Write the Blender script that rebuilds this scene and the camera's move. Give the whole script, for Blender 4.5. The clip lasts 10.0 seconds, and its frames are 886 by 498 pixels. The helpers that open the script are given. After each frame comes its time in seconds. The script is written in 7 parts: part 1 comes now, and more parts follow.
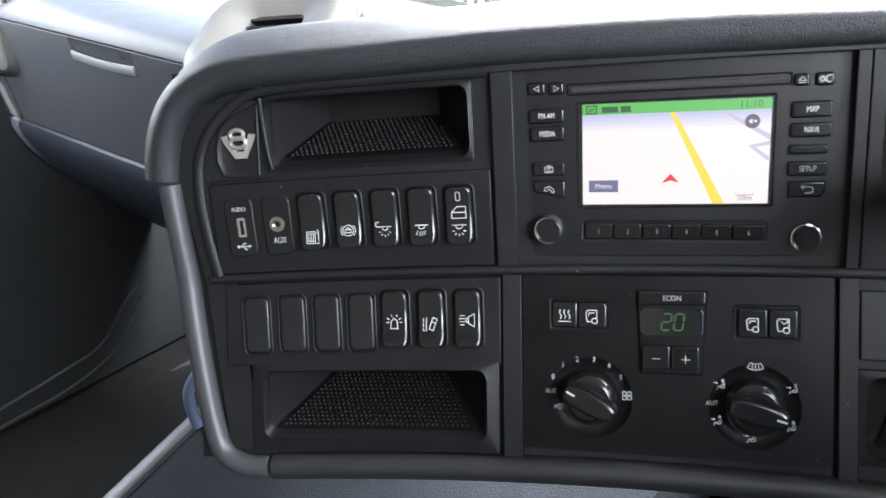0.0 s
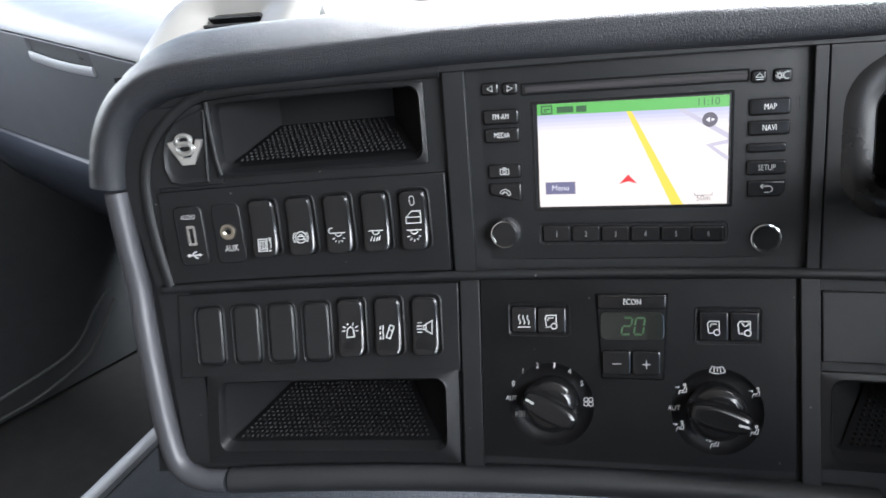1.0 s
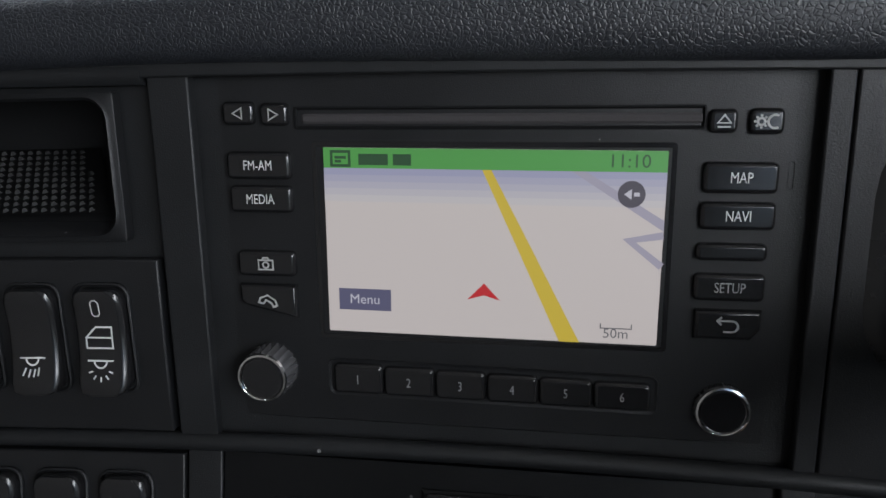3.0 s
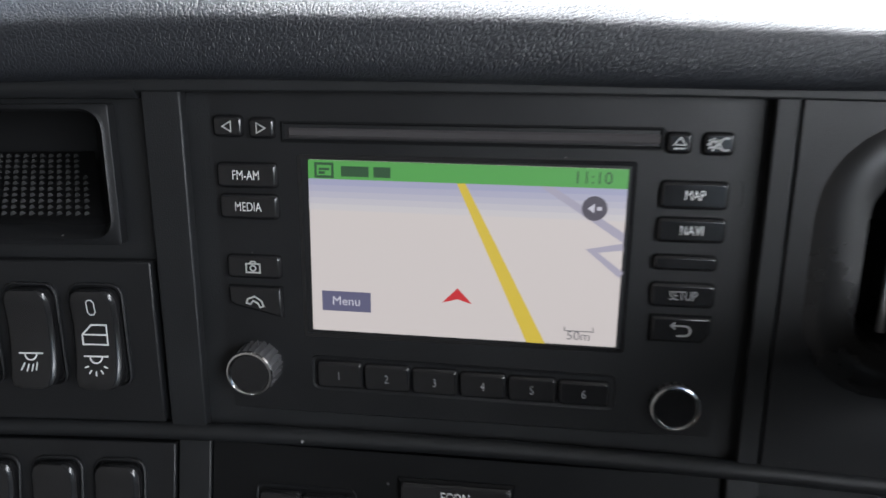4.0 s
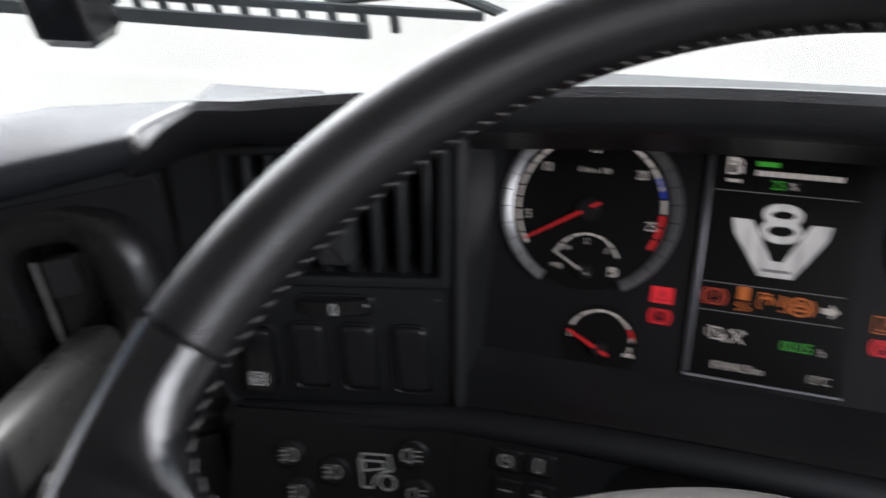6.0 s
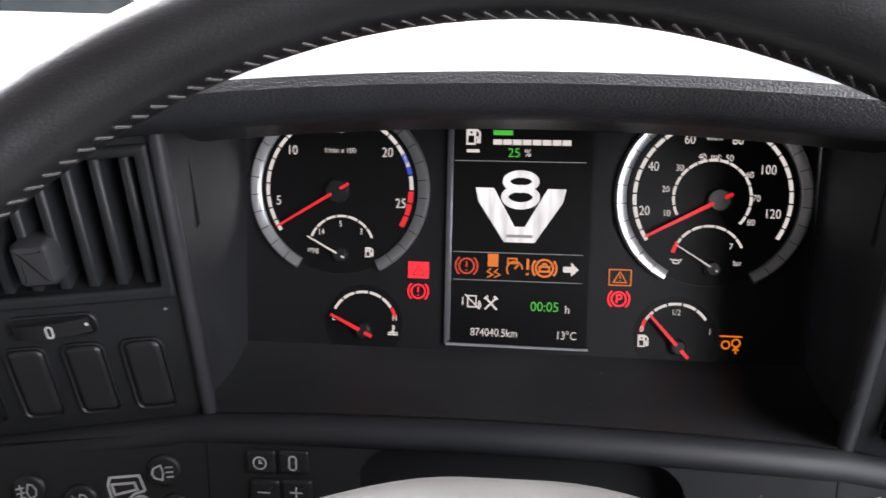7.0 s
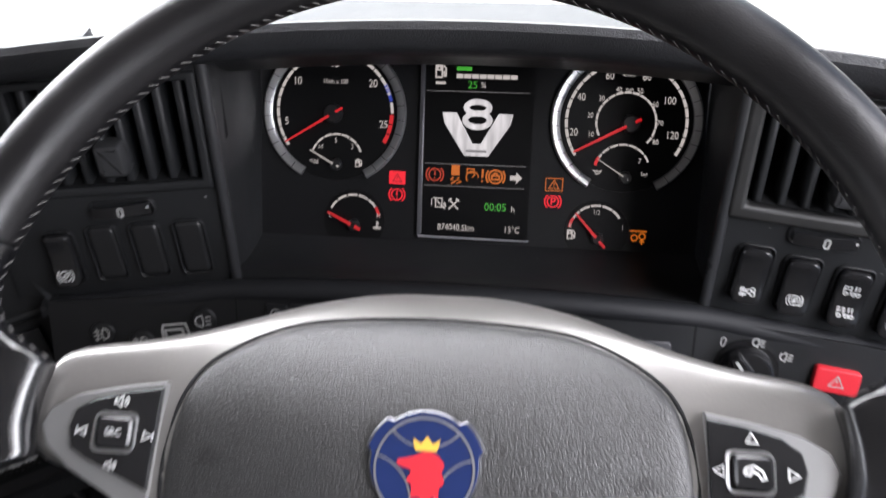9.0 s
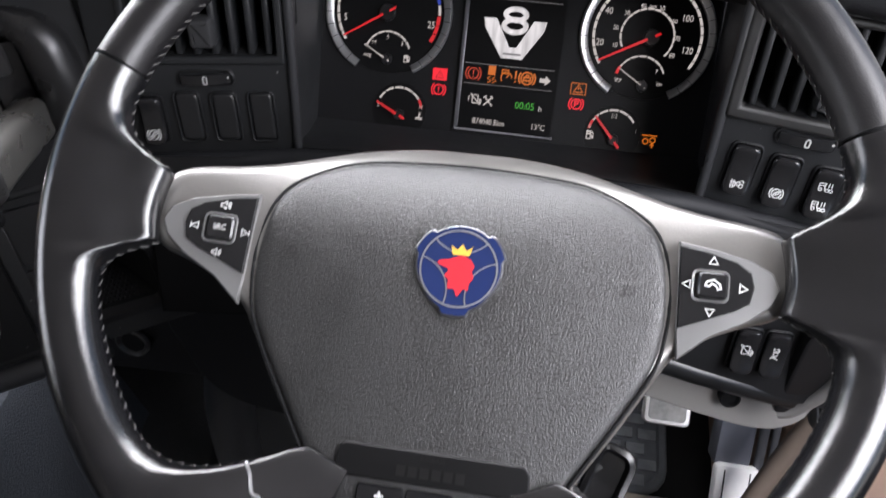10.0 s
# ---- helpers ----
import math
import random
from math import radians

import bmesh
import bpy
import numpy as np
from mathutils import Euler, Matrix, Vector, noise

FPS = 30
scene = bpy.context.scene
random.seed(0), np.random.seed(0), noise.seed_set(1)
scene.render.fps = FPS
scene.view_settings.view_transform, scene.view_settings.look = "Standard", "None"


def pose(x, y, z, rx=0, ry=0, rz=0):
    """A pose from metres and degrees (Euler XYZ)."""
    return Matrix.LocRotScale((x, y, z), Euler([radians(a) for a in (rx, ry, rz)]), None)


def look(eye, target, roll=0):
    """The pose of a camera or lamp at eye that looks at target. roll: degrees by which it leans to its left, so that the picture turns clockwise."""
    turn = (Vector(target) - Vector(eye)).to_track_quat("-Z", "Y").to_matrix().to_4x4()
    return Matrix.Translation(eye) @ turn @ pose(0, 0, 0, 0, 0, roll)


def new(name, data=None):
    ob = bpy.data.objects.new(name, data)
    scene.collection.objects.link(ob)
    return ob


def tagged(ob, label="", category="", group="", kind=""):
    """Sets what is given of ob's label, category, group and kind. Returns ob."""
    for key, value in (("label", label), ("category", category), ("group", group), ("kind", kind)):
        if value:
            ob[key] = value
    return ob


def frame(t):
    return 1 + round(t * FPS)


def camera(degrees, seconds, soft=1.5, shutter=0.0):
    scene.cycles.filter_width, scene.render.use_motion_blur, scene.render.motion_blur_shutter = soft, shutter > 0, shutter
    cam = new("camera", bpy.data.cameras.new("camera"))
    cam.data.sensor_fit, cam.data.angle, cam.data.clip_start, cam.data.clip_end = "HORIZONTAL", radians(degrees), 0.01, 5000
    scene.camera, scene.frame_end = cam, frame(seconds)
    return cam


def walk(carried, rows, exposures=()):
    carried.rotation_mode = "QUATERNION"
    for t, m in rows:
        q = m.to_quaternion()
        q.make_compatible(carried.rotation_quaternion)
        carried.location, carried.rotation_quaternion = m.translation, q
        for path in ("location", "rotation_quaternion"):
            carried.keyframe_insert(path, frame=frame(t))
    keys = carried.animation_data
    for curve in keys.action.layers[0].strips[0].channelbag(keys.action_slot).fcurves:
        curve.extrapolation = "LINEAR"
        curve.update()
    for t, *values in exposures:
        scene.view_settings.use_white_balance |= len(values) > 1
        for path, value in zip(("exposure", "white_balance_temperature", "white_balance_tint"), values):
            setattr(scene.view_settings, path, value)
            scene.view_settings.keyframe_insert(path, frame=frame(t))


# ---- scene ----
cam = camera(62.5, 10.0, shutter=0.5)
PATH = [
    (0, 0.0978, -0.0551, 1.3587, 59.90, 7.42, 47.62),
    (0.5, 0.1094, -0.0419, 1.3601, 59.15, 8.07, 46.87),
    (1, 0.1011, -0.0213, 1.3561, 59.10, 7.81, 46.23),
    (1.5, 0.0659, 0.0416, 1.3311, 61.74, 6.25, 45.01),
    (2, 0.0190, 0.1233, 1.3108, 61.70, 4.97, 43.00),
    (2.5, -0.0185, 0.2014, 1.2722, 60.05, 3.72, 42.45),
    (2.7, -0.0264, 0.2209, 1.2657, 59.85, 3.39, 42.63),
    (3.8, -0.0258, 0.2231, 1.2771, 58.72, 2.26, 42.54),
    (4, -0.0147, 0.2153, 1.2883, 58.05, 1.87, 42.01),
    (4.5, 0.0482, 0.1984, 1.3340, 58.55, 1.61, 40.57),
    (5, 0.1462, 0.2089, 1.3771, 58.35, 2.14, 37.15),
    (5.2, 0.1890, 0.2320, 1.3930, 56.70, 2.93, 35.30),
    (5.5, 0.2555, 0.2620, 1.4105, 53.80, 4.75, 30.40),
    (5.7, 0.2785, 0.2730, 1.4027, 53.85, 5.97, 24.20),
    (6, 0.3200, 0.2955, 1.4042, 51.45, 5.55, 18.22),
    (6.2, 0.3355, 0.3066, 1.4055, 49.85, 3.84, 13.65),
    (7.3, 0.3929, 0.3414, 1.4031, 46.67, 2.98, 5.06),
    (7.5, 0.3929, 0.3482, 1.4005, 46.01, 3.17, 4.79),
    (8, 0.3960, 0.3453, 1.4031, 45.30, 3.59, 4.71),
    (8.5, 0.4065, 0.2967, 1.4310, 44.47, 2.76, 4.75),
    (9, 0.4216, 0.2073, 1.4786, 43.20, 1.96, 5.90),
    (9.5, 0.4230, 0.1410, 1.5015, 41.09, 0.66, 7.74),
    (10, 0.4244, 0.1002, 1.5102, 39.00, 0.33, 9.88),
]
EXPOSURES = [(0.0, 1.62, 6500, 11), (0.5, 1.62, 6500, 11), (1.0, 1.72, 6500, 11), (1.5, 1.92, 6500, 11), (2.0, 1.02, 6500, 11), (2.5, 0.44, 6500, 11), (4.0, 0.82, 6500, 11), (4.5, 1.04, 6500, 11),
             (5.0, 0.06, 6600, 13), (5.5, -0.25, 6600, 14), (6.0, -0.14, 6600, 15), (6.2, -0.05, 6600, 15), (7.3, 1.44, 6700, 17), (7.5, 1.50, 6700, 17), (8.0, 1.56, 6700, 17), (8.5, 1.28, 6700, 17), (9.0, 0.66, 6650, 17), (9.5, 0.70, 6650, 17), (10.0, 0.76, 6650, 17)]
walk(cam, [(t, pose(x, y, z, rx, ry, rz)) for t, x, y, z, rx, ry, rz in PATH], EXPOSURES)

# ---------------------------------------------------------------- world and light
world = bpy.data.worlds.new("world")
scene.world = world
world.use_nodes = True
wn = world.node_tree.nodes
wn.clear()
sky = wn.new("ShaderNodeTexSky")
sky.sky_type = "NISHITA"
sky.sun_disc = False
sky.sun_elevation = radians(60)
sky.sun_rotation = radians(193)
wb = wn.new("ShaderNodeBackground")
wb.inputs["Strength"].default_value = 0.15
wo = wn.new("ShaderNodeOutputWorld")
world.node_tree.links.new(sky.outputs[0], wb.inputs[0])
world.node_tree.links.new(wb.outputs[0], wo.inputs[0])

sun_data = bpy.data.lights.new("sun", "SUN")
sun_data.energy, sun_data.angle, sun_data.color = 5.0, radians(0.5), (1.0, 0.96, 0.9)
sun = new("sun", sun_data)
sun.matrix_world = look((-0.6, -2.6, 4.6), (0.0, 0.0, 0.0))


def window_light(name, eye, target, w, h, power):
    data = bpy.data.lights.new(name, "AREA")
    data.shape, data.size, data.size_y, data.energy, data.color = "RECTANGLE", w, h, power, (0.92, 0.96, 1.0)
    ob = new(name, data)
    ob.matrix_world = look(eye, target)
    return ob


window_light("windscreen_daylight", (-0.30, 1.12, 1.62), (-0.30, 0.0, 1.15), 2.1, 0.7, 70)
window_light("driver_window_daylight", (0.97, 0.20, 1.60), (0.2, 0.25, 1.18), 0.85, 0.48, 14.5)
window_light("passenger_window_daylight", (-1.62, -0.05, 1.55), (-0.6, 0.0, 1.1), 0.8, 0.6, 5.2)

# ---------------------------------------------------------------- materials
MATS = {}


def mat(name, color, rough=0.5, metal=0.0, grain=0.0, grain_scale=600.0, leather=0.0, leather_scale=420.0, vary=0.0, vary_scale=25.0, spec=0.5, emit=0.0, coat=0.0, dust=0.0):
    """A procedural surface: base colour with two scales of variation, fine relief and, for leather, a cell grain."""
    if name in MATS:
        return MATS[name]
    m = bpy.data.materials.new(name)
    m.use_nodes = True
    nt = m.node_tree
    b = nt.nodes["Principled BSDF"]
    b.inputs["Base Color"].default_value = (*color, 1)
    b.inputs["Roughness"].default_value = rough
    b.inputs["Metallic"].default_value = metal
    b.inputs["Specular IOR Level"].default_value = spec
    b.inputs["Coat Weight"].default_value = coat
    if emit:
        b.inputs["Emission Color"].default_value = (*color, 1)
        b.inputs["Emission Strength"].default_value = emit
    tc = nt.nodes.new("ShaderNodeTexCoord")
    if vary:
        n1 = nt.nodes.new("ShaderNodeTexNoise")
        n1.inputs["Scale"].default_value, n1.inputs["Detail"].default_value = vary_scale, 6
        nt.links.new(tc.outputs["Object"], n1.inputs["Vector"])
        mp = nt.nodes.new("ShaderNodeMapRange")
        mp.inputs["To Min"].default_value, mp.inputs["To Max"].default_value = 1 - vary, 1 + vary
        nt.links.new(n1.outputs["Fac"], mp.inputs["Value"])
        mx = nt.nodes.new("ShaderNodeMix")
        mx.data_type, mx.blend_type = "RGBA", "MULTIPLY"
        mx.inputs["Factor"].default_value = 1.0
        mx.inputs["A"].default_value = (*color, 1)
        nt.links.new(mp.outputs[0], mx.inputs["B"])
        nt.links.new(mx.outputs["Result"], b.inputs["Base Color"])
        mr = nt.nodes.new("ShaderNodeMapRange")
        mr.inputs["To Min"].default_value, mr.inputs["To Max"].default_value = max(0.03, rough - 0.12), min(1, rough + 0.12)
        nt.links.new(n1.outputs["Fac"], mr.inputs["Value"])
        nt.links.new(mr.outputs[0], b.inputs["Roughness"])
    if dust:
        vo = nt.nodes.new("ShaderNodeTexVoronoi")
        vo.inputs["Scale"].default_value = 90
        nt.links.new(tc.outputs["Object"], vo.inputs["Vector"])
        sz = nt.nodes.new("ShaderNodeMath")
        sz.operation = "MULTIPLY"
        sz.inputs[1].default_value = 0.085
        sp = nt.nodes.new("ShaderNodeSeparateColor")
        nt.links.new(vo.outputs["Color"], sp.inputs[0])
        pw = nt.nodes.new("ShaderNodeMath")
        pw.operation = "POWER"
        pw.inputs[1].default_value = 5.0
        nt.links.new(sp.outputs[0], pw.inputs[0])
        nt.links.new(pw.outputs[0], sz.inputs[0])
        lt = nt.nodes.new("ShaderNodeMath")
        lt.operation = "LESS_THAN"
        nt.links.new(vo.outputs["Distance"], lt.inputs[0])
        nt.links.new(sz.outputs[0], lt.inputs[1])
        md = nt.nodes.new("ShaderNodeMix")
        md.data_type = "RGBA"
        md.inputs["B"].default_value = (dust, dust, dust, 1)
        nt.links.new(lt.outputs[0], md.inputs["Factor"])
        if vary:
            nt.links.new(mx.outputs["Result"], md.inputs["A"])
        else:
            md.inputs["A"].default_value = (*color, 1)
        nt.links.new(md.outputs["Result"], b.inputs["Base Color"])
    height = None
    if leather:
        v = nt.nodes.new("ShaderNodeTexVoronoi")
        v.feature = "DISTANCE_TO_EDGE"
        v.inputs["Scale"].default_value = leather_scale
        nw = nt.nodes.new("ShaderNodeTexNoise")
        nw.inputs["Scale"].default_value = leather_scale * 0.5
        ad = nt.nodes.new("ShaderNodeVectorMath")
        ad.operation = "MULTIPLY_ADD"
        ad.inputs[1].default_value = (0.003, 0.003, 0.003)
        nt.links.new(tc.outputs["Object"], nw.inputs["Vector"])
        nt.links.new(nw.outputs["Color"], ad.inputs[0])
        nt.links.new(tc.outputs["Object"], ad.inputs[2])
        nt.links.new(ad.outputs[0], v.inputs["Vector"])
        rm = nt.nodes.new("ShaderNodeMapRange")
        rm.interpolation_type = "SMOOTHSTEP"
        rm.inputs["From Max"].default_value = 0.22
        nt.links.new(v.outputs["Distance"], rm.inputs["Value"])
        bp = nt.nodes.new("ShaderNodeBump")
        bp.inputs["Strength"].default_value, bp.inputs["Distance"].default_value = leather, 0.0006
        nt.links.new(rm.outputs[0], bp.inputs["Height"])
        nt.links.new(bp.outputs[0], b.inputs["Normal"])
        height = bp
    if grain:
        n2 = nt.nodes.new("ShaderNodeTexNoise")
        n2.inputs["Scale"].default_value, n2.inputs["Detail"].default_value = grain_scale, 3
        nt.links.new(tc.outputs["Object"], n2.inputs["Vector"])
        bp2 = nt.nodes.new("ShaderNodeBump")
        bp2.inputs["Strength"].default_value, bp2.inputs["Distance"].default_value = grain, 0.0003
        nt.links.new(n2.outputs["Fac"], bp2.inputs["Height"])
        if height:
            nt.links.new(height.outputs[0], bp2.inputs["Normal"])
        nt.links.new(bp2.outputs[0], b.inputs["Normal"])
    MATS[name] = m
    return m


PLASTIC = mat("console_plastic", (0.0100, 0.0106, 0.0115), 0.48, grain=0.5, grain_scale=1500, vary=0.3, dust=0.17, spec=0.30)
DASH_PLASTIC = mat("dash_plastic", (0.0155, 0.0160, 0.0172), 0.48, grain=0.5, grain_scale=1500, vary=0.3, dust=0.2, spec=0.35)
DIAL_PLASTIC = mat("climate_plastic", (0.0036, 0.0038, 0.0042), 0.40, grain=0.4, grain_scale=1600, vary=0.25, dust=0.08, spec=0.2)
PANEL = mat("panel_plastic", (0.0085, 0.0088, 0.0096), 0.44, grain=0.4, grain_scale=1600, vary=0.25, dust=0.12, spec=0.30)
GLOSSY = mat("button_plastic", (0.009, 0.009, 0.0096), 0.19, vary=0.2, vary_scale=60)
DEEP = mat("recess_plastic", (0.0075, 0.0077, 0.0082), 0.7, vary=0.1, spec=0.12)
LEATHER = mat("dash_leather", (0.0150, 0.0166, 0.0202), 0.46, leather=0.42, leather_scale=500, vary=0.15, spec=0.42)
HOOD_LEATHER = mat("hood_leather", (0.015, 0.0156, 0.0172), 0.42, leather=0.36, leather_scale=500, vary=0.12, spec=0.4)
RIM_LEATHER = mat("rim_leather", (0.0046, 0.0046, 0.0052), 0.20, leather=0.075, leather_scale=680, vary=0.45, vary_scale=34, spec=0.85)
TOP_LEATHER = mat("rim_top_leather", (0.0060, 0.0057, 0.0062), 0.36, leather=0.12, leather_scale=620, vary=0.4, vary_scale=30, spec=0.43)
AIRBAG_SKIN = mat("airbag_skin", (0.0155, 0.0155, 0.0152), 0.42, leather=0.37, leather_scale=580, vary=0.2, dust=0.07, spec=0.6)
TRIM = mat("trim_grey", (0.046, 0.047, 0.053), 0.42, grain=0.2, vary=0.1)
SILVER = mat("satin_silver", (0.36, 0.36, 0.36), 0.28, 0.75)
HOUSING = mat("hub_housing", (0.175, 0.169, 0.160), 0.33, 0.6, grain=0.3, vary=0.12)
CHROME = mat("chrome", (0.75, 0.75, 0.75), 0.12, 1.0, vary=0.08, vary_scale=80)
WHITE_INK = mat("white_ink", (0.52, 0.52, 0.51), 0.6)
POD_INK = mat("worn_ink", (0.32, 0.32, 0.31), 0.6, vary=0.15, vary_scale=200)
DIM_INK = mat("dim_ink", (0.20, 0.20, 0.20), 0.6, vary=0.2, vary_scale=200)
RUBBER = mat("rubber", (0.018, 0.018, 0.019), 0.6, vary=0.2)
GREYDASH = mat("passenger_dash", (0.092, 0.097, 0.107), 0.42, grain=0.35, grain_scale=1200, vary=0.08)
HEADLINER = mat("headliner", (0.085, 0.08, 0.075), 0.9, grain=0.5, vary=0.08)
CARPET = mat("cab_floor", (0.007, 0.0073, 0.0075), 0.85, grain=0.8, grain_scale=500, vary=0.2)
CONCRETE = mat("yard_concrete", (0.80, 0.78, 0.74), 0.9, grain=0.6, grain_scale=12, vary=0.12, vary_scale=0.6)
FABRIC = mat("woven_fabric", (0.0075, 0.0105, 0.0150), 0.9, leather=1.0, leather_scale=210, vary=0.15)

# ---------------------------------------------------------------- mesh tools
I4 = Matrix.Identity(4)


def thing(name, label, category, m=I4, group="", kind=""):
    ob = new(name)
    ob.empty_display_size = 0.02
    ob.matrix_world = m
    return tagged(ob, label, category, group, kind)


def finish(bm, material, smooth=True):
    me = bpy.data.meshes.new("mesh")
    bmesh.ops.remove_doubles(bm, verts=bm.verts, dist=1e-6)
    bmesh.ops.recalc_face_normals(bm, faces=bm.faces)
    bm.to_mesh(me)
    bm.free()
    me.materials.append(material)
    if smooth:
        me.shade_smooth()
        me.set_sharp_from_angle(angle=radians(38))
    return me


def put(name, me, parent=None, label="", m=I4):
    ob = new(name, me)
    ob.parent = parent
    ob.matrix_basis = m
    return tagged(ob, label) if label else ob


def part(name, bm, material, parent, label="", m=I4, smooth=True):
    return put(name, finish(bm, material, smooth), parent, label, m)


def bevelled(ob, width=0.001, segments=2):
    md = ob.modifiers.new("edge", "BEVEL")
    md.width, md.segments, md.limit_method, md.angle_limit = width, segments, "ANGLE", radians(40)
    return ob


def rounded(w, h, r, n=4):
    """Outline of a rounded rectangle about the origin, anticlockwise. r: one radius, or four from the top right on, anticlockwise."""
    rs = r if isinstance(r, (tuple, list)) else (r,) * 4
    pts = []
    for k, (sx, sy) in enumerate(((1, 1), (-1, 1), (-1, -1), (1, -1))):
        q = min(rs[k], w / 2 - 1e-5, h / 2 - 1e-5)
        cx, cy = sx * (w / 2 - q), sy * (h / 2 - q)
        for i in range(n + 1):
            a = radians(90 * k + 90 * i / n)
            pts.append((cx + q * math.cos(a), cy + q * math.sin(a)))
    return pts


def circle(r, n=32, cx=0.0, cy=0.0):
    return [(cx + r * math.cos(2 * math.pi * i / n), cy + r * math.sin(2 * math.pi * i / n)) for i in range(n)]


def arc(cx, cy, r, a0, a1, n=12):
    return [(cx + r * math.cos(radians(a0 + (a1 - a0) * i / n)), cy + r * math.sin(radians(a0 + (a1 - a0) * i / n))) for i in range(n + 1)]


def smooth_outline(pts, n=5):
    """A closed Catmull-Rom curve through pts."""
    out, k = [], len(pts)
    for i in range(k):
        p0, p1, p2, p3 = (Vector(pts[(i + j - 1) % k]) for j in range(4))
        for s in range(n):
            t = s / n
            q = 0.5 * ((2 * p1) + (p2 - p0) * t + (2 * p0 - 5 * p1 + 4 * p2 - p3) * t * t + (3 * p1 - p0 - 3 * p2 + p3) * t ** 3)
            out.append((q.x, q.y))
    return out


def smooth_line(pts, n=6):
    """An open Catmull-Rom curve through points of two or three coordinates."""
    p = [Vector(q) for q in pts]
    p = [2 * p[0] - p[1]] + p + [2 * p[-1] - p[-2]]
    out = []
    for i in range(1, len(p) - 2):
        for s in range(n):
            t = s / n
            out.append(0.5 * ((2 * p[i]) + (p[i + 1] - p[i - 1]) * t + (2 * p[i - 1] - 5 * p[i] + 4 * p[i + 1] - p[i + 2]) * t * t + (3 * p[i] - p[i - 1] - 3 * p[i + 1] + p[i + 2]) * t ** 3))
    return out + [p[-2]]


def inset(pts, d):
    out, k = [], len(pts)
    for i in range(k):
        a, b, c = Vector(pts[i - 1]), Vector(pts[i]), Vector(pts[(i + 1) % k])
        e, f = (b - a), (c - b)
        e = e.normalized() if e.length > 1e-9 else f.normalized()
        f = f.normalized() if f.length > 1e-9 else e
        n = Vector((-e.y - f.y, e.x + f.x))
        n = n.normalized() if n.length > 1e-9 else Vector((-e.y, e.x))
        out.append(tuple(b + n * d / max(0.5, n.dot(Vector((-e.y, e.x))))))
    return out


def slab(pts, rings, lift=None, base=False, fan=False, bm=None):
    """A solid on an outline: rings of (inset, height) from the base up, the last one closed. lift(x, y) adds height to the upper rings."""
    bm = bm or bmesh.new()
    loops = []
    for k, (d, z) in enumerate(rings):
        q = inset(pts, d) if abs(d) > 1e-9 else pts
        loops.append([bm.verts.new((x, y, z + (lift(x, y) if lift and k else 0))) for x, y in q])
    for a, b in zip(loops, loops[1:]):
        for i in range(len(a)):
            j = (i + 1) % len(a)
            bm.faces.new((a[i], a[j], b[j], b[i]))
    if fan:
        c = Vector((0, 0, 0))
        for v in loops[-1]:
            c += v.co / len(loops[-1])
        if lift:
            c.z = rings[-1][1] + lift(c.x, c.y)
        cv = bm.verts.new(c)
        for i in range(len(loops[-1])):
            bm.faces.new((loops[-1][i], loops[-1][(i + 1) % len(loops[-1])], cv))
    else:
        if not lift and len(rings) > 1:
            d, z = rings[-1]
            rim = [bm.verts.new((x, y, z)) for x, y in inset(pts, d + 0.0003)]
            for i in range(len(rim)):
                j = (i + 1) % len(rim)
                bm.faces.new((loops[-1][i], loops[-1][j], rim[j], rim[i]))
            loops.append(rim)
        bm.faces.new(loops[-1])
    if base:
        bm.faces.new(loops[0][::-1])
    return bm


def box(w, h, d, m=I4, bm=None):
    bm = bm or bmesh.new()
    bmesh.ops.create_cube(bm, size=1, matrix=m @ Matrix.Diagonal((w, h, d, 1)))
    return bm


def sweep(path, section, closed_section=True, ups=None, closed=False, caps=True, bm=None):
    """A section of (a, b) carried along a path: a along the side vector, b along the up vector of each point. ups: one up vector a point."""
    bm = bm or bmesh.new()
    path = [Vector(p) for p in path]
    loops = []
    for i, p in enumerate(path):
        t = (path[(i + 1) % len(path)] - path[i - 1]) if closed else (path[min(i + 1, len(path) - 1)] - path[max(i - 1, 0)])
        t.normalize()
        up = Vector(ups[i] if ups else (0, 0, 1))
        side = t.cross(up).normalized()
        up = side.cross(t)
        sec = section(i / (len(path) - 1)) if callable(section) else section
        loops.append([bm.verts.new(p + side * a + up * b) for a, b in sec])
    k = len(loops[0])
    for i in range(len(loops) if closed else len(loops) - 1):
        a, b = loops[i], loops[(i + 1) % len(loops)]
        for j in range(k if closed_section else k - 1):
            bm.faces.new((a[j], a[(j + 1) % k], b[(j + 1) % k], b[j]))
    if caps and not closed and closed_section:
        bm.faces.new(loops[0][::-1])
        bm.faces.new(loops[-1])
    return bm


def tube(path, r, n=8, closed=False, bm=None):
    ups = None
    return sweep(path, circle(r, n), True, ups, closed, True, bm)


def strokes(lines, w, z=0.0, bm=None):
    """Printed line drawing: each polyline becomes a flat ribbon of width w."""
    bm = bm or bmesh.new()
    for line in lines:
        p = [Vector(q) for q in line]
        k = len(p)
        shut = (p[0] - p[-1]).length < 1e-7 and k > 2
        if shut:
            p = p[:-1]
            k -= 1
        vs = []
        for i in range(k):
            a = p[i - 1] if (shut or i) else p[i]
            c = p[(i + 1) % k] if (shut or i < k - 1) else p[i]
            e, f = p[i] - a, c - p[i]
            e = e.normalized() if e.length > 1e-9 else f.normalized()
            f = f.normalized() if f.length > 1e-9 else e
            n = Vector((-e.y - f.y, e.x + f.x))
            n = n.normalized() if n.length > 1e-6 else Vector((-e.y, e.x))
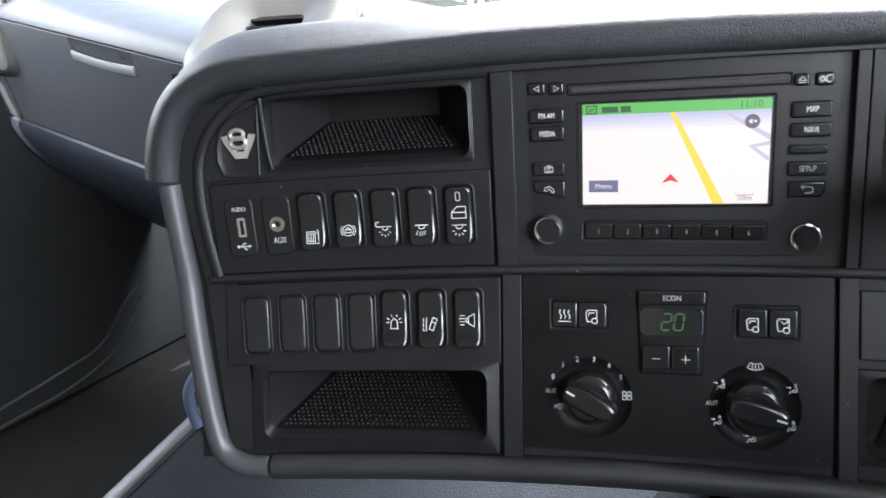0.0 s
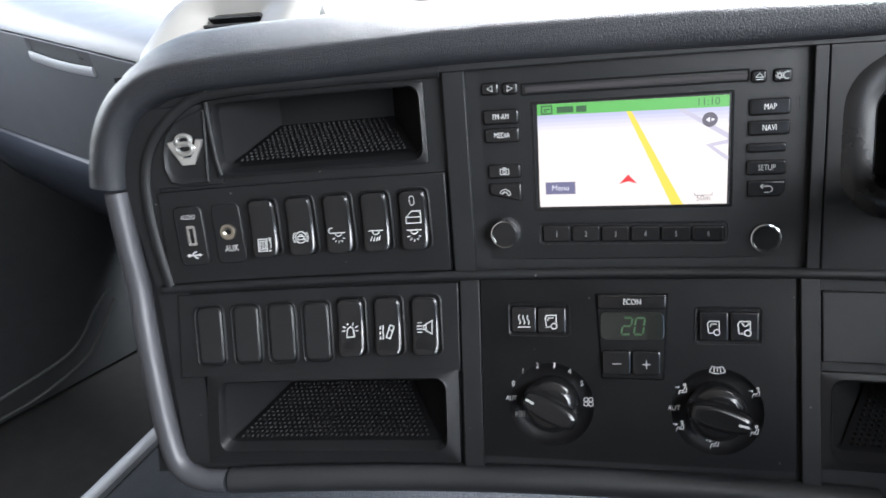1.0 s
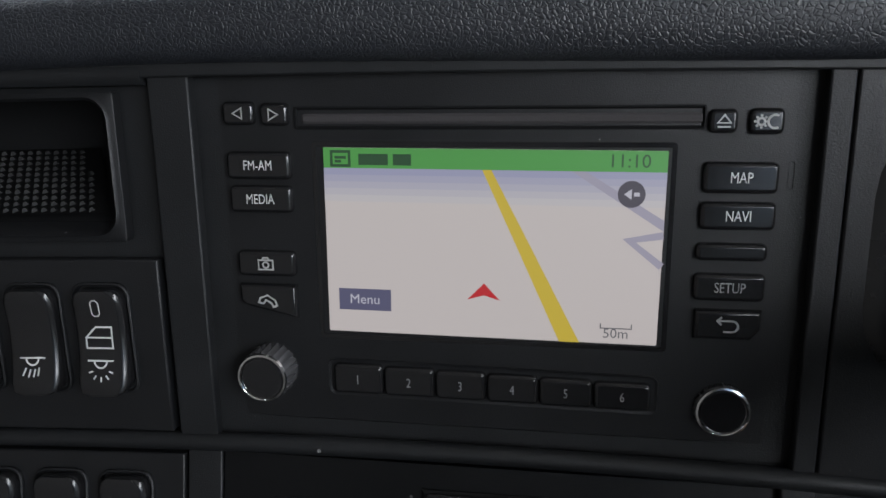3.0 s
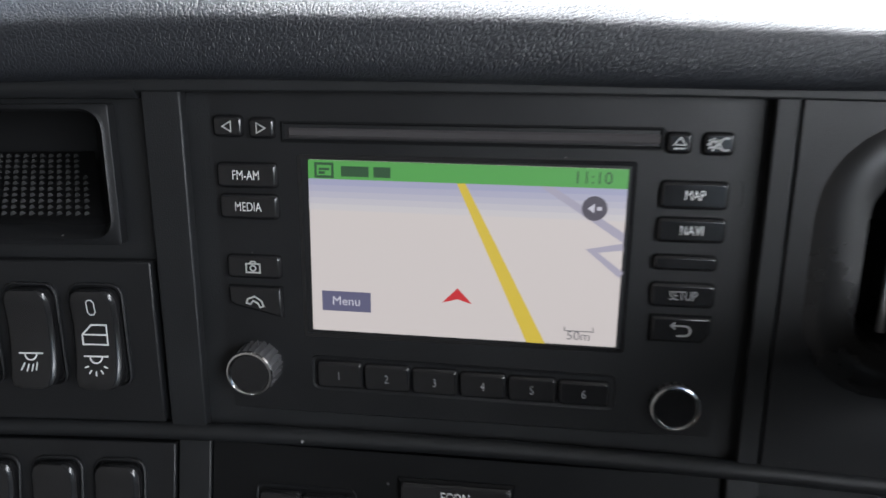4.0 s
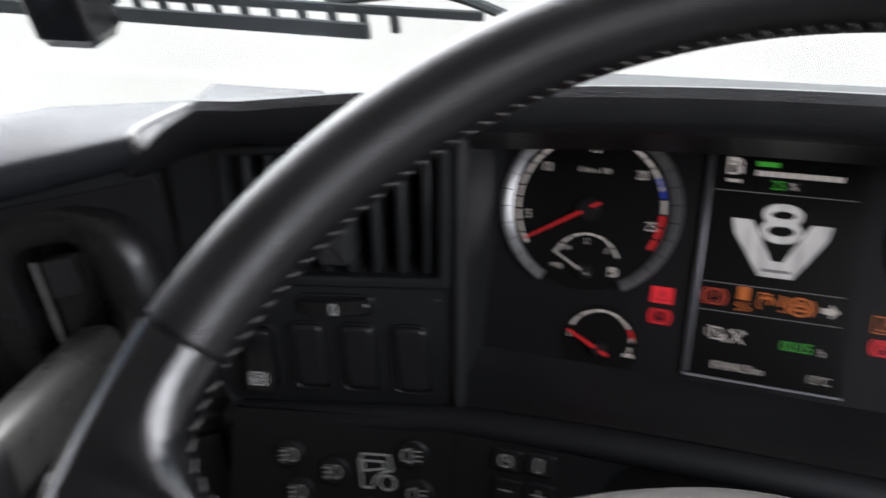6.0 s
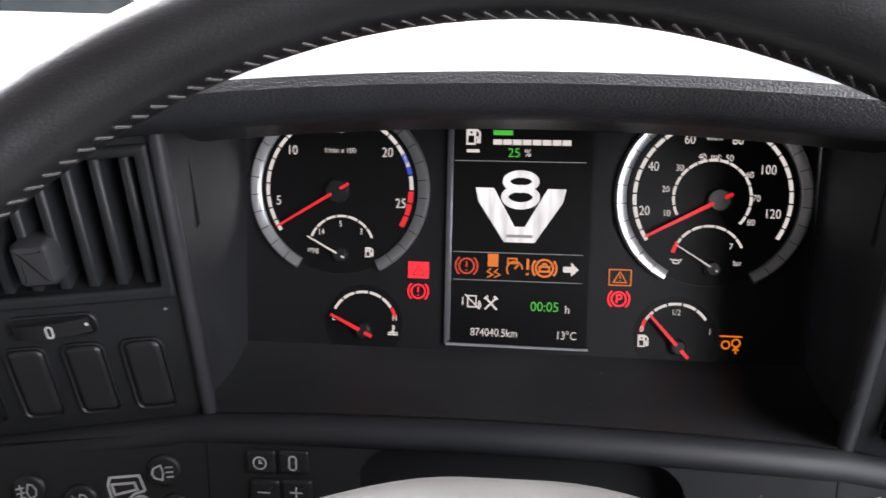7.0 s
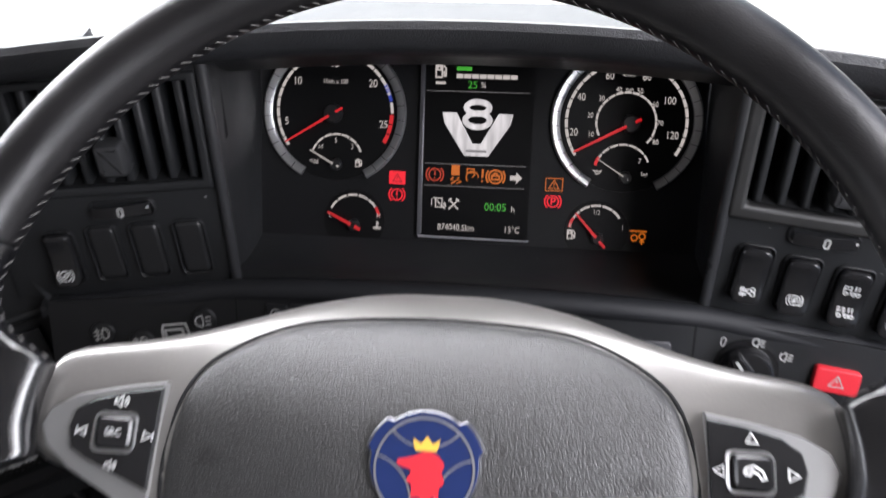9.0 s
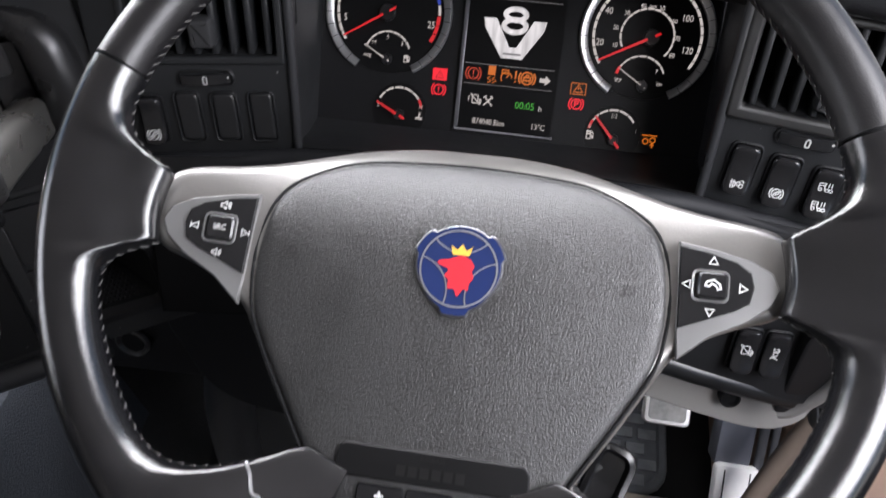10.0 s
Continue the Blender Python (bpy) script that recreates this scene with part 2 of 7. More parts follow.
            n *= 0.5 * w / max(0.55, n.dot(Vector((-e.y, e.x))))
            q, s = p[i] + n, p[i] - n
            vs.append((bm.verts.new((q.x, q.y, z)), bm.verts.new((s.x, s.y, z))))
        for i in range(k if shut else k - 1):
            a, b = vs[i], vs[(i + 1) % k]
            bm.faces.new((a[0], a[1], b[1], b[0]))
    return bm


def flat(pts, z=0.0, bm=None):
    bm = bm or bmesh.new()
    bm.faces.new([bm.verts.new((x, y, z)) for x, y in pts])
    return bm


LETTERS = {}


def lettering(body, size, align="CENTER"):
    """A flat mesh of the built-in font, its height in metres; the block is centred on the origin."""
    key = (body, size, align)
    if key not in LETTERS:
        cu = bpy.data.curves.new("letters", "FONT")
        cu.body, cu.size, cu.align_x, cu.align_y, cu.resolution_u = body, size, align, "CENTER", 3
        ob = bpy.data.objects.new("letters", cu)
        me = bpy.data.meshes.new_from_object(ob)
        bpy.data.objects.remove(ob)
        LETTERS[key] = me
    return LETTERS[key]


def write(body, size, material, parent, m=I4, name="lettering", align="CENTER", stretch=1.0):
    me = lettering(body, size, align).copy()
    me.materials.clear()
    me.materials.append(material)
    return put(name, me, parent, "", m @ Matrix.Diagonal((stretch, 1, 1, 1)))


def at(x, y, z=0.0, turn=0.0):
    return Matrix.Translation((x, y, z)) @ Matrix.Rotation(radians(turn), 4, "Z")


# ---------------------------------------------------------------- the dashboard's curved faces
TH = radians(35.5)
HX, NX = Vector((math.cos(TH), math.sin(TH), 0)), Vector((-math.sin(TH), math.cos(TH), 0))


def con_d(u, z):
    q = z - 1.018
    return 0.4336 + 0.0128 * u - 0.14 * u * u + (0.322 * q if q > 0 else 0.55 * q)


def con(u, z, h=0.0):
    """A point of the centre console's face: u along it, z the height, h out of it towards the seats."""
    p = HX * u + NX * con_d(u, z) + Vector((0, 0, z))
    return p + con_n(u, z) * h


def con_n(u, z):
    tu = HX + NX * (0.0128 - 0.28 * u)
    tz = Vector((0, 0, 1)) + NX * (0.322 if z > 1.018 else 0.55)
    return tu.cross(tz).normalized()


def con_m(u, z, h=0.0):
    n = con_n(u, z)
    x = (HX + NX * (0.0128 - 0.28 * u)).normalized()
    y = n.cross(x)
    m = Matrix((x, y, n)).transposed().to_4x4()
    m.translation = con(u, z, h)
    return m


def pod_y(x, z):
    return 0.567 + 0.3 * (z - 1.06) - 0.17 * (abs(x - 0.385) - 0.25)


def pod(x, z, h=0.0):
    return Vector((x, pod_y(x, z), z)) + pod_n(x) * h


def pod_n(x):
    s = -0.17 if x > 0.385 else 0.17
    return Vector((1, s, 0)).cross(Vector((0, 0.3, 1))).normalized()


def pod_m(x, z, h=0.0):
    n = pod_n(x)
    ex = Vector((1, -0.17 if x > 0.385 else 0.17, 0)).normalized()
    m = Matrix((ex, n.cross(ex), n)).transposed().to_4x4()
    m.translation = pod(x, z, h)
    return m


def low_y(x, z):
    return 0.560 + 0.6 * (z - 1.05) - 0.17 * max(0, abs(x - 0.385) - 0.2)


def low(x, z, h=0.0):
    return Vector((x, low_y(x, z), z)) + Vector((0, -0.857, 0.514)) * h


def low_m(x, z, h=0.0):
    s = 0.0 if abs(x - 0.385) < 0.2 else (-0.17 if x > 0.385 else 0.17)
    ex = Vector((1, s, 0)).normalized()
    n = ex.cross(Vector((0, 0.6, 1))).normalized()
    m = Matrix((ex, n.cross(ex), n)).transposed().to_4x4()
    m.translation = low(x, z, h)
    return m


def bent(surface, us, zs, h, thick, holes=(), bm=None):
    """A panel on a curved face: a grid over us and zs with rectangular holes (u0, u1, z0, z1), its edges turned back by thick."""
    bm = bm or bmesh.new()
    us = sorted(set([round(a, 5) for a in us] + [a for q in holes for a in q[:2]]))
    zs = sorted(set([round(a, 5) for a in zs] + [a for q in holes for a in q[2:]]))
    front, back = {}, {}

    def vert(store, i, j, hh):
        if (i, j) not in store:
            store[i, j] = bm.verts.new(surface(us[i], zs[j], hh))
        return store[i, j]

    def solid(i, j):
        if not (0 <= i < len(us) - 1 and 0 <= j < len(zs) - 1):
            return False
        a, b = (us[i] + us[i + 1]) / 2, (zs[j] + zs[j + 1]) / 2
        return not any(q[0] < a < q[1] and q[2] < b < q[3] for q in holes)

    for i in range(len(us) - 1):
        for j in range(len(zs) - 1):
            if not solid(i, j):
                continue
            bm.faces.new([vert(front, a, b, h) for a, b in ((i, j), (i + 1, j), (i + 1, j + 1), (i, j + 1))])
            for (di, dj), (a, b) in (((-1, 0), ((i, j + 1), (i, j))), ((1, 0), ((i + 1, j), (i + 1, j + 1))), ((0, -1), ((i, j), (i + 1, j))), ((0, 1), ((i + 1, j + 1), (i, j + 1)))):
                if not solid(i + di, j + dj):
                    bm.faces.new((vert(front, *b, h), vert(front, *a, h), vert(back, *a, h - thick), vert(back, *b, h - thick)))
    return bm


def span(a, b, n):
    return [a + (b - a) * i / n for i in range(n + 1)]

# ---------------------------------------------------------------- setting: cab shell, yard outside
def plain(name, bm, material, label, kind="structure"):
    ob = put(name, finish(bm, material), None)
    return tagged(ob, label, "", "", kind)


def slab_box(x0, x1, y0, y1, z0, z1):
    return box(x1 - x0, y1 - y0, z1 - z0, Matrix.Translation(((x0 + x1) / 2, (y0 + y1) / 2, (z0 + z1) / 2)))


plain("ground", slab_box(-150, 150, -150, 150, -1.55, -1.5), CONCRETE, "pale sunlit concrete yard outside the cab")
plain("floor", slab_box(-1.75, 1.1, -1.25, 1.2, 0.20, 0.25), CARPET, "dark cab floor under the dashboard")
# roof and rear wall stay out of view; added so daylight enters by windows only
plain("ceiling", slab_box(-1.75, 1.1, -1.25, 1.2, 2.15, 2.2), HEADLINER, "unseen pale fabric cab roof lining, added to enclose the light")
plain("wall_rear", slab_box(-1.75, 1.1, -1.25, -1.2, 0.25, 2.15), HEADLINER, "unseen plain pale rear wall, added to enclose the light")
front = bmesh.new()
for b in ((-1.75, 1.1, 1.15, 1.2, 0.25, 0.70), (-1.75, 1.1, 1.15, 1.2, 2.0, 2.15), (1.06, 1.1, 1.15, 1.2, 0.70, 2.0)):
    x0, x1, y0, y1, z0, z1 = b
    box(x1 - x0, y1 - y0, z1 - z0, Matrix.Translation(((x0 + x1) / 2, (y0 + y1) / 2, (z0 + z1) / 2)), front)
plain("wall_front", front, GREYDASH, "front bulkhead of the cab below and beside the windscreen")


def side_wall(name, x0, x1, label):
    bm = bmesh.new()
    for y0, y1, z0, z1 in ((-1.2, 0.42, 0.25, 1.12), (0.42, 1.15, 0.25, 0.70), (-1.2, 1.15, 1.95, 2.15), (-1.2, -0.55, 1.12, 1.95), (1.135, 1.15, 1.12, 1.95)):
        box(x1 - x0, y1 - y0, z1 - z0, Matrix.Translation(((x0 + x1) / 2, (y0 + y1) / 2, (z0 + z1) / 2)), bm)
    return plain(name, bm, PLASTIC, label)


side_wall("wall_west", -1.75, -1.68, "dark door side of the cab with a window opening")
side_wall("wall_east", 1.03, 1.1, "dark driver's door side of the cab with a window opening")

glass = bpy.data.materials.new("window_glass")
glass.use_nodes = True
gn = glass.node_tree
gn.nodes.clear()
gt, gg, gm, go = gn.nodes.new("ShaderNodeBsdfTransparent"), gn.nodes.new("ShaderNodeBsdfGlossy"), gn.nodes.new("ShaderNodeMixShader"), gn.nodes.new("ShaderNodeOutputMaterial")
gg.inputs["Roughness"].default_value = 0.02
gt.inputs["Color"].default_value = (0.93, 0.96, 0.94, 1)
gm.inputs[0].default_value = 0.06
gn.links.new(gt.outputs[0], gm.inputs[1])
gn.links.new(gg.outputs[0], gm.inputs[2])
gn.links.new(gm.outputs[0], go.inputs[0])
wind = thing("windscreen", "clear windscreen above the dashboard", "window", kind="structure")
pane = part("pane", slab_box(-1.75, 1.07, 1.17, 1.176, 0.69, 2.01), glass, wind)
pane.visible_shadow = False

# shelf between the padded edge and the windscreen, low enough to stay mostly hidden
plain("dash_shelf", slab_box(-1.68, 1.03, 0.66, 1.15, 0.66, 0.69), mat("shelf_plastic", (0.42, 0.42, 0.42), 0.6, grain=0.4, vary=0.1), "grey plastic shelf below the windscreen")

# ---------------------------------------------------------------- centre console shell
console = thing("centre_console", "dark grey moulded centre console angled towards the driver", "dashboard")
P1 = (-0.262, -0.083, 1.1145, 1.1702)       # upper pocket opening
P2 = (-0.283, -0.0745, 0.886, 0.9395)       # lower pocket opening
P3 = (0.230, 0.330, 0.893, 0.946)           # pocket beside the climate panel
us = span(-0.35, 0.358, 24)
part("backing", bent(con, us, span(0.868, 1.018, 4) + span(1.018, 1.2, 4)[1:], -0.006, 0.02, (P1, P2, P3, (0.25, 0.325, 1.075, 1.155))), PLASTIC, console)


def con_panel(name, u0, u1, z0, z1, h, parent, holes=(), material=PANEL, thick=0.006, n=10, label="", bevel=0.0009):
    ob = part(name, bent(con, span(u0, u1, n), span(z0, z1, 3), h, thick, holes), material, parent, label)
    return bevelled(ob, bevel)


# mullions and ledges between the panels
con_panel("mullion", -0.0625, -0.0440, 1.0205, 1.186, 0.0012, console, n=2, material=PLASTIC)
con_panel("mullion", -0.0590, -0.0420, 0.873, 1.0155, 0.0012, console, n=2, material=PLASTIC)
con_panel("mullion", 0.2125, 0.2219, 1.0205, 1.183, 0.0008, console, n=2, material=PLASTIC)
con_panel("mullion", 0.2085, 0.2228, 0.873, 1.0155, 0.0010, console, n=2, material=PLASTIC)
con_panel("end_panel", 0.2225, 0.356, 1.0205, 1.188, 0.001, console, ((0.25, 0.325, 1.075, 1.155),), material=PANEL, n=6)
def con_plate(outline, heights, parent, name, material=PLASTIC, label=""):
    """A moulded plate on the console face from an outline of (u, z): (inset, height) rings."""
    bm = bmesh.new()
    loops = [[bm.verts.new(con(u, z, h)) for u, z in (inset(outline, d) if d else outline)] for d, h in heights]
    for a, b in zip(loops, loops[1:]):
        for i in range(len(a)):
            bm.faces.new((a[i], a[(i + 1) % len(a)], b[(i + 1) % len(a)], b[i]))
    bm.faces.new(loops[-1])
    return part(name, bm, material, parent, label)


con_plate([(-0.2735, 1.1080), (-0.2690, 1.1690), (-0.2830, 1.1650), (-0.2980, 1.1590), (-0.3080, 1.1500), (-0.3125, 1.1360), (-0.3135, 1.1220), (-0.3090, 1.1100), (-0.3000, 1.1075)], [(0, -0.004), (0, 0.0018), (0.0012, 0.0026), (0.0032, 0.0010), (0.0045, 0.0002)], console, "corner_panel")
con_panel("corner_backing", -0.336, -0.262, 1.1055, 1.172, -0.0008, console, n=4, material=PLASTIC)
rail = smooth_line([(-0.3260, 1.0200), (-0.3325, 1.0600), (-0.3345, 1.1000), (-0.3300, 1.1280), (-0.3150, 1.1520), (-0.2840, 1.1740), (-0.2500, 1.1795), (-0.1600, 1.1805), (-0.0640, 1.1800)], 6)
part("inner_frame", sweep([con(q.x, q.y, 0.0005) for q in rail], [(-0.0045, -0.004), (-0.0035, 0.0022), (-0.0015, 0.0034), (0.0020, 0.0030), (0.0045, 0.0008), (0.0050, -0.004)], ups=[con_n(q.x, q.y) for q in rail]), PLASTIC, console)
part("pocket_bar", sweep([con(u, z, 0.002) for u, z in ((-0.2668, 1.1730), (-0.2660, 1.1500), (-0.2640, 1.1250), (-0.2618, 1.1130))], circle(0.0024, 10)), PLASTIC, console, "worn edge beside the tray")
con_panel("top_fillet", -0.262, 0.356, 1.1785, 1.187, 0.003, console, n=14, material=PLASTIC)
part("ledge", sweep([con(u, 1.0178, 0.0) for u in span(-0.334, 0.357, 24)], [(0.0045 * math.cos(a), 0.0045 * math.sin(a)) for a in span(0, 2 * math.pi, 10)[:-1]]), PLASTIC, console)

# left cheek beside the panels
part("cheek", bent(lambda a, z, h: con(a + 0.155 * (1.108 - z), z, h), span(-0.3545, -0.324, 3), span(0.875, 1.02, 5) + span(1.02, 1.16, 5)[1:], -0.001, 0.01), PLASTIC, console)

# grey trim bar down the left edge and along the bottom
bar = smooth_line([(-0.363, 1.106), (-0.3605, 1.06), (-0.355, 1.0), (-0.345, 0.94), (-0.334, 0.893), (-0.324, 0.872), (-0.304, 0.862), (-0.28, 0.8605)], 6)
bar3 = [con(q.x, q.y, 0.002) for q in bar]
ups = [con_n(q.x, q.y) for q in bar]
sec = [(0.0105 * math.cos(a), 0.011 * math.sin(a) - 0.003) for a in span(0, 2 * math.pi, 14)[:-1]]
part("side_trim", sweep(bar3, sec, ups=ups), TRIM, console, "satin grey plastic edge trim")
LINING_DARK = mat("lining_dark", (0.007, 0.007, 0.0075), 0.85, vary=0.2, spec=0.1)
low_bar = [con(u, 0.8605 + 0.004 * math.sin((u + 0.28) * 4), 0.002) for u in span(-0.276, 0.262, 24)]
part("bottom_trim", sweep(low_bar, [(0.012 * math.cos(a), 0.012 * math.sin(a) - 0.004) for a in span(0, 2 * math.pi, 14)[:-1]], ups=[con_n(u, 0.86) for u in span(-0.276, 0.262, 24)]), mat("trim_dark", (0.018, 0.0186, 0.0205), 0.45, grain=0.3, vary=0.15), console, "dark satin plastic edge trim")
# side skin of the console facing the passenger
part("side_skin", sweep([con(q.x + 0.002, q.y, -0.004) for q in bar], [(0.0, 0.0), (0.004, -0.10), (0.004, -0.30), (-0.02, -0.30), (-0.01, -0.05)], ups=ups), PLASTIC, console)

# ---------------------------------------------------------------- padded leather edge
pad = thing("dashboard_pad", "black grained leather-look padded edge of the dashboard", "dashboard pad")


PAD_SIDE = [(-0.004, -0.012), (-0.002, 0.004), (0.003, 0.010), (0.011, 0.0125), (0.015, 0.0118), (0.019, 0.0105), (0.0225, 0.0078), (0.027, 0.004), (0.033, -0.007), (0.0365, -0.022), (0.0375, -0.040), (0.036, -0.056), (0.028, -0.078), (0.0, -0.09)]
PAD_TOP = [(-0.004, -0.012), (-0.002, 0.004), (0.003, 0.009), (0.011, 0.0105), (0.0185, 0.0110), (0.0215, 0.0106), (0.0240, 0.0088), (0.0262, 0.0060), (0.0318, -0.002), (0.041, -0.018), (0.0485, -0.033), (0.052, -0.046), (0.048, -0.062), (0.020, -0.088)]


def pad_sec(s):
    k = min(1, max(0, (s - 0.60) / 0.25))
    k = k * k * (3 - 2 * k)
    thin = 1 - 0.30 * max(0, 1 - s / 0.22)
    return [((a + (c - a) * k) * (thin if a > 0 else 1), b + (d - b) * k) for (a, b), (c, d) in zip(PAD_TOP, PAD_SIDE)]


lip = smooth_line([(-0.3565, 1.109), (-0.353, 1.130), (-0.344, 1.153), (-0.327, 1.1705), (-0.298, 1.1815), (-0.25, 1.1843), (-0.16, 1.1845), (-0.05, 1.186), (0.065, 1.185), (0.17, 1.184), (0.26, 1.185), (0.352, 1.19)], 7)
lip3 = [con(q.x, q.y, 0.002) for q in lip]
bm = sweep(lip3[::-1], pad_sec, closed_section=True, ups=[con_n(q.x, q.y) for q in lip][::-1])
for v in bm.verts:
    # mitred end against the driver's hood
    k = min(1, max(0, (v.co.dot(HX) - 0.30) / 0.05))
    back = max(0, v.co.dot(NX) - con_d(0.352, 1.19) - 0.002)
    v.co += HX * (k * 0.70 * back) - Vector((0, 0, k * 0.28 * back))
bm.verts.ensure_lookup_table()
pad_end = [bm.verts[i].co.copy() for i in range(len(PAD_TOP))]
part("console_pad", bm, LEATHER, pad)


def hood(x):
    """Lower lip of the padded hood over the driver's instruments."""
    dx = abs(x - 0.385)
    return Vector((x, 0.628 - 0.45 * dx * dx + 0.30 * max(0, dx - 0.29), 1.2160 - 0.05 * dx * dx - 0.68 * max(0, dx - 0.312)))


hx = span(0.018, 0.80, 40)
HOOD = [(0.030, -0.016), (0.008, -0.0075), (0.001, -0.003), (-0.005, 0.001), (-0.010, 0.007), (-0.0125, 0.0140), (-0.0112, 0.0240), (-0.0070, 0.0275), (-0.001, 0.0252), (0.008, 0.0170), (0.036, -0.005), (0.075, -0.030), (0.08, -0.06)]


def hood_sec(s):
    k = 1 - 0.55 * min(1, max(0, (abs(0.80 - 0.782 * s - 0.385) - 0.31) / 0.055))
    flat_top = min(1, max(0, (s - 0.80) / 0.12))
    lift = {8: 0.001, 9: 0.005, 10: 0.014, 11: 0.022, 12: 0.02}
    return [(a, 0.0225 + (b - 0.0225) * k + flat_top * lift.get(i, 0.0)) for i, (a, b) in enumerate(HOOD)]


bm = sweep([hood(x) for x in hx][::-1], hood_sec, ups=[(0, 0, 1)] * len(hx))
bm.verts.ensure_lookup_table()
def hood_at(back, i):
    """A point of the hood's section, so many sections in from its end beside the console."""
    return bm.verts[len(bm.verts) - len(HOOD) * (back + 1) + i].co.copy()


corner = [(pad_end[i], hood_at(1, j)) for i, j in ((1, 2), (2, 3), (3, 4), (4, 5), (5, 5), (6, 6), (7, 7), (8, 8), (9, 9), (10, 10), (11, 11))]
part("hood_pad", bm, HOOD_LEATHER, pad)
bm = bmesh.new()
rows = [[bm.verts.new(p.lerp(q, t)) for t in (0, 0.33, 0.67, 1)] for p, q in corner]
for a, b in zip(rows, rows[1:]):
    for i in range(3):
        bm.faces.new((a[i], a[i + 1], b[i + 1], b[i]))
part("corner_pad", bm, HOOD_LEATHER, pad)
joint = smooth_line([p.lerp(q, 0.12) for p, q in corner[1:-1]], 3)
joint_n = [Vector((0, -1, 0.15)) if i < len(joint) * 0.45 else Vector((0, -0.15, 1)) for i in range(len(joint))]
# the strip's pale colour stands in for light and bloom on the joint
part("joint_strip", sweep(joint, [(0.0024 * math.cos(a), 0.0016 * math.sin(a)) for a in span(0, 2 * math.pi, 8)[:-1]], ups=joint_n), mat("joint_glare", (0.16, 0.155, 0.15), 0.4, vary=0.1), pad, "joint strip between the pads, painted pale for the glare on it")
part("pad_core", box(0.09, 0.10, 0.07, Matrix.Translation((0.030, 0.655, 1.148))), LEATHER, pad)

# ---------------------------------------------------------------- driver's side shell
dash = thing("driver_dash", "dark moulded plastic dash round the driver's instruments", "dashboard")
VL = (0.0665, 0.190, 1.1245, 1.1965)
VR = (0.580, 0.7035, 1.1245, 1.1965)
part("left_pod", bent(pod, span(0.03, 0.203, 8), span(1.036, 1.215, 6), 0.0, 0.012, (VL,)), PLASTIC, dash)
part("right_pod", bent(pod, span(0.567, 0.79, 8), span(1.036, 1.215, 6), 0.0, 0.012, (VR,)), PLASTIC, dash)
CO, CE, CN = Vector((0.385, 0.7015, 1.0524)), Vector((0, 0.597, 0.802)), Vector((0, -0.802, 0.597))


def clu_m(x=0.0, e=0.0, h=0.0):
    m = Matrix((Vector((1, 0, 0)), CE, CN)).transposed().to_4x4()
    m.translation = CO + Vector((x, 0, 0)) + CE * e + CN * h
    return m


for side in (-1, 1):
    bm = bmesh.new()
    rows = []
    for k, z in enumerate(span(1.02, 1.222, 8)):
        f = Vector((0.385 + side * 0.1825, pod_y(0.385 + side * 0.1825, z), z))
        e = -0.085 + 0.21 * k / 8
        b = CO + Vector((side * 0.196, 0, 0)) + CE * e
        mid = f.lerp(b, 0.45) + Vector((side * 0.010, 0, 0))
        rows.append([bm.verts.new(p) for p in (f, f.lerp(mid, 0.06) , mid, mid.lerp(b, 0.6), b)])
    for a, b in zip(rows, rows[1:]):
        for i in range(4):
            bm.faces.new((a[i], a[i + 1], b[i + 1], b[i]))
    part("inner_wall", bm, DASH_PLASTIC, dash)
    xe = 0.385 + side * 0.1825
    # edge roll added in paler, glossier plastic than the pod to bring out its highlight
    part("pod_edge", sweep([Vector((xe, pod_y(xe, z) - 0.0008, z)) for z in span(1.038, 1.212, 8)], circle(0.0042, 10)), mat("edge_plastic", (0.020, 0.0205, 0.022), 0.30, vary=0.2), dash, "rounded pod edge, paler and glossier for its highlight")

# cover over and behind the instruments
bm = bmesh.new()
rows = []
for x in span(0.178, 0.594, 12):
    rows.append([bm.verts.new((x, y, z)) for y, z in ((0.650, 1.2025), (0.70, 1.182), (0.785, 1.168), (0.80, 1.10), (0.82, 0.82))])
for a, b in zip(rows, rows[1:]):
    for i in range(4):
        bm.faces.new((a[i], a[i + 1], b[i + 1], b[i]))
for x0, x1 in ((-0.060, 0.176), (0.598, 0.79)):
    part("pod_back", slab_box(x0, x1, 0.690, 0.700, 0.93, 1.165), LINING_DARK, dash)
part("corner_filler", slab_box(-0.050, 0.075, 0.600, 0.612, 0.865, 1.035), LINING_DARK, dash)
part("instrument_cover", bm, DASH_PLASTIC, dash)

# sloping tray between the instruments and the ledge
bm = bmesh.new()
rows = []
for x in span(0.385 - 0.206, 0.385 + 0.206, 16):
    dx = abs(x - 0.385)
    b = CO + Vector((x - 0.385, 0, 0)) + CE * -0.066
    f = Vector((x, 0.571 + 0.3 * 0.0 + 0.0 * dx, 1.0505 - 0.25 * dx * dx))
    rows.append([bm.verts.new(b.lerp(f, t) - Vector((0, 0, 0.012 * math.sin(math.pi * t)))) for t in span(0, 1, 6)] + [bm.verts.new(f + Vector((0, 0.004, -0.05)))])
for a, b in zip(rows, rows[1:]):
    for i in range(7):
        bm.faces.new((a[i], a[i + 1], b[i + 1], b[i]))
part("tray", bm, DASH_PLASTIC, dash)


def ledge_pt(x):
    dx = abs(x - 0.385)
    return Vector((x, 0.562 - 0.17 * max(0, dx - 0.19), 1.0455 - 0.25 * min(dx, 0.19) ** 2 - 0.045 * max(0, dx - 0.18)))


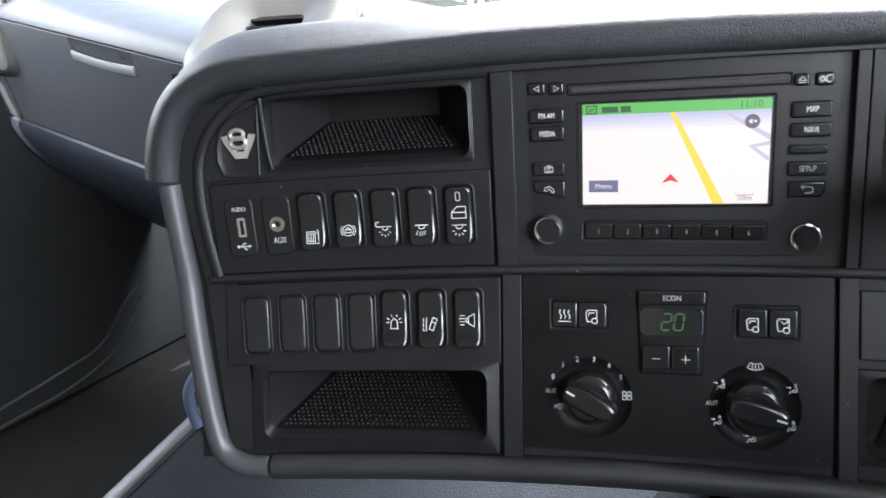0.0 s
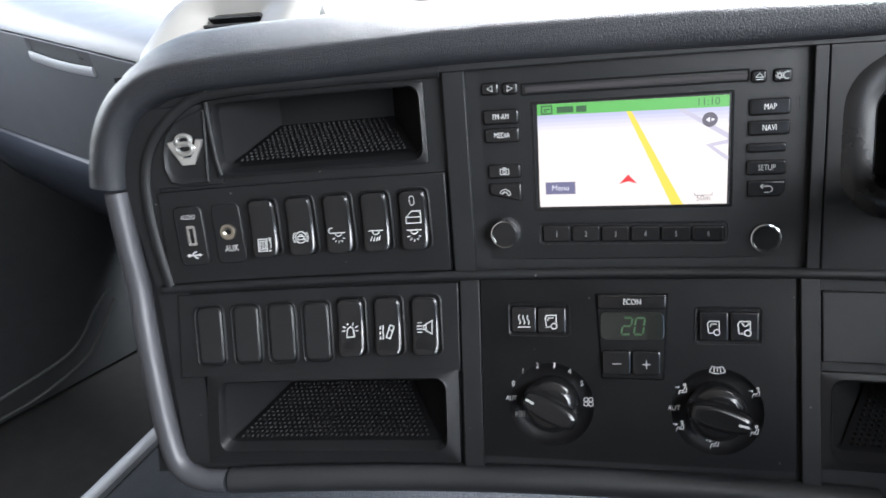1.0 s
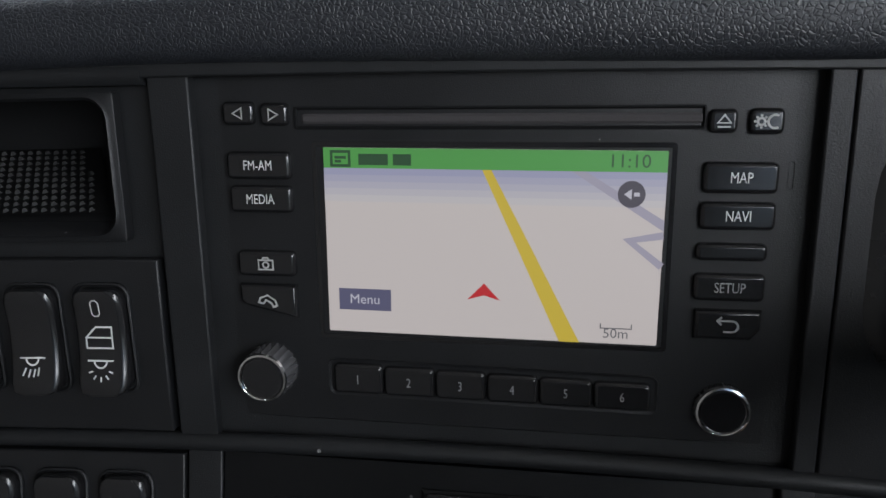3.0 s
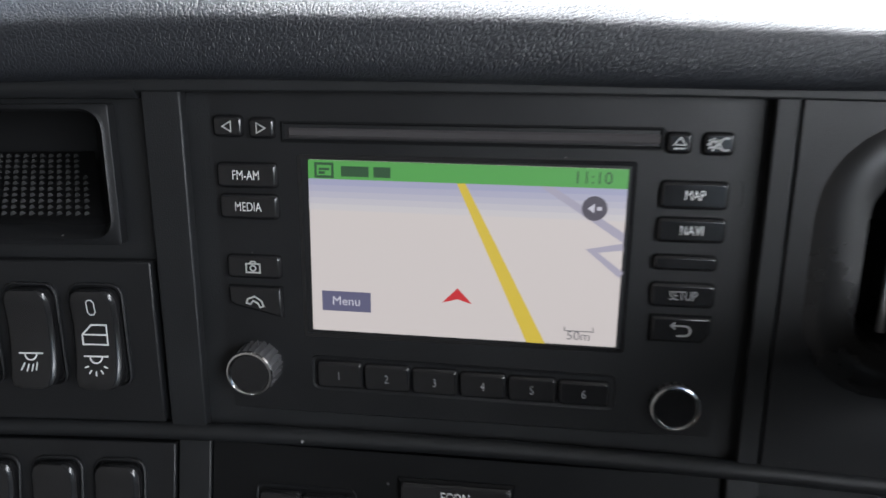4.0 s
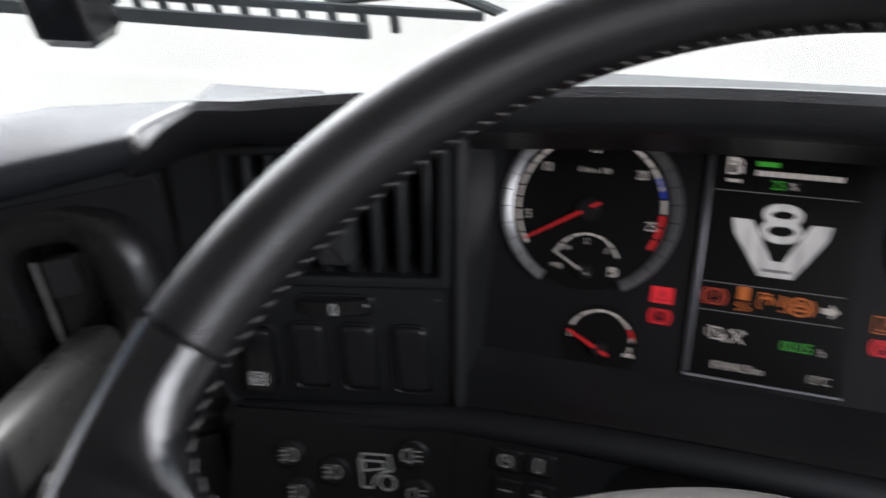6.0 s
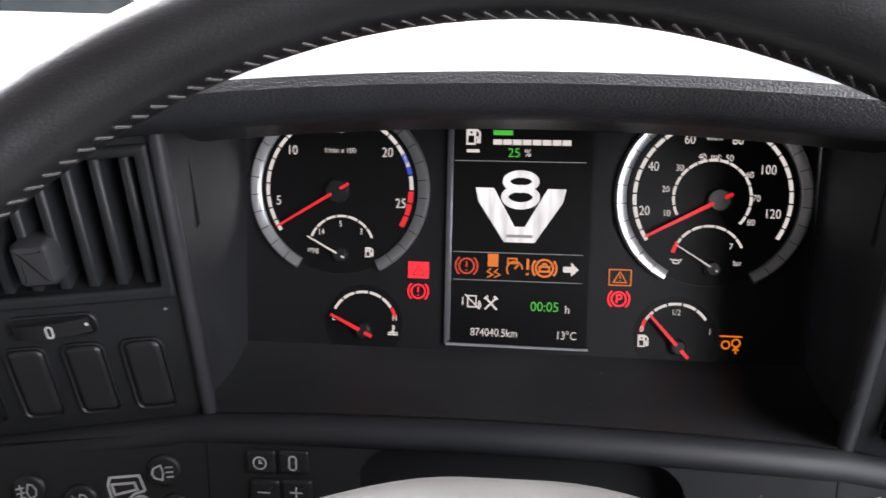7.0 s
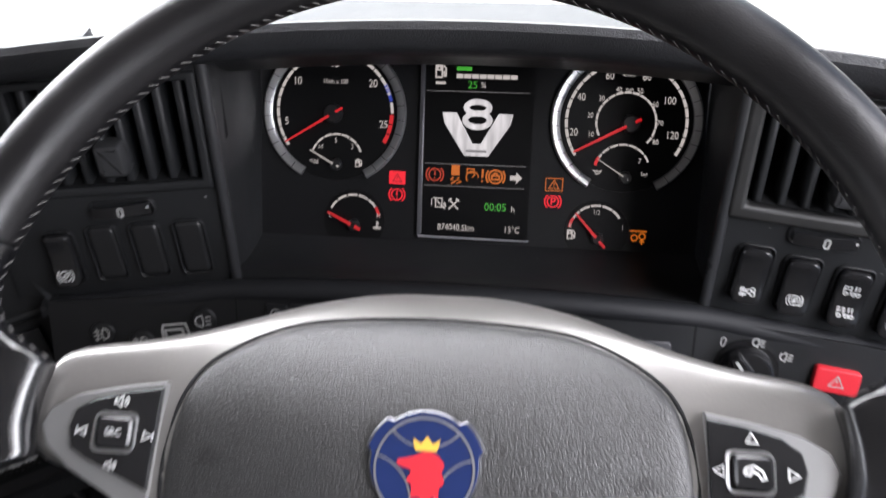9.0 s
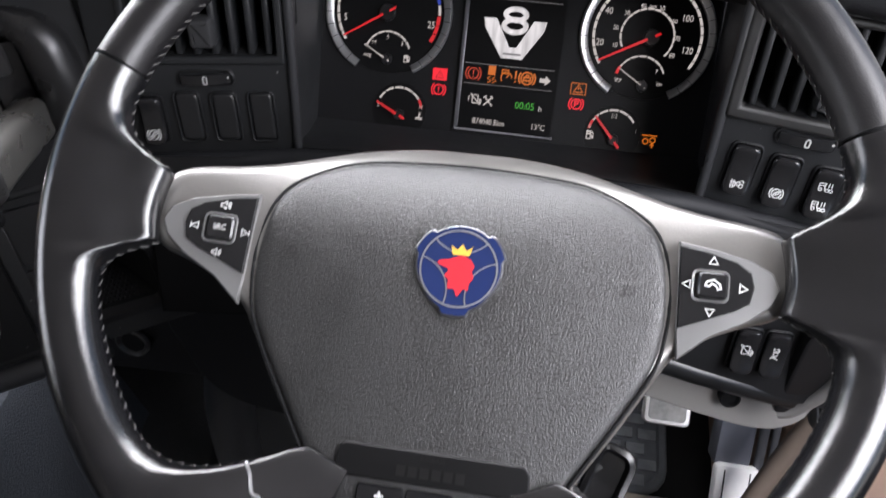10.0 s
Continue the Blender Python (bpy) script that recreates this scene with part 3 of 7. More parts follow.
part("ledge_trim", sweep([ledge_pt(x) for x in span(0.052, 0.76, 36)], [(0.0095 * math.cos(a), 0.0085 * math.sin(a)) for a in span(0, 2 * math.pi, 12)[:-1]]), mat("ledge_plastic", (0.010, 0.0105, 0.012), 0.58, vary=0.15, spec=0.25), dash)
COWL = (0.296, 0.482, 0.99, 1.0405)
part("column_gap", bent(low, span(COWL[0] - 0.01, COWL[1] + 0.01, 4), span(0.975, 1.0415, 3), -0.022, 0.003), DEEP, dash)
for cx, turn in ((COWL[0], 1), (COWL[1], -1)):
    r = 0.022
    edge = [(cx, COWL[3])] + [(cx + turn * (r - r * math.cos(radians(q))), COWL[3] - r + r * math.sin(radians(q))) for q in span(90, 0, 6)]
    bm = bmesh.new()
    rows = [[bm.verts.new(Vector((x, low_y(x, z) + d, z))) for x, z in edge] for d in (0.0, 0.012)]
    bm.faces.new(rows[0])
    for i in range(1, len(edge) - 1):
        bm.faces.new((rows[0][i], rows[0][i + 1], rows[1][i + 1], rows[1][i]))
    part("gap_corner", bm, PANEL, dash)
# added dark sheet that keeps the space under the dash black
plain("dash_underside", slab_box(0.02, 0.80, 0.60, 0.62, 0.66, 0.99), LINING_DARK, "dark panel added to stop light leaking under the driver's dash")
part("lower_panel", bent(low, span(0.06, 0.80, 24), span(0.974, 1.042, 5), 0.0, 0.01, (COWL,)), PANEL, dash)
bm = bmesh.new()
rows = []
for z in span(0.962, 1.20, 10):
    a = con(0.352, z, -0.004)
    b = pod(0.036, z, -0.004) if z > 1.04 else Vector((0.064, low_y(0.064, z) + 0.004, z))
    rows.append([bm.verts.new(p) for p in (a, a.lerp(b, 0.5) + Vector((0.004, 0.008, 0)), b)])
for a, b in zip(rows, rows[1:]):
    for i in range(2):
        bm.faces.new((a[i], a[i + 1], b[i + 1], b[i]))
part("corner_return", bm, PLASTIC, dash)

# ---------------------------------------------------------------- steering wheel
AL = radians(29.3)
WE, WN, WC = Vector((0, math.cos(AL), math.sin(AL))), Vector((0, -math.sin(AL), math.cos(AL))), Vector((0.385, 0.3675, 1.196))
WM = Matrix((Vector((1, 0, 0)), WE, WN)).transposed().to_4x4()
WM.translation = WC
WM = WM @ Matrix.Rotation(radians(0.8), 4, "Z")
wheel = thing("steering_wheel", "black stitched leather steering wheel with a satin grey hub", "steering wheel", WM)
RR, TR = 0.2327, 0.0165


def rim_path(a0, a1, n, r=RR):
    return [Vector((r * math.cos(radians(a)), r * math.sin(radians(a)), 0)) for a in span(a0, a1, n)]


rim_sec = [(TR * math.cos(a), TR * 1.05 * math.sin(a)) for a in span(0, 2 * math.pi, 20)[:-1]]
part("rim_top", sweep(rim_path(19.5, 160.5, 64), rim_sec, ups=[(0, 0, 1)] * 65), TOP_LEATHER, wheel, "matt black leather of the upper rim")
part("rim_bottom", sweep(rim_path(252.4, 287.6, 20), rim_sec, ups=[(0, 0, 1)] * 21), RIM_LEATHER, wheel)

for a0 in (18.6, 160.0):
    part("rim_joint", sweep(rim_path(a0, a0 + 1.4, 3), circle(0.0150, 18), ups=[(0, 0, 1)] * 4), DEEP, wheel, "dark joint of the leather")

# inner edge of the grips, by the angle above the spokes' level: rim, side spoke, rim, lower spoke
GRIP_EDGE = [(-72, 0.1500), (-62, 0.1500), (-59.3, 0.1580), (-57.4, 0.1665), (-54.9, 0.1770), (-52.4, 0.1885), (-49.1, 0.2010), (-46.0, 0.2090), (-43.0, 0.2135), (-39.5, 0.2155), (-36, 0.2157), (-20, 0.2157), (-16, 0.2147), (-13.2, 0.2122), (-11.6, 0.2085),
             (-10.6, 0.2040), (-9.9, 0.1985), (-9.2, 0.1910), (-8.7, 0.1835), (-4, 0.1850), (0, 0.1840), (5.4, 0.1815), (6.4, 0.1885), (7.3, 0.1955), (8.3, 0.2015), (9.8, 0.2080), (11.8, 0.2125), (15, 0.2157), (20, 0.2157)]


def grip_edge(q):
    """Inner radius of the grip, eased over its corners."""
    total = 0
    for d in (-0.6, -0.3, 0.0, 0.3, 0.6):
        p = min(max(q + d, -72), 20)
        a, b = next((a, b) for a, b in zip(GRIP_EDGE, GRIP_EDGE[1:]) if p <= b[0])
        total += a[1] + (b[1] - a[1]) * (p - a[0]) / (b[0] - a[0])
    return total / 5


def grip_pt(side, q, u, top):
    """A point of the grip's skin: u runs from -1 at the outside over 0 at the crown to 1 at the inner edge."""
    long = RR - grip_edge(q)
    w = min(1, max(0, (long - 0.0170) / 0.030))
    w = w * w * (3 - 2 * w)
    if u <= 0:
        r, z = RR - 0.0170 * u, 0.0175 * math.sqrt(max(0, 1 - u * u)) * top
    else:
        n = 2 + 3.0 * w
        drop = 0.0095 * w + 0.42 * max(0, long - 0.044)
        r = RR - long * u
        z = 0.0175 * max(0, 1 - u ** n) ** (1 / n) * top * (1 - 0.4 * w * u) - drop * u * u * (3 - 2 * u)
    return Vector((side * r * math.cos(radians(q)), r * math.sin(radians(q)), z))


STEPS = span(-72, -62, 8) + span(-61.5, -42, 50) + span(-41, -21, 16) + span(-20, -13.8, 10) + span(-13.5, -8, 34) + span(-7.5, 4, 12) + span(4.2, 13, 48) + [14, 15.5, 17, 18.9]
for side, name in ((-1, "rim_left"), (1, "rim_right")):
    bm = bmesh.new()
    ring = [(math.sin(math.pi / 2 * k / 10), 1) for k in range(-10, 11)] + [(math.sin(math.pi / 2 * k / 10), -1) for k in range(9, -10, -1)]
    rows = [[bm.verts.new(grip_pt(side, q, u, top)) for u, top in ring] for q in STEPS]
    for a, b in zip(rows, rows[1:]):
        for i in range(len(a)):
            j = (i + 1) % len(a)
            bm.faces.new((a[i], a[j], b[j], b[i]))
    bm.faces.new(rows[0])
    bm.faces.new(rows[-1])
    part(name, bm, RIM_LEATHER, wheel, "worn black leather grip running into the spokes")


def mirror(half):
    """A closed outline from its right half, given from the top down, anticlockwise."""
    left = [(-x, y) for x, y in half if x > 1e-6]
    right = [(x, y) for x, y in half[::-1] if x > 1e-6]
    foot = [half[-1]] if half[-1][0] <= 1e-6 else []
    top = [half[0]] if half[0][0] <= 1e-6 else []
    return right + top + left + foot


housing = mirror([(0, 0.073), (0.035, 0.0715), (0.072, 0.0618), (0.108, 0.0468), (0.1425, 0.0350), (0.180, 0.0270), (0.191, 0.016), (0.194, -0.006), (0.190, -0.020), (0.182, -0.0285), (0.167, -0.0340), (0.149, -0.0425), (0.132, -0.0545), (0.1215, -0.070), (0.1035, -0.101), (0.0805, -0.137), (0.07, -0.155)])
airbag = mirror([(0, 0.0525), (0.045, 0.0502), (0.0780, 0.0438), (0.1060, 0.027), (0.1185, 0.010), (0.1235, -0.015), (0.1235, -0.042), (0.118, -0.066), (0.100, -0.098), (0.0775, -0.135), (0.066, -0.155), (0.05, -0.165)])
ab = smooth_outline(airbag, 4)
def cushion(pts, rings, centre, rise, steps=(0.8, 0.6, 0.4, 0.2)):
    """A slab whose top goes on to its centre in shrinking rings, swelling by rise."""
    bm = bmesh.new()
    loops = [[bm.verts.new((x, y, z)) for x, y in (inset(pts, d) if d else pts)] for d, z in rings]
    last, z0 = inset(pts, rings[-1][0]), rings[-1][1]
    for k in steps:
        loops.append([bm.verts.new((centre[0] + (x - centre[0]) * k, centre[1] + (y - centre[1]) * k, z0 + rise * (1 - k * k))) for x, y in last])
    for a, b in zip(loops, loops[1:]):
        for i in range(len(a)):
            j = (i + 1) % len(a)
            bm.faces.new((a[i], a[j], b[j], b[i]))
    c = bm.verts.new((*centre, z0 + rise))
    for i in range(len(loops[-1])):
        bm.faces.new((loops[-1][i], loops[-1][(i + 1) % len(loops[-1])], c))
    return bm


def rolled(bm):
    """The hub's upper edge rolls away towards the windscreen; its ends rise to the grips."""
    for v in bm.verts:
        v.co.z -= 2.6 * max(0, v.co.y + 0.03) ** 2 + 62 * max(0, v.co.y + 0.01) ** 3 - 0.13 * max(0, abs(v.co.x) - 0.124)
    return bm


part("hub_housing", rolled(cushion(smooth_outline(housing, 4), [(0.003, -0.046), (0, -0.034), (0.001, -0.0305), (0.003, -0.0280), (0.006, -0.0265)], (0, -0.04), 0.0, (0.96, 0.92, 0.88, 0.82, 0.7, 0.5, 0.25))), HOUSING, wheel, "satin grey plastic hub housing")
part("airbag_cover", rolled(cushion(ab, [(0, -0.045), (0, -0.029), (0.0010, -0.0264), (0.003, -0.0245), (0.006, -0.0235)], (0, -0.05), 0.003, (0.95, 0.9, 0.85, 0.8, 0.7, 0.6, 0.5, 0.25))), AIRBAG_SKIN, wheel, "black grained airbag cover")


# ---------------------------------------------------------------- printed symbols, each a set of polylines about the origin in a unit box
def ring_l(cx, cy, r, n=20):
    return arc(cx, cy, r, 0, 360, n)


def rect_l(x0, y0, x1, y1):
    return [(x0, y0), (x1, y0), (x1, y1), (x0, y1), (x0, y0)]


RAYS = [[(0.32 * math.cos(radians(a)), -0.1 + 0.32 * math.sin(radians(a))), (0.5 * math.cos(radians(a)), -0.1 + 0.5 * math.sin(radians(a)))] for a in (200, 235, 270, 305, 340)]
LAMP_DOWN = [[(-0.5, 0.18), (0.5, 0.18)], arc(0, 0.15, 0.24, 180, 360, 10)]
CAB = [(-0.35, -0.35), (-0.42, 0.25), (-0.3, 0.42), (0.3, 0.42), (0.3, -0.1)]
SYMBOLS = {
    "usb": [[(-0.5, 0), (0.42, 0)], ring_l(-0.42, 0, 0.08, 10), [(-0.2, 0), (0.0, 0.22), (0.2, 0.22)], [(-0.1, 0), (0.1, -0.22), (0.25, -0.22)], [(0.36, 0.08), (0.5, 0), (0.36, -0.08)]],
    "tablet": [rect_l(-0.4, -0.45, 0.2, 0.35), rect_l(-0.28, -0.3, 0.08, 0.2), [(-0.1, -0.3), (-0.1, 0.2)], [(0.3, 0.5), (0.45, 0.35), (0.3, 0.2)], [(0.3, -0.45), (0.5, -0.45)], [(0.45, 0.4), (0.45, -0.3)]],
    "brake_car": [ring_l(0, 0, 0.36), arc(0, 0, 0.5, 140, 220, 8), arc(0, 0, 0.5, -40, 40, 8), rect_l(-0.2, -0.14, 0.2, 0.06), [(-0.12, 0.06), (-0.06, 0.18), (0.06, 0.18), (0.12, 0.06)]],
    "night_lamp": LAMP_DOWN + RAYS + [arc(-0.55, 0.35, 0.2, 60, 300, 10)],
    "spot_lamp": LAMP_DOWN + [[(-0.25, -0.2), (-0.4, -0.5)], [(-0.08, -0.25), (-0.18, -0.55)], [(0.1, -0.25), (0.02, -0.55)], [(0.26, -0.18), (0.2, -0.5)]],
    "lamp": LAMP_DOWN + RAYS,
    "door": [[(-0.5, -0.4), (-0.5, 0.0), (-0.1, 0.4), (0.5, 0.4), (0.5, -0.4), (-0.5, -0.4)], [(-0.5, 0.0), (0.5, 0.0)]],
    "zero": [[(-0.22, -0.3), (-0.22, 0.3), (-0.1, 0.45), (0.1, 0.45), (0.22, 0.3), (0.22, -0.3), (0.1, -0.45), (-0.1, -0.45), (-0.22, -0.3)]],
    "beacon": [[(-0.25, -0.4), (-0.2, 0.1), (0, 0.28), (0.2, 0.1), (0.25, -0.4), (-0.25, -0.4)], [(-0.5, 0.3), (-0.32, 0.18)], [(0.5, 0.3), (0.32, 0.18)], [(-0.55, 0.0), (-0.35, 0.0)], [(0.55, 0.0), (0.35, 0.0)], [(-0.2, 0.5), (-0.14, 0.36)], [(0.2, 0.5), (0.14, 0.36)]],
    "lane": [[(-0.45, -0.5), (-0.45, -0.3)], [(-0.45, -0.2), (-0.45, 0.0)], [(-0.45, 0.1), (-0.45, 0.3)], [(-0.28, -0.5), (-0.28, 0.35)], [(-0.1, -0.35), (0.15, 0.35), (0.4, 0.25), (0.15, -0.45), (-0.1, -0.35)], [(0.05, 0.1), (0.3, 0.0)]],
    "horn": [[(0.05, -0.2), (0.05, 0.2), (0.45, 0.42), (0.45, -0.42), (0.05, -0.2)], [(0.05, -0.12), (-0.1, -0.12), (-0.1, 0.12), (0.05, 0.12)], [(-0.2, 0.3), (-0.5, 0.3)], [(-0.2, 0.1), (-0.55, 0.1)], [(-0.2, -0.1), (-0.55, -0.1)], [(-0.2, -0.3), (-0.5, -0.3)]],
    "heat": [[(x, -0.25), (x + 0.08, -0.05), (x - 0.08, 0.2), (x, 0.42)] for x in (-0.3, 0.0, 0.3)] + [[(-0.45, -0.42), (0.45, -0.42)]],
    "cab": [CAB, [(-0.35, -0.35), (-0.1, -0.35)], ring_l(0.15, -0.3, 0.19, 12), [(-0.25, 0.05), (-0.2, 0.25), (0.15, 0.25)]],
    "recirc": [CAB, [(-0.35, -0.35), (-0.1, -0.35)], ring_l(0.15, -0.3, 0.19, 12), [(-0.2, 0.3), (0.0, 0.1), (0.3, 0.3)], [(0.3, 0.3), (0.15, 0.32)]],
    "screen_air": [arc(0, 0.9, 1.0, 240, 300, 8), arc(0, 0.9, 0.6, 238, 302, 8), [(-0.5, 0.03), (-0.32, 0.39)], [(0.5, 0.03), (0.32, 0.39)], [(-0.2, 0.0), (-0.2, 0.3)], [(0.0, 0.0), (0.0, 0.3)], [(0.2, 0.0), (0.2, 0.3)]],
    "seat_air": [ring_l(0.3, 0.4, 0.1, 8), [(0.35, 0.25), (0.2, -0.1), (-0.1, -0.1), (-0.2, -0.45)], [(0.45, 0.2), (0.4, -0.25), (0.0, -0.25)], [(-0.5, 0.2), (-0.15, 0.15)], [(-0.25, 0.25), (-0.12, 0.15), (-0.27, 0.08)]],
    "fan": [ring_l(0.22, 0.2, 0.2, 8), ring_l(-0.22, 0.2, 0.2, 8), ring_l(0.22, -0.2, 0.2, 8), ring_l(-0.22, -0.2, 0.2, 8)],
    "fog": [[(0.1, -0.35), (0.4, -0.2), (0.45, 0.1), (0.3, 0.35), (0.1, 0.4), (0.0, 0.0), (0.1, -0.35)], [(-0.1, 0.25), (-0.5, 0.2)], [(-0.1, 0.0), (-0.5, -0.05)], [(-0.1, -0.25), (-0.5, -0.3)], [(-0.3, 0.4), (-0.25, 0.0), (-0.35, -0.45)]],
    "beam": [[(-0.05, -0.38), (-0.4, -0.25), (-0.5, 0.0), (-0.4, 0.25), (-0.05, 0.38), (0.02, 0.0), (-0.05, -0.38)], [(0.15, 0.25), (0.5, 0.25)], [(0.15, 0.0), (0.5, 0.0)], [(0.15, -0.25), (0.5, -0.25)]],
    "truck_nose": [[(-0.42, -0.5), (-0.5, 0.3), (-0.42, 0.5), (0.35, 0.5), (0.45, 0.05)], [(-0.42, -0.5), (-0.15, -0.5), (-0.05, -0.2), (0.15, -0.02), (0.45, 0.05)], ring_l(0.3, -0.32, 0.22, 14), [(-0.36, 0.0), (-0.4, 0.3), (0.2, 0.3), (0.25, 0.1), (-0.36, 0.0)]],
    "clock": [ring_l(0, 0, 0.4), [(0, 0.25), (0, 0), (0.2, 0)]],
    "trailer": [[(-0.5, 0.3), (0.5, 0.3)], ring_l(-0.2, -0.1, 0.18, 10), ring_l(0.25, 0.0, 0.18, 10), [(0.25, -0.22), (0.25, -0.5)], [(0.12, -0.35), (0.25, -0.22), (0.38, -0.35)]],
    "tractor": [[(-0.5, -0.2), (-0.5, 0.25), (-0.1, 0.25), (-0.1, -0.2)], [(-0.5, 0.05), (-0.1, 0.05)], [(-0.1, -0.2), (0.5, -0.2)], ring_l(-0.35, -0.28, 0.12, 8), ring_l(0.1, -0.28, 0.12, 8), ring_l(0.38, -0.28, 0.12, 8), [(0.15, 0.3), (0.15, -0.05)], [(0.35, 0.3), (0.35, -0.05)]],
    "exhaust": [[(-0.5, -0.25), (-0.1, -0.25), (-0.1, 0.1), (-0.5, 0.1)], [(-0.4, -0.4), (-0.4, 0.25)], [(-0.25, -0.4), (-0.25, 0.25)], ring_l(0.12, 0.0, 0.16, 9), ring_l(0.32, 0.15, 0.14, 9), ring_l(0.33, -0.15, 0.15, 9)],
    "air": [ring_l(0, 0, 0.34), arc(0, 0, 0.5, 130, 230, 8), arc(0, 0, 0.5, -50, 50, 8), ring_l(0.06, 0.06, 0.12, 8), ring_l(-0.08, -0.08, 0.1, 8)],
    "phone": [[(-0.5, -0.05), (-0.42, 0.2), (0.0, 0.36), (0.4, 0.1), (0.5, -0.2), (0.3, -0.28), (0.18, -0.05), (-0.1, 0.1), (-0.25, -0.1), (-0.5, -0.05)]],
    "camera": [rect_l(-0.45, -0.32, 0.45, 0.25), ring_l(0, -0.04, 0.18, 12), [(-0.2, 0.25), (-0.14, 0.4), (0.14, 0.4), (0.2, 0.25)]],
    "back": [[(-0.3, 0.45), (-0.5, 0.25), (-0.3, 0.05)], [(-0.5, 0.25), (0.2, 0.25)] , arc(0.2, -0.03, 0.28, 90, -90, 8), [(0.2, -0.31), (-0.2, -0.31)]],
    "eject": [[(-0.4, -0.1), (0.4, -0.1), (0, 0.4), (-0.4, -0.1)], [(-0.4, -0.35), (0.4, -0.35)]],
    "left": [[(0.35, -0.4), (0.35, 0.4), (-0.35, 0), (0.35, -0.4)]],
    "right": [[(-0.35, -0.4), (-0.35, 0.4), (0.35, 0), (-0.35, -0.4)]],
    "up": [[(-0.4, -0.3), (0.4, -0.3), (0, 0.4), (-0.4, -0.3)]],
    "down": [[(-0.4, 0.3), (0.4, 0.3), (0, -0.4), (-0.4, 0.3)]],
    "day": [ring_l(-0.3, 0, 0.16, 10), arc(0.3, 0, 0.3, 60, 300, 10)] + [[(-0.3 + 0.22 * math.cos(a), 0.22 * math.sin(a)), (-0.3 + 0.32 * math.cos(a), 0.32 * math.sin(a))] for a in span(0, 2 * math.pi, 8)[:-1]],
    "speaker": [[(-0.4, -0.15), (-0.15, -0.15), (0.1, -0.4), (0.1, 0.4), (-0.15, 0.15), (-0.4, 0.15), (-0.4, -0.15)], arc(0.05, 0, 0.3, -45, 45, 6), arc(0.05, 0, 0.48, -45, 45, 6)],
    "skip_left": [[(-0.4, -0.35), (-0.4, 0.35)], [(0.4, -0.35), (0.4, 0.35), (-0.3, 0), (0.4, -0.35)]],
    "skip_right": [[(0.4, -0.35), (0.4, 0.35)], [(-0.4, -0.35), (-0.4, 0.35), (0.3, 0), (-0.4, -0.35)]],
    "plus": [[(-0.4, 0), (0.4, 0)], [(0, -0.4), (0, 0.4)]],
    "minus": [[(-0.4, 0), (0.4, 0)]],
    "horn_mark": [[(-0.5, -0.3), (0.4, -0.2)], [(-0.3, -0.28), (-0.3, 0.1), (0.1, 0.1)], [(-0.2, 0.3), (0.2, 0.3), (0.35, 0.0), (0.1, -0.2)]],
    "warn": [[(-0.45, -0.35), (0.45, -0.35), (0, 0.42), (-0.45, -0.35)], [(0, 0.16), (0, -0.08)], [(0, -0.2), (0, -0.25)]],
    "brake": [ring_l(0, 0, 0.34), arc(0, 0, 0.5, 130, 230, 8), arc(0, 0, 0.5, -50, 50, 8), [(0, 0.22), (0, -0.05)], [(0, -0.16), (0, -0.22)]],
    "park": [ring_l(0, 0, 0.34), arc(0, 0, 0.5, 130, 230, 8), arc(0, 0, 0.5, -50, 50, 8), [(-0.09, -0.2), (-0.09, 0.2), (0.08, 0.2), (0.14, 0.1), (0.08, 0.0), (-0.09, 0.0)]],
    "pump": [rect_l(-0.35, -0.45, 0.12, 0.45), rect_l(-0.25, 0.1, 0.02, 0.35), [(0.12, -0.05), (0.26, -0.05), (0.28, -0.35), (0.4, -0.35), (0.4, 0.2), (0.22, 0.42)]],
    "thermo": [[(0, 0.45), (0, -0.1)], [(0, 0.35), (0.2, 0.35)], [(0, 0.15), (0.2, 0.15)], ring_l(0, -0.16, 0.09, 8), [(-0.45, -0.25), (-0.2, -0.2), (0.2, -0.25), (0.45, -0.2)], [(-0.45, -0.42), (-0.2, -0.37), (0.2, -0.42), (0.45, -0.37)]],
    "oil": [[(-0.5, 0.15), (-0.3, 0.1), (-0.2, -0.2), (0.2, -0.2), (0.45, 0.15), (0.15, 0.05), (-0.3, 0.1)], [(-0.05, 0.05), (-0.05, 0.2)]],
    "tools": [[(-0.4, -0.45), (0.35, 0.35)], [(0.4, -0.45), (-0.35, 0.35)], [(0.2, 0.48), (0.45, 0.25)], [(-0.2, 0.48), (-0.45, 0.25)]],
    "cruise": [arc(0.0, -0.1, 0.4, 0, 220, 14), [(0.0, -0.1), (0.2, 0.15)], rect_l(-0.35, 0.2, 0.1, 0.45)],
    "tag_off": [rect_l(-0.3, -0.35, 0.25, 0.4), [(-0.5, 0.5), (0.5, -0.5)], arc(0.25, -0.2, 0.2, -60, 60, 5), arc(0.25, -0.2, 0.32, -60, 60, 5)],
    "dash_links": [rect_l(-0.2, 0.25, 0.2, 0.48), arc(0, 0, 0.18, 20, 340, 10), [(-0.35, -0.48), (-0.1, -0.25), (0.15, -0.45)], [(-0.3, -0.25), (0.25, -0.5)]],
}
SYMBOL_MESH = {}


def symbol(kind, size, material, parent, m=I4, w=0.085, name="symbol", tall=1.0):
    key = (kind, round(size, 5), material.name, w, tall)
    if key not in SYMBOL_MESH:
        bm = strokes([[(x * size, y * size * tall) for x, y in l] for l in SYMBOLS[kind]], w * size)
        SYMBOL_MESH[key] = finish(bm, material, False)
    return put(name, SYMBOL_MESH[key], parent, "", m)


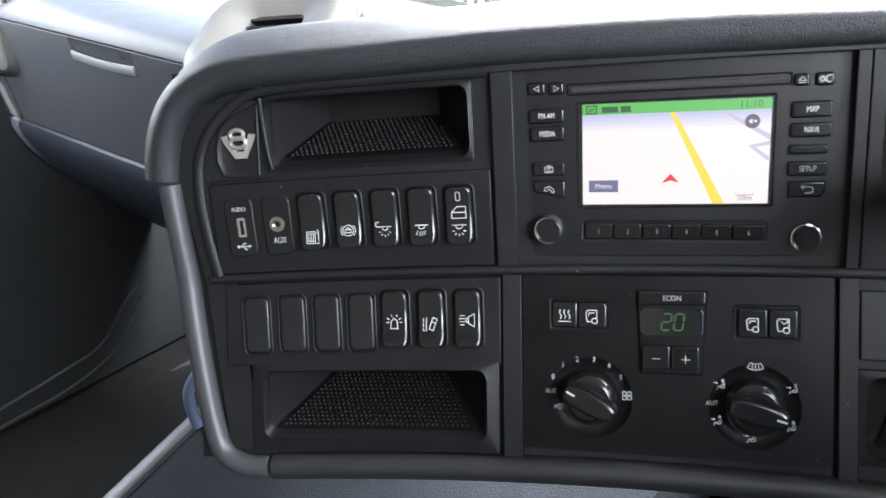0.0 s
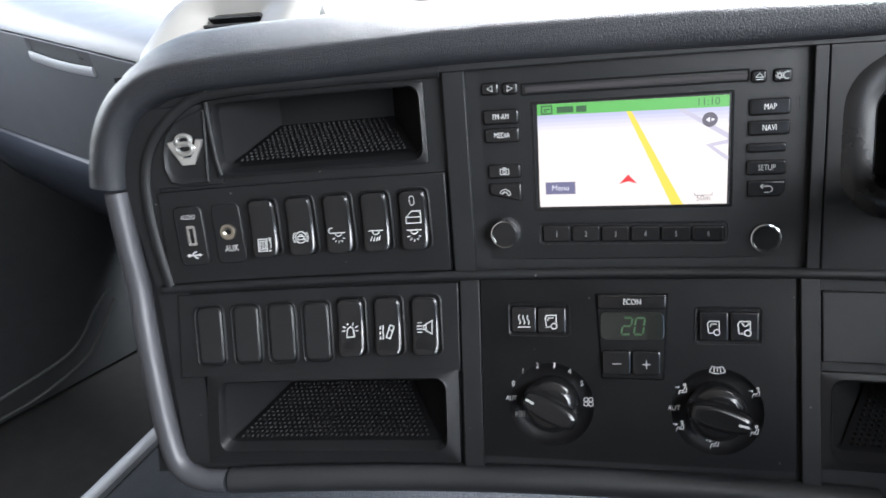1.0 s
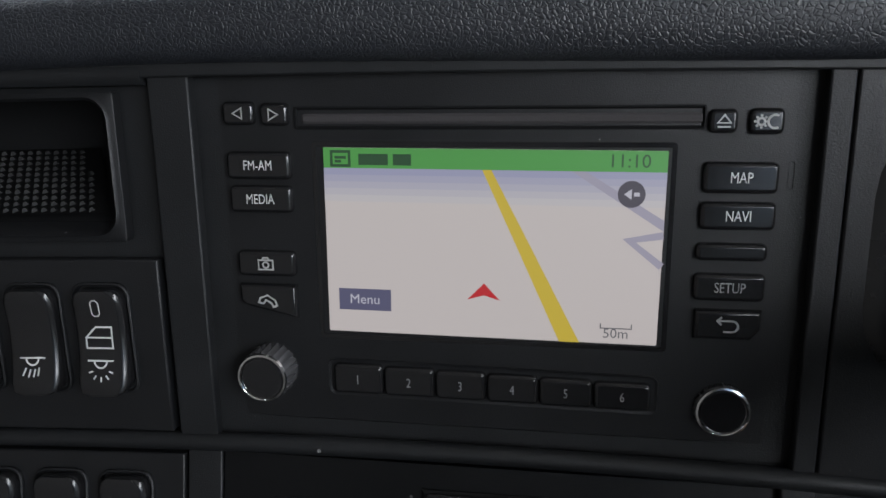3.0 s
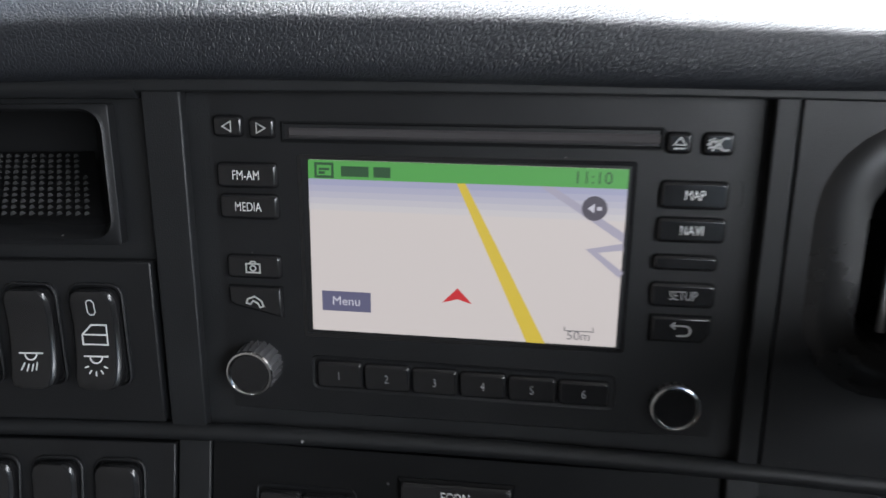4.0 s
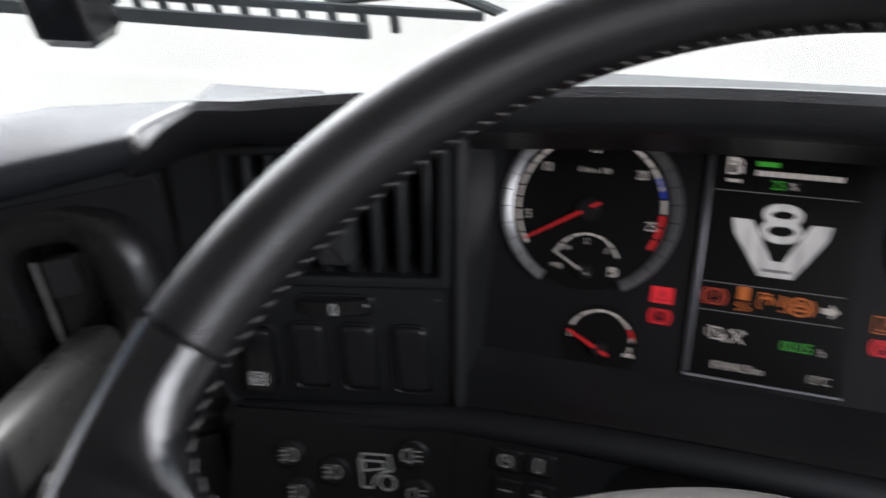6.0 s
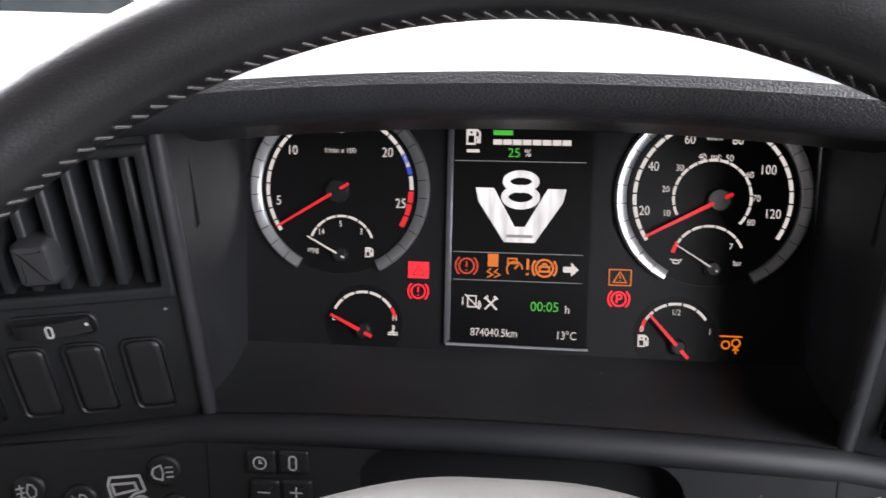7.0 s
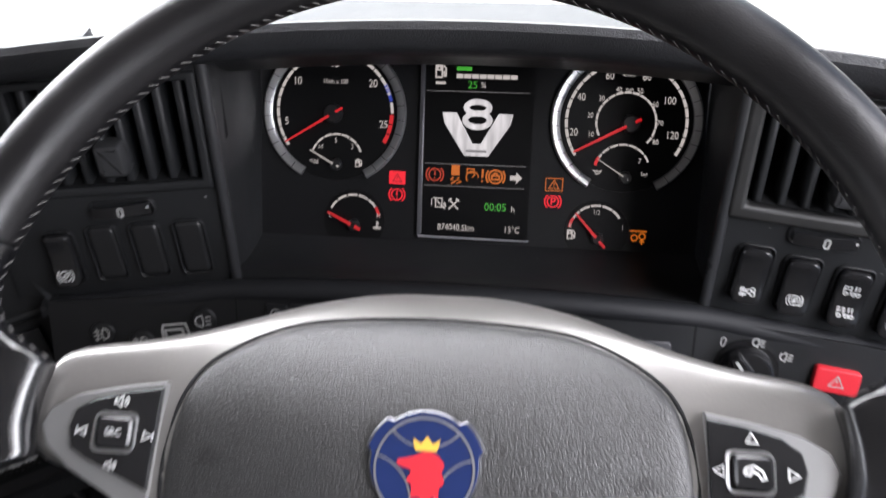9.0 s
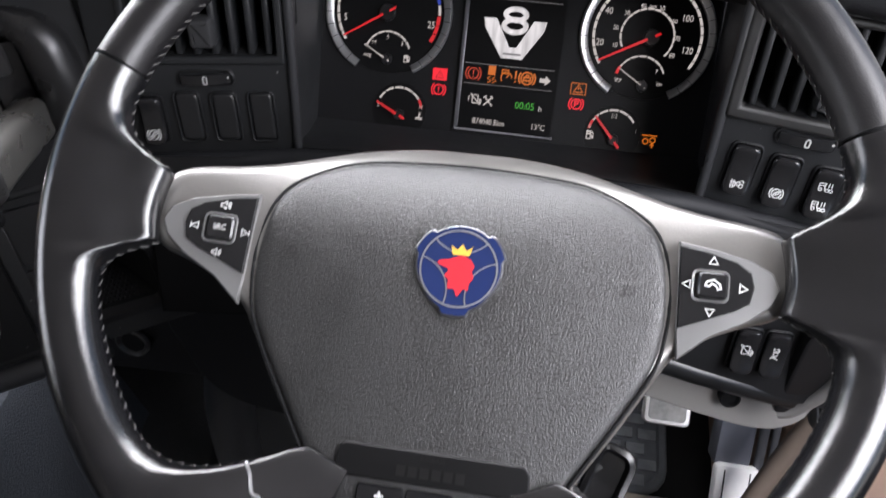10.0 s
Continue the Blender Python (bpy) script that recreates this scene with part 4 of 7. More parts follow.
# ---------------------------------------------------------------- rocker switches
def rocker_mesh(w, h, tilt, material):
    """A rocker cap lofted along its length: rounded corners, hollowed across, one end pressed in."""
    bm = bmesh.new()
    rows = []
    c = w * 0.24
    ys = [-h / 2, -h / 2 + 0.06 * c, -h / 2 + 0.3 * c, -h / 2 + c] + span(-h / 2 + c, h / 2 - c, 8)[1:-1] + [h / 2 - c, h / 2 - 0.3 * c, h / 2 - 0.06 * c, h / 2]
    for k, y in enumerate(ys):
        e = h / 2 - abs(y)
        half = w / 2 - (c - math.sqrt(max(0, c * c - (c - e) ** 2)) if e < c else 0)
        top = 0.0062 + tilt * y / h + 0.0035 * (2 * y / h) ** 2 - (0.0016 if e < 1e-6 else (0.0005 if e < 0.1 * c else 0))
        rows.append([bm.verts.new(q) for q in ((-half, y, 0), (-half, y, top - 0.0016), (-half + 0.0010, y, top - 0.0005), (-half + 0.0030, y, top), (half - 0.0030, y, top), (half - 0.0010, y, top - 0.0005), (half, y, top - 0.0016), (half, y, 0))])
    for a, b in zip(rows, rows[1:]):
        for i in range(7):
            bm.faces.new((a[i], a[i + 1], b[i + 1], b[i]))
    bm.faces.new(rows[0])
    bm.faces.new(rows[-1][::-1])
    return finish(bm, material)


ROCKERS = {}


def rocker(parent, m, w, h, tilt=-0.0035, symbols=(), plain_cap=False):
    """One switch in its recess: well, cap, printed symbols of (kind, y, size)."""
    key = (round(w, 4), round(h, 4), tilt, plain_cap)
    if key not in ROCKERS:
        well = slab(rounded(w + 0.0045, h + 0.0045, w * 0.28, 4), [(0, 0.0), (0, 0.0018), (0.0008, 0.0022), (0.0016, 0.0014), (0.0018, 0.0)])
        if plain_cap:
            cap = finish(slab(rounded(w, h, w * 0.24, 4), [(0, 0.0), (0.0002, 0.0010), (0.0008, 0.0018), (0.0022, 0.0024), (0.0030, 0.0025)]), mat("blank_plastic", (0.0105, 0.0108, 0.0115), 0.36, grain=0.3, grain_scale=1600, vary=0.25, dust=0.1, spec=0.4))
        else:
            cap = rocker_mesh(w, h, tilt, GLOSSY)
        ROCKERS[key] = finish(well, PANEL), cap
    well, cap = ROCKERS[key]
    sw = put("switch_blank" if plain_cap else "rocker_switch", well, parent, "blank black switch cover" if plain_cap else "", m)
    cap_ob = put("cap", cap, sw)
    for kind, y, size in symbols:
        z = 0.0062 + tilt * y / h + 0.0035 * (2 * y / h) ** 2 + 0.0004
        slope = math.degrees(math.atan(tilt / h + 0.0035 * 8 * y / h / h))
        symbol(kind, size, WHITE_INK, cap_ob, Matrix.Translation((0, y, z)) @ Matrix.Rotation(radians(slope), 4, "X"), w=0.062)
    return sw


def switch_bank(name, label, u0, u1, z0, z1):
    bank = thing(name, label, "switch panel", group="switch panels of the centre console")
    con_panel("panel", u0, u1, z0, z1, 0.0015, bank)
    return bank


top_bank = switch_bank("switch_panel", "black switch panel with sockets and five lit-symbol rockers", -0.3245, -0.0655, 1.0225, 1.1025)
low_bank = switch_bank("switch_panel", "black switch panel with four blanks and three rockers", -0.3195, -0.0605, 0.9455, 1.0125)
HR1 = 0.0495
for u, syms in ((-0.2278, [("tablet", -0.0135, 0.013)]), (-0.194, [("brake_car", -0.0095, 0.0135)]), (-0.160, [("night_lamp", -0.0095, 0.0115)]), (-0.1268, [("spot_lamp", -0.0095, 0.0125)]), (-0.0934, [("zero", 0.0165, 0.0085), ("door", 0.0025, 0.0125), ("lamp", -0.0105, 0.0125)])):
    rocker(top_bank, con_m(u, 1.0668, 0.0016), 0.0235, HR1, symbols=syms)
for u in (-0.2885, -0.2537, -0.2206, -0.1879):
    rocker(low_bank, con_m(u, 0.9785, 0.0016), 0.0245, 0.052, plain_cap=True)
for u, syms in ((-0.1555, [("beacon", -0.003, 0.0135)]), (-0.122, [("lane", -0.004, 0.0145)]), (-0.0888, [("horn", -0.0015, 0.0135)])):
    rocker(low_bank, con_m(u, 0.9815, 0.0016), 0.0235, HR1, symbols=syms)

# sockets beside the rockers
for u, kind in ((-0.2972, "usb"), (-0.2618, "aux")):
    m = con_m(u, 1.064, 0.0016)
    cover = part("socket_cover", slab(rounded(0.0265, 0.054, 0.006), [(0, 0), (0, 0.0016), (0.0009, 0.0024), (0.002, 0.0022)]), PANEL, top_bank, "", m)
    if kind == "usb":
        bm = slab(rounded(0.0080, 0.0180, 0.0014), [(0, 0.0), (0, 0.0012), (0.0006, 0.0012), (0.0008, 0.0008)])
        part("usb_socket", bm, CHROME, cover, "metal USB socket", at(0.001, 0.0005, 0.0022))
        part("tongue", box(0.0030, 0.013, 0.0016, Matrix.Translation((0.0012, 0.0005, 0.0028))), DEEP, cover)
        write("AUDIO", 0.0058, WHITE_INK, cover, at(0, 0.017, 0.0026), stretch=0.75)
        symbol("usb", 0.0125, WHITE_INK, cover, at(0.0005, -0.0175, 0.0026), w=0.1)
    else:
        part("jack_ring", slab(circle(0.0072, 24), [(0, 0), (0.0002, 0.0018), (0.0012, 0.0022), (0.0035, 0.0016), (0.0045, 0.0006), (0.0048, -0.002)]), mat("socket_brass", (0.55, 0.50, 0.42), 0.3, 1.0), cover, "bright metal audio socket", at(0, 0.0015, 0.0022))
        write("AUX", 0.0082, WHITE_INK, cover, at(0.0008, -0.0135, 0.0026), stretch=0.72)


# ---------------------------------------------------------------- open storage pockets
def pocket(name, label, u0, u1, z0, z1, depth, rim, group):
    """A moulded box let into the console, with a raised rim and a studded rubber mat."""
    th = thing(name, label, "storage tray", group=group)
    def inner(u, z, back, rise=0.0):
        return con(u, z, 0.0) + NX * back + Vector((0, 0, rise))

    def ring(a0, a1, b0, b1, r):
        q = []
        for cu, cz, a in ((a1 - r, b1 - r, 0), (a0 + r, b1 - r, 90), (a0 + r, b0 + r, 180), (a1 - r, b0 + r, 270)):
            q += [(cu + r * math.cos(radians(a + 18 * i)), cz + r * math.sin(radians(a + 18 * i))) for i in range(6)]
            if a in (0, 180):
                far = a0 + r if a == 0 else a1 - r
                q += [(cu + (far - cu) * k / 6, cz + (r if a == 0 else -r)) for k in range(1, 6)]
        return q

    def loft(loops):
        bm = bmesh.new()
        rows = [[bm.verts.new(p) for p in l] for l in loops]
        for a, b in zip(rows, rows[1:]):
            for i in range(len(a)):
                j = (i + 1) % len(a)
                bm.faces.new((a[i], a[j], b[j], b[i]))
        return bm, rows[-1]

    out = ring(u0 - rim, u1 + rim, z0 - rim * 0.9, z1 + rim * 0.7, 0.0014)
    mid = ring(u0 - 0.0025, u1 + 0.0025, z0 - 0.0025, z1 + 0.0025, 0.0105)
    hole = ring(u0, u1, z0, z1, 0.009)
    bm, last = loft([[con(u, z, -0.0045) for u, z in out], [con(u, z, 0.0012) for u, z in out], [con(u, z, 0.0016) for u, z in ring(u0 - rim + 0.0006, u1 + rim - 0.0006, z0 - rim * 0.9 + 0.0006, z1 + rim * 0.7 - 0.0006, 0.0014)], [con(u, z, 0.0016) for u, z in mid], [con(u, z, 0.0026) for u, z in ring(u0 - 0.0012, u1 + 0.0012, z0 - 0.0012, z1 + 0.0012, 0.0095)], [con(u, z, 0.0006) for u, z in hole], [inner(u, z, 0.008) for u, z in ring(u0 + 0.001, u1 - 0.001, z0 + 0.001, z1 - 0.001, 0.009)]])
    part("rim", bm, PANEL, th)
    side = 0.55 * depth
    bm, last = loft([[inner(u, z, 0.007) for u, z in ring(u0 + 0.0004, u1 - 0.0004, z0 + 0.0004, z1 - 0.0004, 0.009)], [inner(u, z, 0.03 * depth / 0.1, 0.001) for u, z in ring(u0 + side * 0.3, u1 - side * 0.33, z0 + 0.001, z1 - 0.001, 0.008)], [inner(u, z, depth, 0.006) for u, z in ring(u0 + side, u1 - side * 1.1, z0 + 0.001, z1 - 0.004, 0.007)]])
    bm.faces.new(last)
    part("liner", bm, DEEP, th)
    # rubber mat of small studs on the pocket's floor
    mat_bm = bmesh.new()
    pitch, deep = 0.0047, 0.0046
    nd = int((depth - 0.010) / deep)

    def seat(u, back):
        return inner(u, z0 + 0.0034, back, 0.013 * back / depth)

    mat_bm.faces.new([mat_bm.verts.new(seat(a, b)) for a, b in ((u0 + 0.008, 0.008), (u1 - 0.008, 0.008), (u1 - side * 1.1, depth - 0.002), (u0 + side, depth - 0.002))])
    for j in range(nd):
        back = 0.010 + deep * j
        for i in range(int((u1 - u0 - 0.02) / pitch)):
            u = u0 + 0.011 + pitch * (i + 0.5 * (j % 2))
            if u > u1 - 0.011 - side * back / depth or u < u0 + 0.009 + side * 0.92 * back / depth:
                continue
            c = seat(u, back)
            q = [mat_bm.verts.new(c + HX * dx + NX * dy) for dx, dy in ((-0.0019, 0), (0, -0.0022), (0.0019, 0), (0, 0.0022))]
            t = [mat_bm.verts.new(c + HX * dx + NX * dy + Vector((0, 0, 0.0016))) for dx, dy in ((-0.0009, 0), (0, -0.0011), (0.0009, 0), (0, 0.0011))]
            mat_bm.faces.new(t)
            for k in range(4):
                mat_bm.faces.new((q[k], q[(k + 1) % 4], t[(k + 1) % 4], t[k]))
    tagged(part("mat", mat_bm, mat("stud_rubber", (0.0048, 0.0049, 0.0052), 0.55, vary=0.15, spec=0.15), th, "studded anti-slip rubber mat", smooth=False), kind="stuff")
    return th


PG = "open trays of the centre console"
pocket("storage_tray", "open black storage tray lined with a studded rubber mat", *P1, 0.062, 0.0045, PG)
pocket("storage_tray", "open black storage tray lined with a studded rubber mat", *P2, 0.095, 0.012, PG)
pocket("storage_tray", "open black storage tray lined with a studded rubber mat", *P3, 0.07, 0.008, PG)
con_panel("cover_panel", 0.2235, 0.340, 0.9585, 1.006, 0.0015, console, n=5)

# metal badge: a figure eight over a vee, drawn plain
badge = thing("console_badge", "small bright chrome badge on the console corner", "badge", con_m(-0.2905, 1.1365, 0.0008))
vee = [(-0.0165, 0.0075), (-0.0105, 0.0085), (-0.0035, -0.0065), (0.0035, -0.0065), (0.0105, 0.0085), (0.0165, 0.0075), (0.0145, 0.002), (0.0055, -0.0135), (-0.0055, -0.0135), (-0.0145, 0.002)]
part("vee", slab(vee[::-1], [(0, 0), (0, 0.0018), (0.0007, 0.0026)]), mat("satin_badge", (0.6, 0.59, 0.57), 0.32, 0.8, vary=0.1), badge)
for y, r in ((0.0085, 0.0055), (0.001, 0.0062)):
    part("loop", sweep([Vector((r * 1.15 * math.cos(a), y + r * 0.72 * math.sin(a), 0.0030)) for a in span(0, 2 * math.pi, 24)[:-1]], circle(0.0021, 8), closed=True), mat("satin_badge", (0.6, 0.59, 0.57), 0.32, 0.8, vary=0.1), badge)

# ---------------------------------------------------------------- infotainment unit
K1 = math.sqrt(1 + 0.322 ** 2)
RU, RZ = 0.085, 1.10
radio = thing("infotainment_unit", "black navigation radio with a lit map display", "car radio", con_m(RU, RZ + 0.0021, -0.0085))


def rl(u, z):
    return u - RU, (z - RZ) * K1


def emitter(name, color, strength):
    m = mat(name, color, 0.4, emit=strength)
    m.node_tree.nodes["Principled BSDF"].inputs["Base Color"].default_value = (0.015, 0.015, 0.015, 1)
    return m


EM = 0.40
face = slab(rounded(0.2535, 0.1515 * K1, 0.003), [(0, -0.003), (0, 0.0036), (0.0008, 0.0044)])
part("faceplate", face, PANEL, radio, m=at(rl(0.0848, 1.1017)[0], rl(0, 1.1017)[1]))
part("surround", slab(rounded(0.1535, 0.0895, 0.002), [(0, 0.004), (0.0003, 0.0046), (0.0022, 0.0046), (0.0036, 0.0022)]), GLOSSY, radio, "glossy black screen surround", at(*rl(0.0832, 1.1070)))
SCX, SCY = rl(0.0838, 1.1072)
scr = part("display", slab(rounded(0.1442, 0.0828, 0.0006), [(0, 0.001), (0, 0.0047)]), emitter("map_ground", (0.80, 0.74, 0.73), EM), radio, "lit map screen", at(SCX, SCY, 0, -0.4))
SW, SH, SZ = 0.1442, 0.0828, 0.0050


def scr_xy(px, py):
    """Place on the display: fractions from its top left corner."""
    return (px - 0.5) * SW, (0.5 - py) * SH


def scr_poly(name, pts, material, dz=0.0):
    return part(name, flat([scr_xy(*p) for p in pts], SZ + dz), material, scr, smooth=False)


scr_poly("header_bar", [(0, 0.105), (1, 0.105), (1, 0), (0, 0)][::1], emitter("map_green", (0.10, 0.44, 0.09), EM))
for k in range(5):
    y0, y1 = 0.105 + 0.035 * k, 0.105 + 0.035 * (k + 1)
    t = (k + 0.5) / 5
    col = tuple(a + (b - a) * t for a, b in zip((0.42, 0.44, 0.66), (0.78, 0.75, 0.76)))
    scr_poly("horizon_band", [(0, y1), (1, y1), (1, y0), (0, y0)], emitter("map_sky_%d" % k, col, EM))
scr_poly("road", [(0.478, 0.105), (0.505, 0.105), (0.775, 1.0), (0.715, 1.0)][::-1], emitter("map_yellow", (0.82, 0.62, 0.06), EM), 0.0001)
GREYROAD = emitter("map_side_road", (0.48, 0.46, 0.58), EM)
scr_poly("side_road", [(0.735, 0.105), (0.775, 0.105), (1.0, 0.345), (1.0, 0.40)][::-1], GREYROAD, 0.0001)
part("side_road", strokes([[scr_xy(1.0, 0.42), scr_xy(0.905, 0.45), scr_xy(1.0, 0.58)]], 0.0032, SZ + 0.0001), GREYROAD, scr, smooth=False)
scr_poly("vehicle_arrow", [(0.487, 0.70), (0.535, 0.79), (0.487, 0.765), (0.437, 0.79)], emitter("map_red", (0.70, 0.02, 0.03), EM), 0.0002)
scr_poly("menu_key", [(0.035, 0.875), (0.20, 0.875), (0.20, 0.755), (0.035, 0.755)], emitter("map_key", (0.13, 0.13, 0.24), EM), 0.0001)
KEYTEXT = emitter("map_key_text", (0.75, 0.75, 0.85), EM)
DARKTEXT = emitter("map_dark_text", (0.02, 0.09, 0.03), EM)
write("Menu", 0.0062, KEYTEXT, scr, at(*scr_xy(0.117, 0.815), SZ + 0.0002))
write("11:10", 0.0078, DARKTEXT, scr, at(*scr_xy(0.895, 0.054), SZ + 0.0002))
write("50m", 0.0062, emitter("map_grey_text", (0.16, 0.16, 0.18), EM), scr, at(*scr_xy(0.88, 0.945), SZ + 0.0002))
part("scale_bar", strokes([[scr_xy(0.835, 0.89), scr_xy(0.835, 0.915), scr_xy(0.925, 0.915), scr_xy(0.925, 0.89)]], 0.0005, SZ + 0.0002), emitter("map_grey_text", (0.16, 0.16, 0.18), EM), scr, smooth=False)
for k in range(2):
    part("station_bar", flat([scr_xy(0.108 + 0.105 * k, 0.088), scr_xy(0.198 + 0.07 * k, 0.088), scr_xy(0.198 + 0.07 * k, 0.030), scr_xy(0.108 + 0.105 * k, 0.030)], SZ + 0.0002), DARKTEXT, scr, smooth=False)
part("radio_mark", strokes([[scr_xy(0.025, 0.02), scr_xy(0.08, 0.02), scr_xy(0.08, 0.092), scr_xy(0.025, 0.092), scr_xy(0.025, 0.02)], [scr_xy(0.035, 0.05), scr_xy(0.07, 0.05)], [scr_xy(0.035, 0.07), scr_xy(0.055, 0.07)]], 0.0012, SZ + 0.0002), DARKTEXT, scr, smooth=False)
cx, cy = scr_xy(0.905, 0.215)
part("sound_key", flat([(cx + a, cy + b) for a, b in circle(0.0056, 20)], SZ + 0.0002), emitter("map_dark_key", (0.09, 0.08, 0.11), EM), scr, smooth=False)
part("sound_mark", flat([(cx - 0.003, cy), (cx, cy + 0.0022), (cx, cy - 0.0022)][::-1], SZ + 0.0003, flat([(cx + 0.001, cy - 0.0008), (cx + 0.0032, cy - 0.0008), (cx + 0.0032, cy + 0.0008), (cx + 0.001, cy + 0.0008)], SZ + 0.0003)), KEYTEXT, scr, smooth=False)


def radio_key(u0, u1, z0, z1, text="", kind="", size=0.0062, cut=None, wide=0.72):
    """A pillow-shaped key of the unit with its printing."""
    w, h = u1 - u0, (z1 - z0) * K1
    x, y = rl((u0 + u1) / 2, (z0 + z1) / 2)
    pts = cut(w, h) if cut else rounded(w, h, 0.0023, 3)
    key = part("key", slab(pts, [(0, 0.003), (0, 0.0056), (0.0006, 0.0068), (0.0016, 0.0074)]), GLOSSY, radio, "", at(x, y))
    if text:
        write(text, size, WHITE_INK if text in ("MAP", "NAVI", "FM-AM", "MEDIA") else DIM_INK, key, at(0, 0, 0.0078), stretch=wide)
    if kind:
        symbol(kind, size, DIM_INK if kind == "back" else POD_INK, key, at(0, 0, 0.0078), w=0.1)
    return key


radio_key(-0.0322, -0.0177, 1.1562, 1.1658, kind="left", size=0.0058)
radio_key(-0.0150, -0.0024, 1.1558, 1.1652, kind="right", size=0.0058)
radio_key(0.1706, 0.1817, 1.1530, 1.1620, kind="eject", size=0.0062)
radio_key(0.1858, 0.1990, 1.1526, 1.1622, kind="day", size=0.0085)
radio_key(-0.0318, -0.0024, 1.1338, 1.1453, "FM-AM")
radio_key(-0.0313, -0.0024, 1.1197, 1.1312, "MEDIA")
radio_key(-0.0297, -0.0026, 1.0920, 1.1032, kind="camera", size=0.0075)
radio_key(-0.0297, -0.0027, 1.0735, 1.0884, kind="phone", size=0.0085, cut=lambda w, h: [(w / 2, -h / 2), (w / 2, h / 2), (-w / 2, h / 2), (-w / 2, -h * 0.02), (-w * 0.4, -h * 0.16)])
radio_key(0.1697, 0.1988, 1.1302, 1.1422, "MAP")
radio_key(0.1694, 0.1989, 1.1160, 1.1269, "NAVI")
radio_key(0.1688, 0.1969, 1.1038, 1.1108)
radio_key(0.1688, 0.1972, 1.0875, 1.0986, "SETUP")
radio_key(0.1700, 0.1968, 1.0716, 1.0839, kind="back", size=0.0085, cut=lambda w, h: [(w / 2, h / 2), (-w / 2, h / 2), (-w / 2, -h / 2), (w * 0.36, -h / 2), (w / 2, -h * 0.15)])
part("key_strip", slab(rounded(0.1480, 0.0185, 0.004), [(0, 0.0040), (0.0004, 0.0050), (0.0016, 0.0046), (0.0022, 0.0030)]), PANEL, radio, "recess of the station keys", at(*rl(0.0836, 1.0462), 0.0, -0.7))
for k, (a, b) in enumerate(((0.0128, 0.0360), (0.0364, 0.0596), (0.0600, 0.0828), (0.0832, 0.1060), (0.1064, 0.1296), (0.1300, 0.1544))):
    radio_key(a, b, 1.0400 - 0.0002 * k, 1.0536 - 0.0005 * k, "%d" % (k + 1), size=0.0062)
# disc slot
x0, y0 = rl(0.0848, 1.1590)
part("slot_frame", slab(rounded(0.170, 0.0098, 0.001), [(0, 0.0042), (0, 0.0052), (0.0008, 0.0056), (0.0018, 0.0040), (0.002, 0.001)]), DEEP, radio, m=at(x0, y0))
part("slot_lip", slab(rounded(0.166, 0.0042, 0.0015), [(0, 0.001), (0, 0.0046), (0.001, 0.0054)]), mat("slot_flock", (0.032, 0.029, 0.030), 0.9, grain=0.8, grain_scale=900), radio, "worn grey felt disc slot lip", at(x0 + 0.001, y0 - 0.0004))


def knob(parent, m, r, height, ridges, face_mat, ring_mat):
    """A turned knob: ribbed skirt, bright ring, dark cap."""
    n = ridges * 2 if ridges else 36
    pts = [((r * (1.0 if i % 2 else 0.955)) * math.cos(2 * math.pi * i / n), (r * (1.0 if i % 2 else 0.955)) * math.sin(2 * math.pi * i / n)) for i in range(n)] if ridges else circle(r, n)
    k = part("knob", slab(pts, [(0, 0.0), (0.0, 0.0), (r * 0.04, height * 0.92), (r * 0.10, height)]), face_mat, parent, "", m)
    part("ring", slab(circle(r * 0.93, 36), [(0, height - 0.0004), (0.0004, height + 0.0008), (r * 0.10, height + 0.001), (r * 0.14, height + 0.0002), (r * 0.16, height)]), ring_mat, k, "bright chrome ring")
    part("cap", slab(circle(r * 0.78, 32), [(0, height), (0.0006, height + 0.0008)]), GLOSSY, k)
    return k


SKIRT = mat("knob_skirt", (0.10, 0.10, 0.105), 0.26, 0.6)
knob(radio, at(*rl(-0.0172, 1.0496), 0.004), 0.0125, 0.0135, 26, SKIRT, CHROME)
knob(radio, at(*rl(0.1843, 1.0410), 0.002), 0.0125, 0.0052, 26, SKIRT, CHROME)
for u, z in ((-0.0365, 1.142), (0.2035, 1.137)):
    x, y = rl(u, z)
    part("release_slot", slab(rounded(0.0022, 0.011, 0.0008), [(0, 0.0046), (0.0004, 0.0042)]), DEEP, radio, m=at(x, y))

# ---------------------------------------------------------------- climate panel
K2 = math.sqrt(1 + 0.55 ** 2)
KU, KZ = 0.0825, 0.947
climate = thing("climate_panel", "black heating and ventilation control panel with two rotary knobs", "climate control", con_m(KU, KZ, 0.0005))


def kl(u, z):
    return u - KU, (z - KZ) * K2


WELLS = [kl(0.0165, 0.9215), kl(0.1472, 0.9205)]
WELL = 0.0365
part("panel", bent(lambda x, y, h: Vector((x, y, h)), span(-0.1237, 0.1227, 6), span(-0.0756, 0.0756, 6), 0.0018, 0.005, [(x - WELL, x + WELL, y - WELL, y + WELL) for x, y in WELLS]), DIAL_PLASTIC, climate)


def pad_key(u0, u1, z0, z1, kind="", text="", size=0.010, z=0.0016, lift=0.005):
    x, y = kl((u0 + u1) / 2, (z0 + z1) / 2)
    key = part("key", slab(rounded(u1 - u0, (z1 - z0) * K2, 0.0022, 3), [(0, z), (0, z + lift * 0.7), (0.0006, z + lift * 0.92), (0.0016, z + lift)]), GLOSSY, climate, "", at(x, y))
    if kind:
        symbol(kind, size, WHITE_INK, key, at(0, -0.001, z + lift + 0.0004), w=0.068)
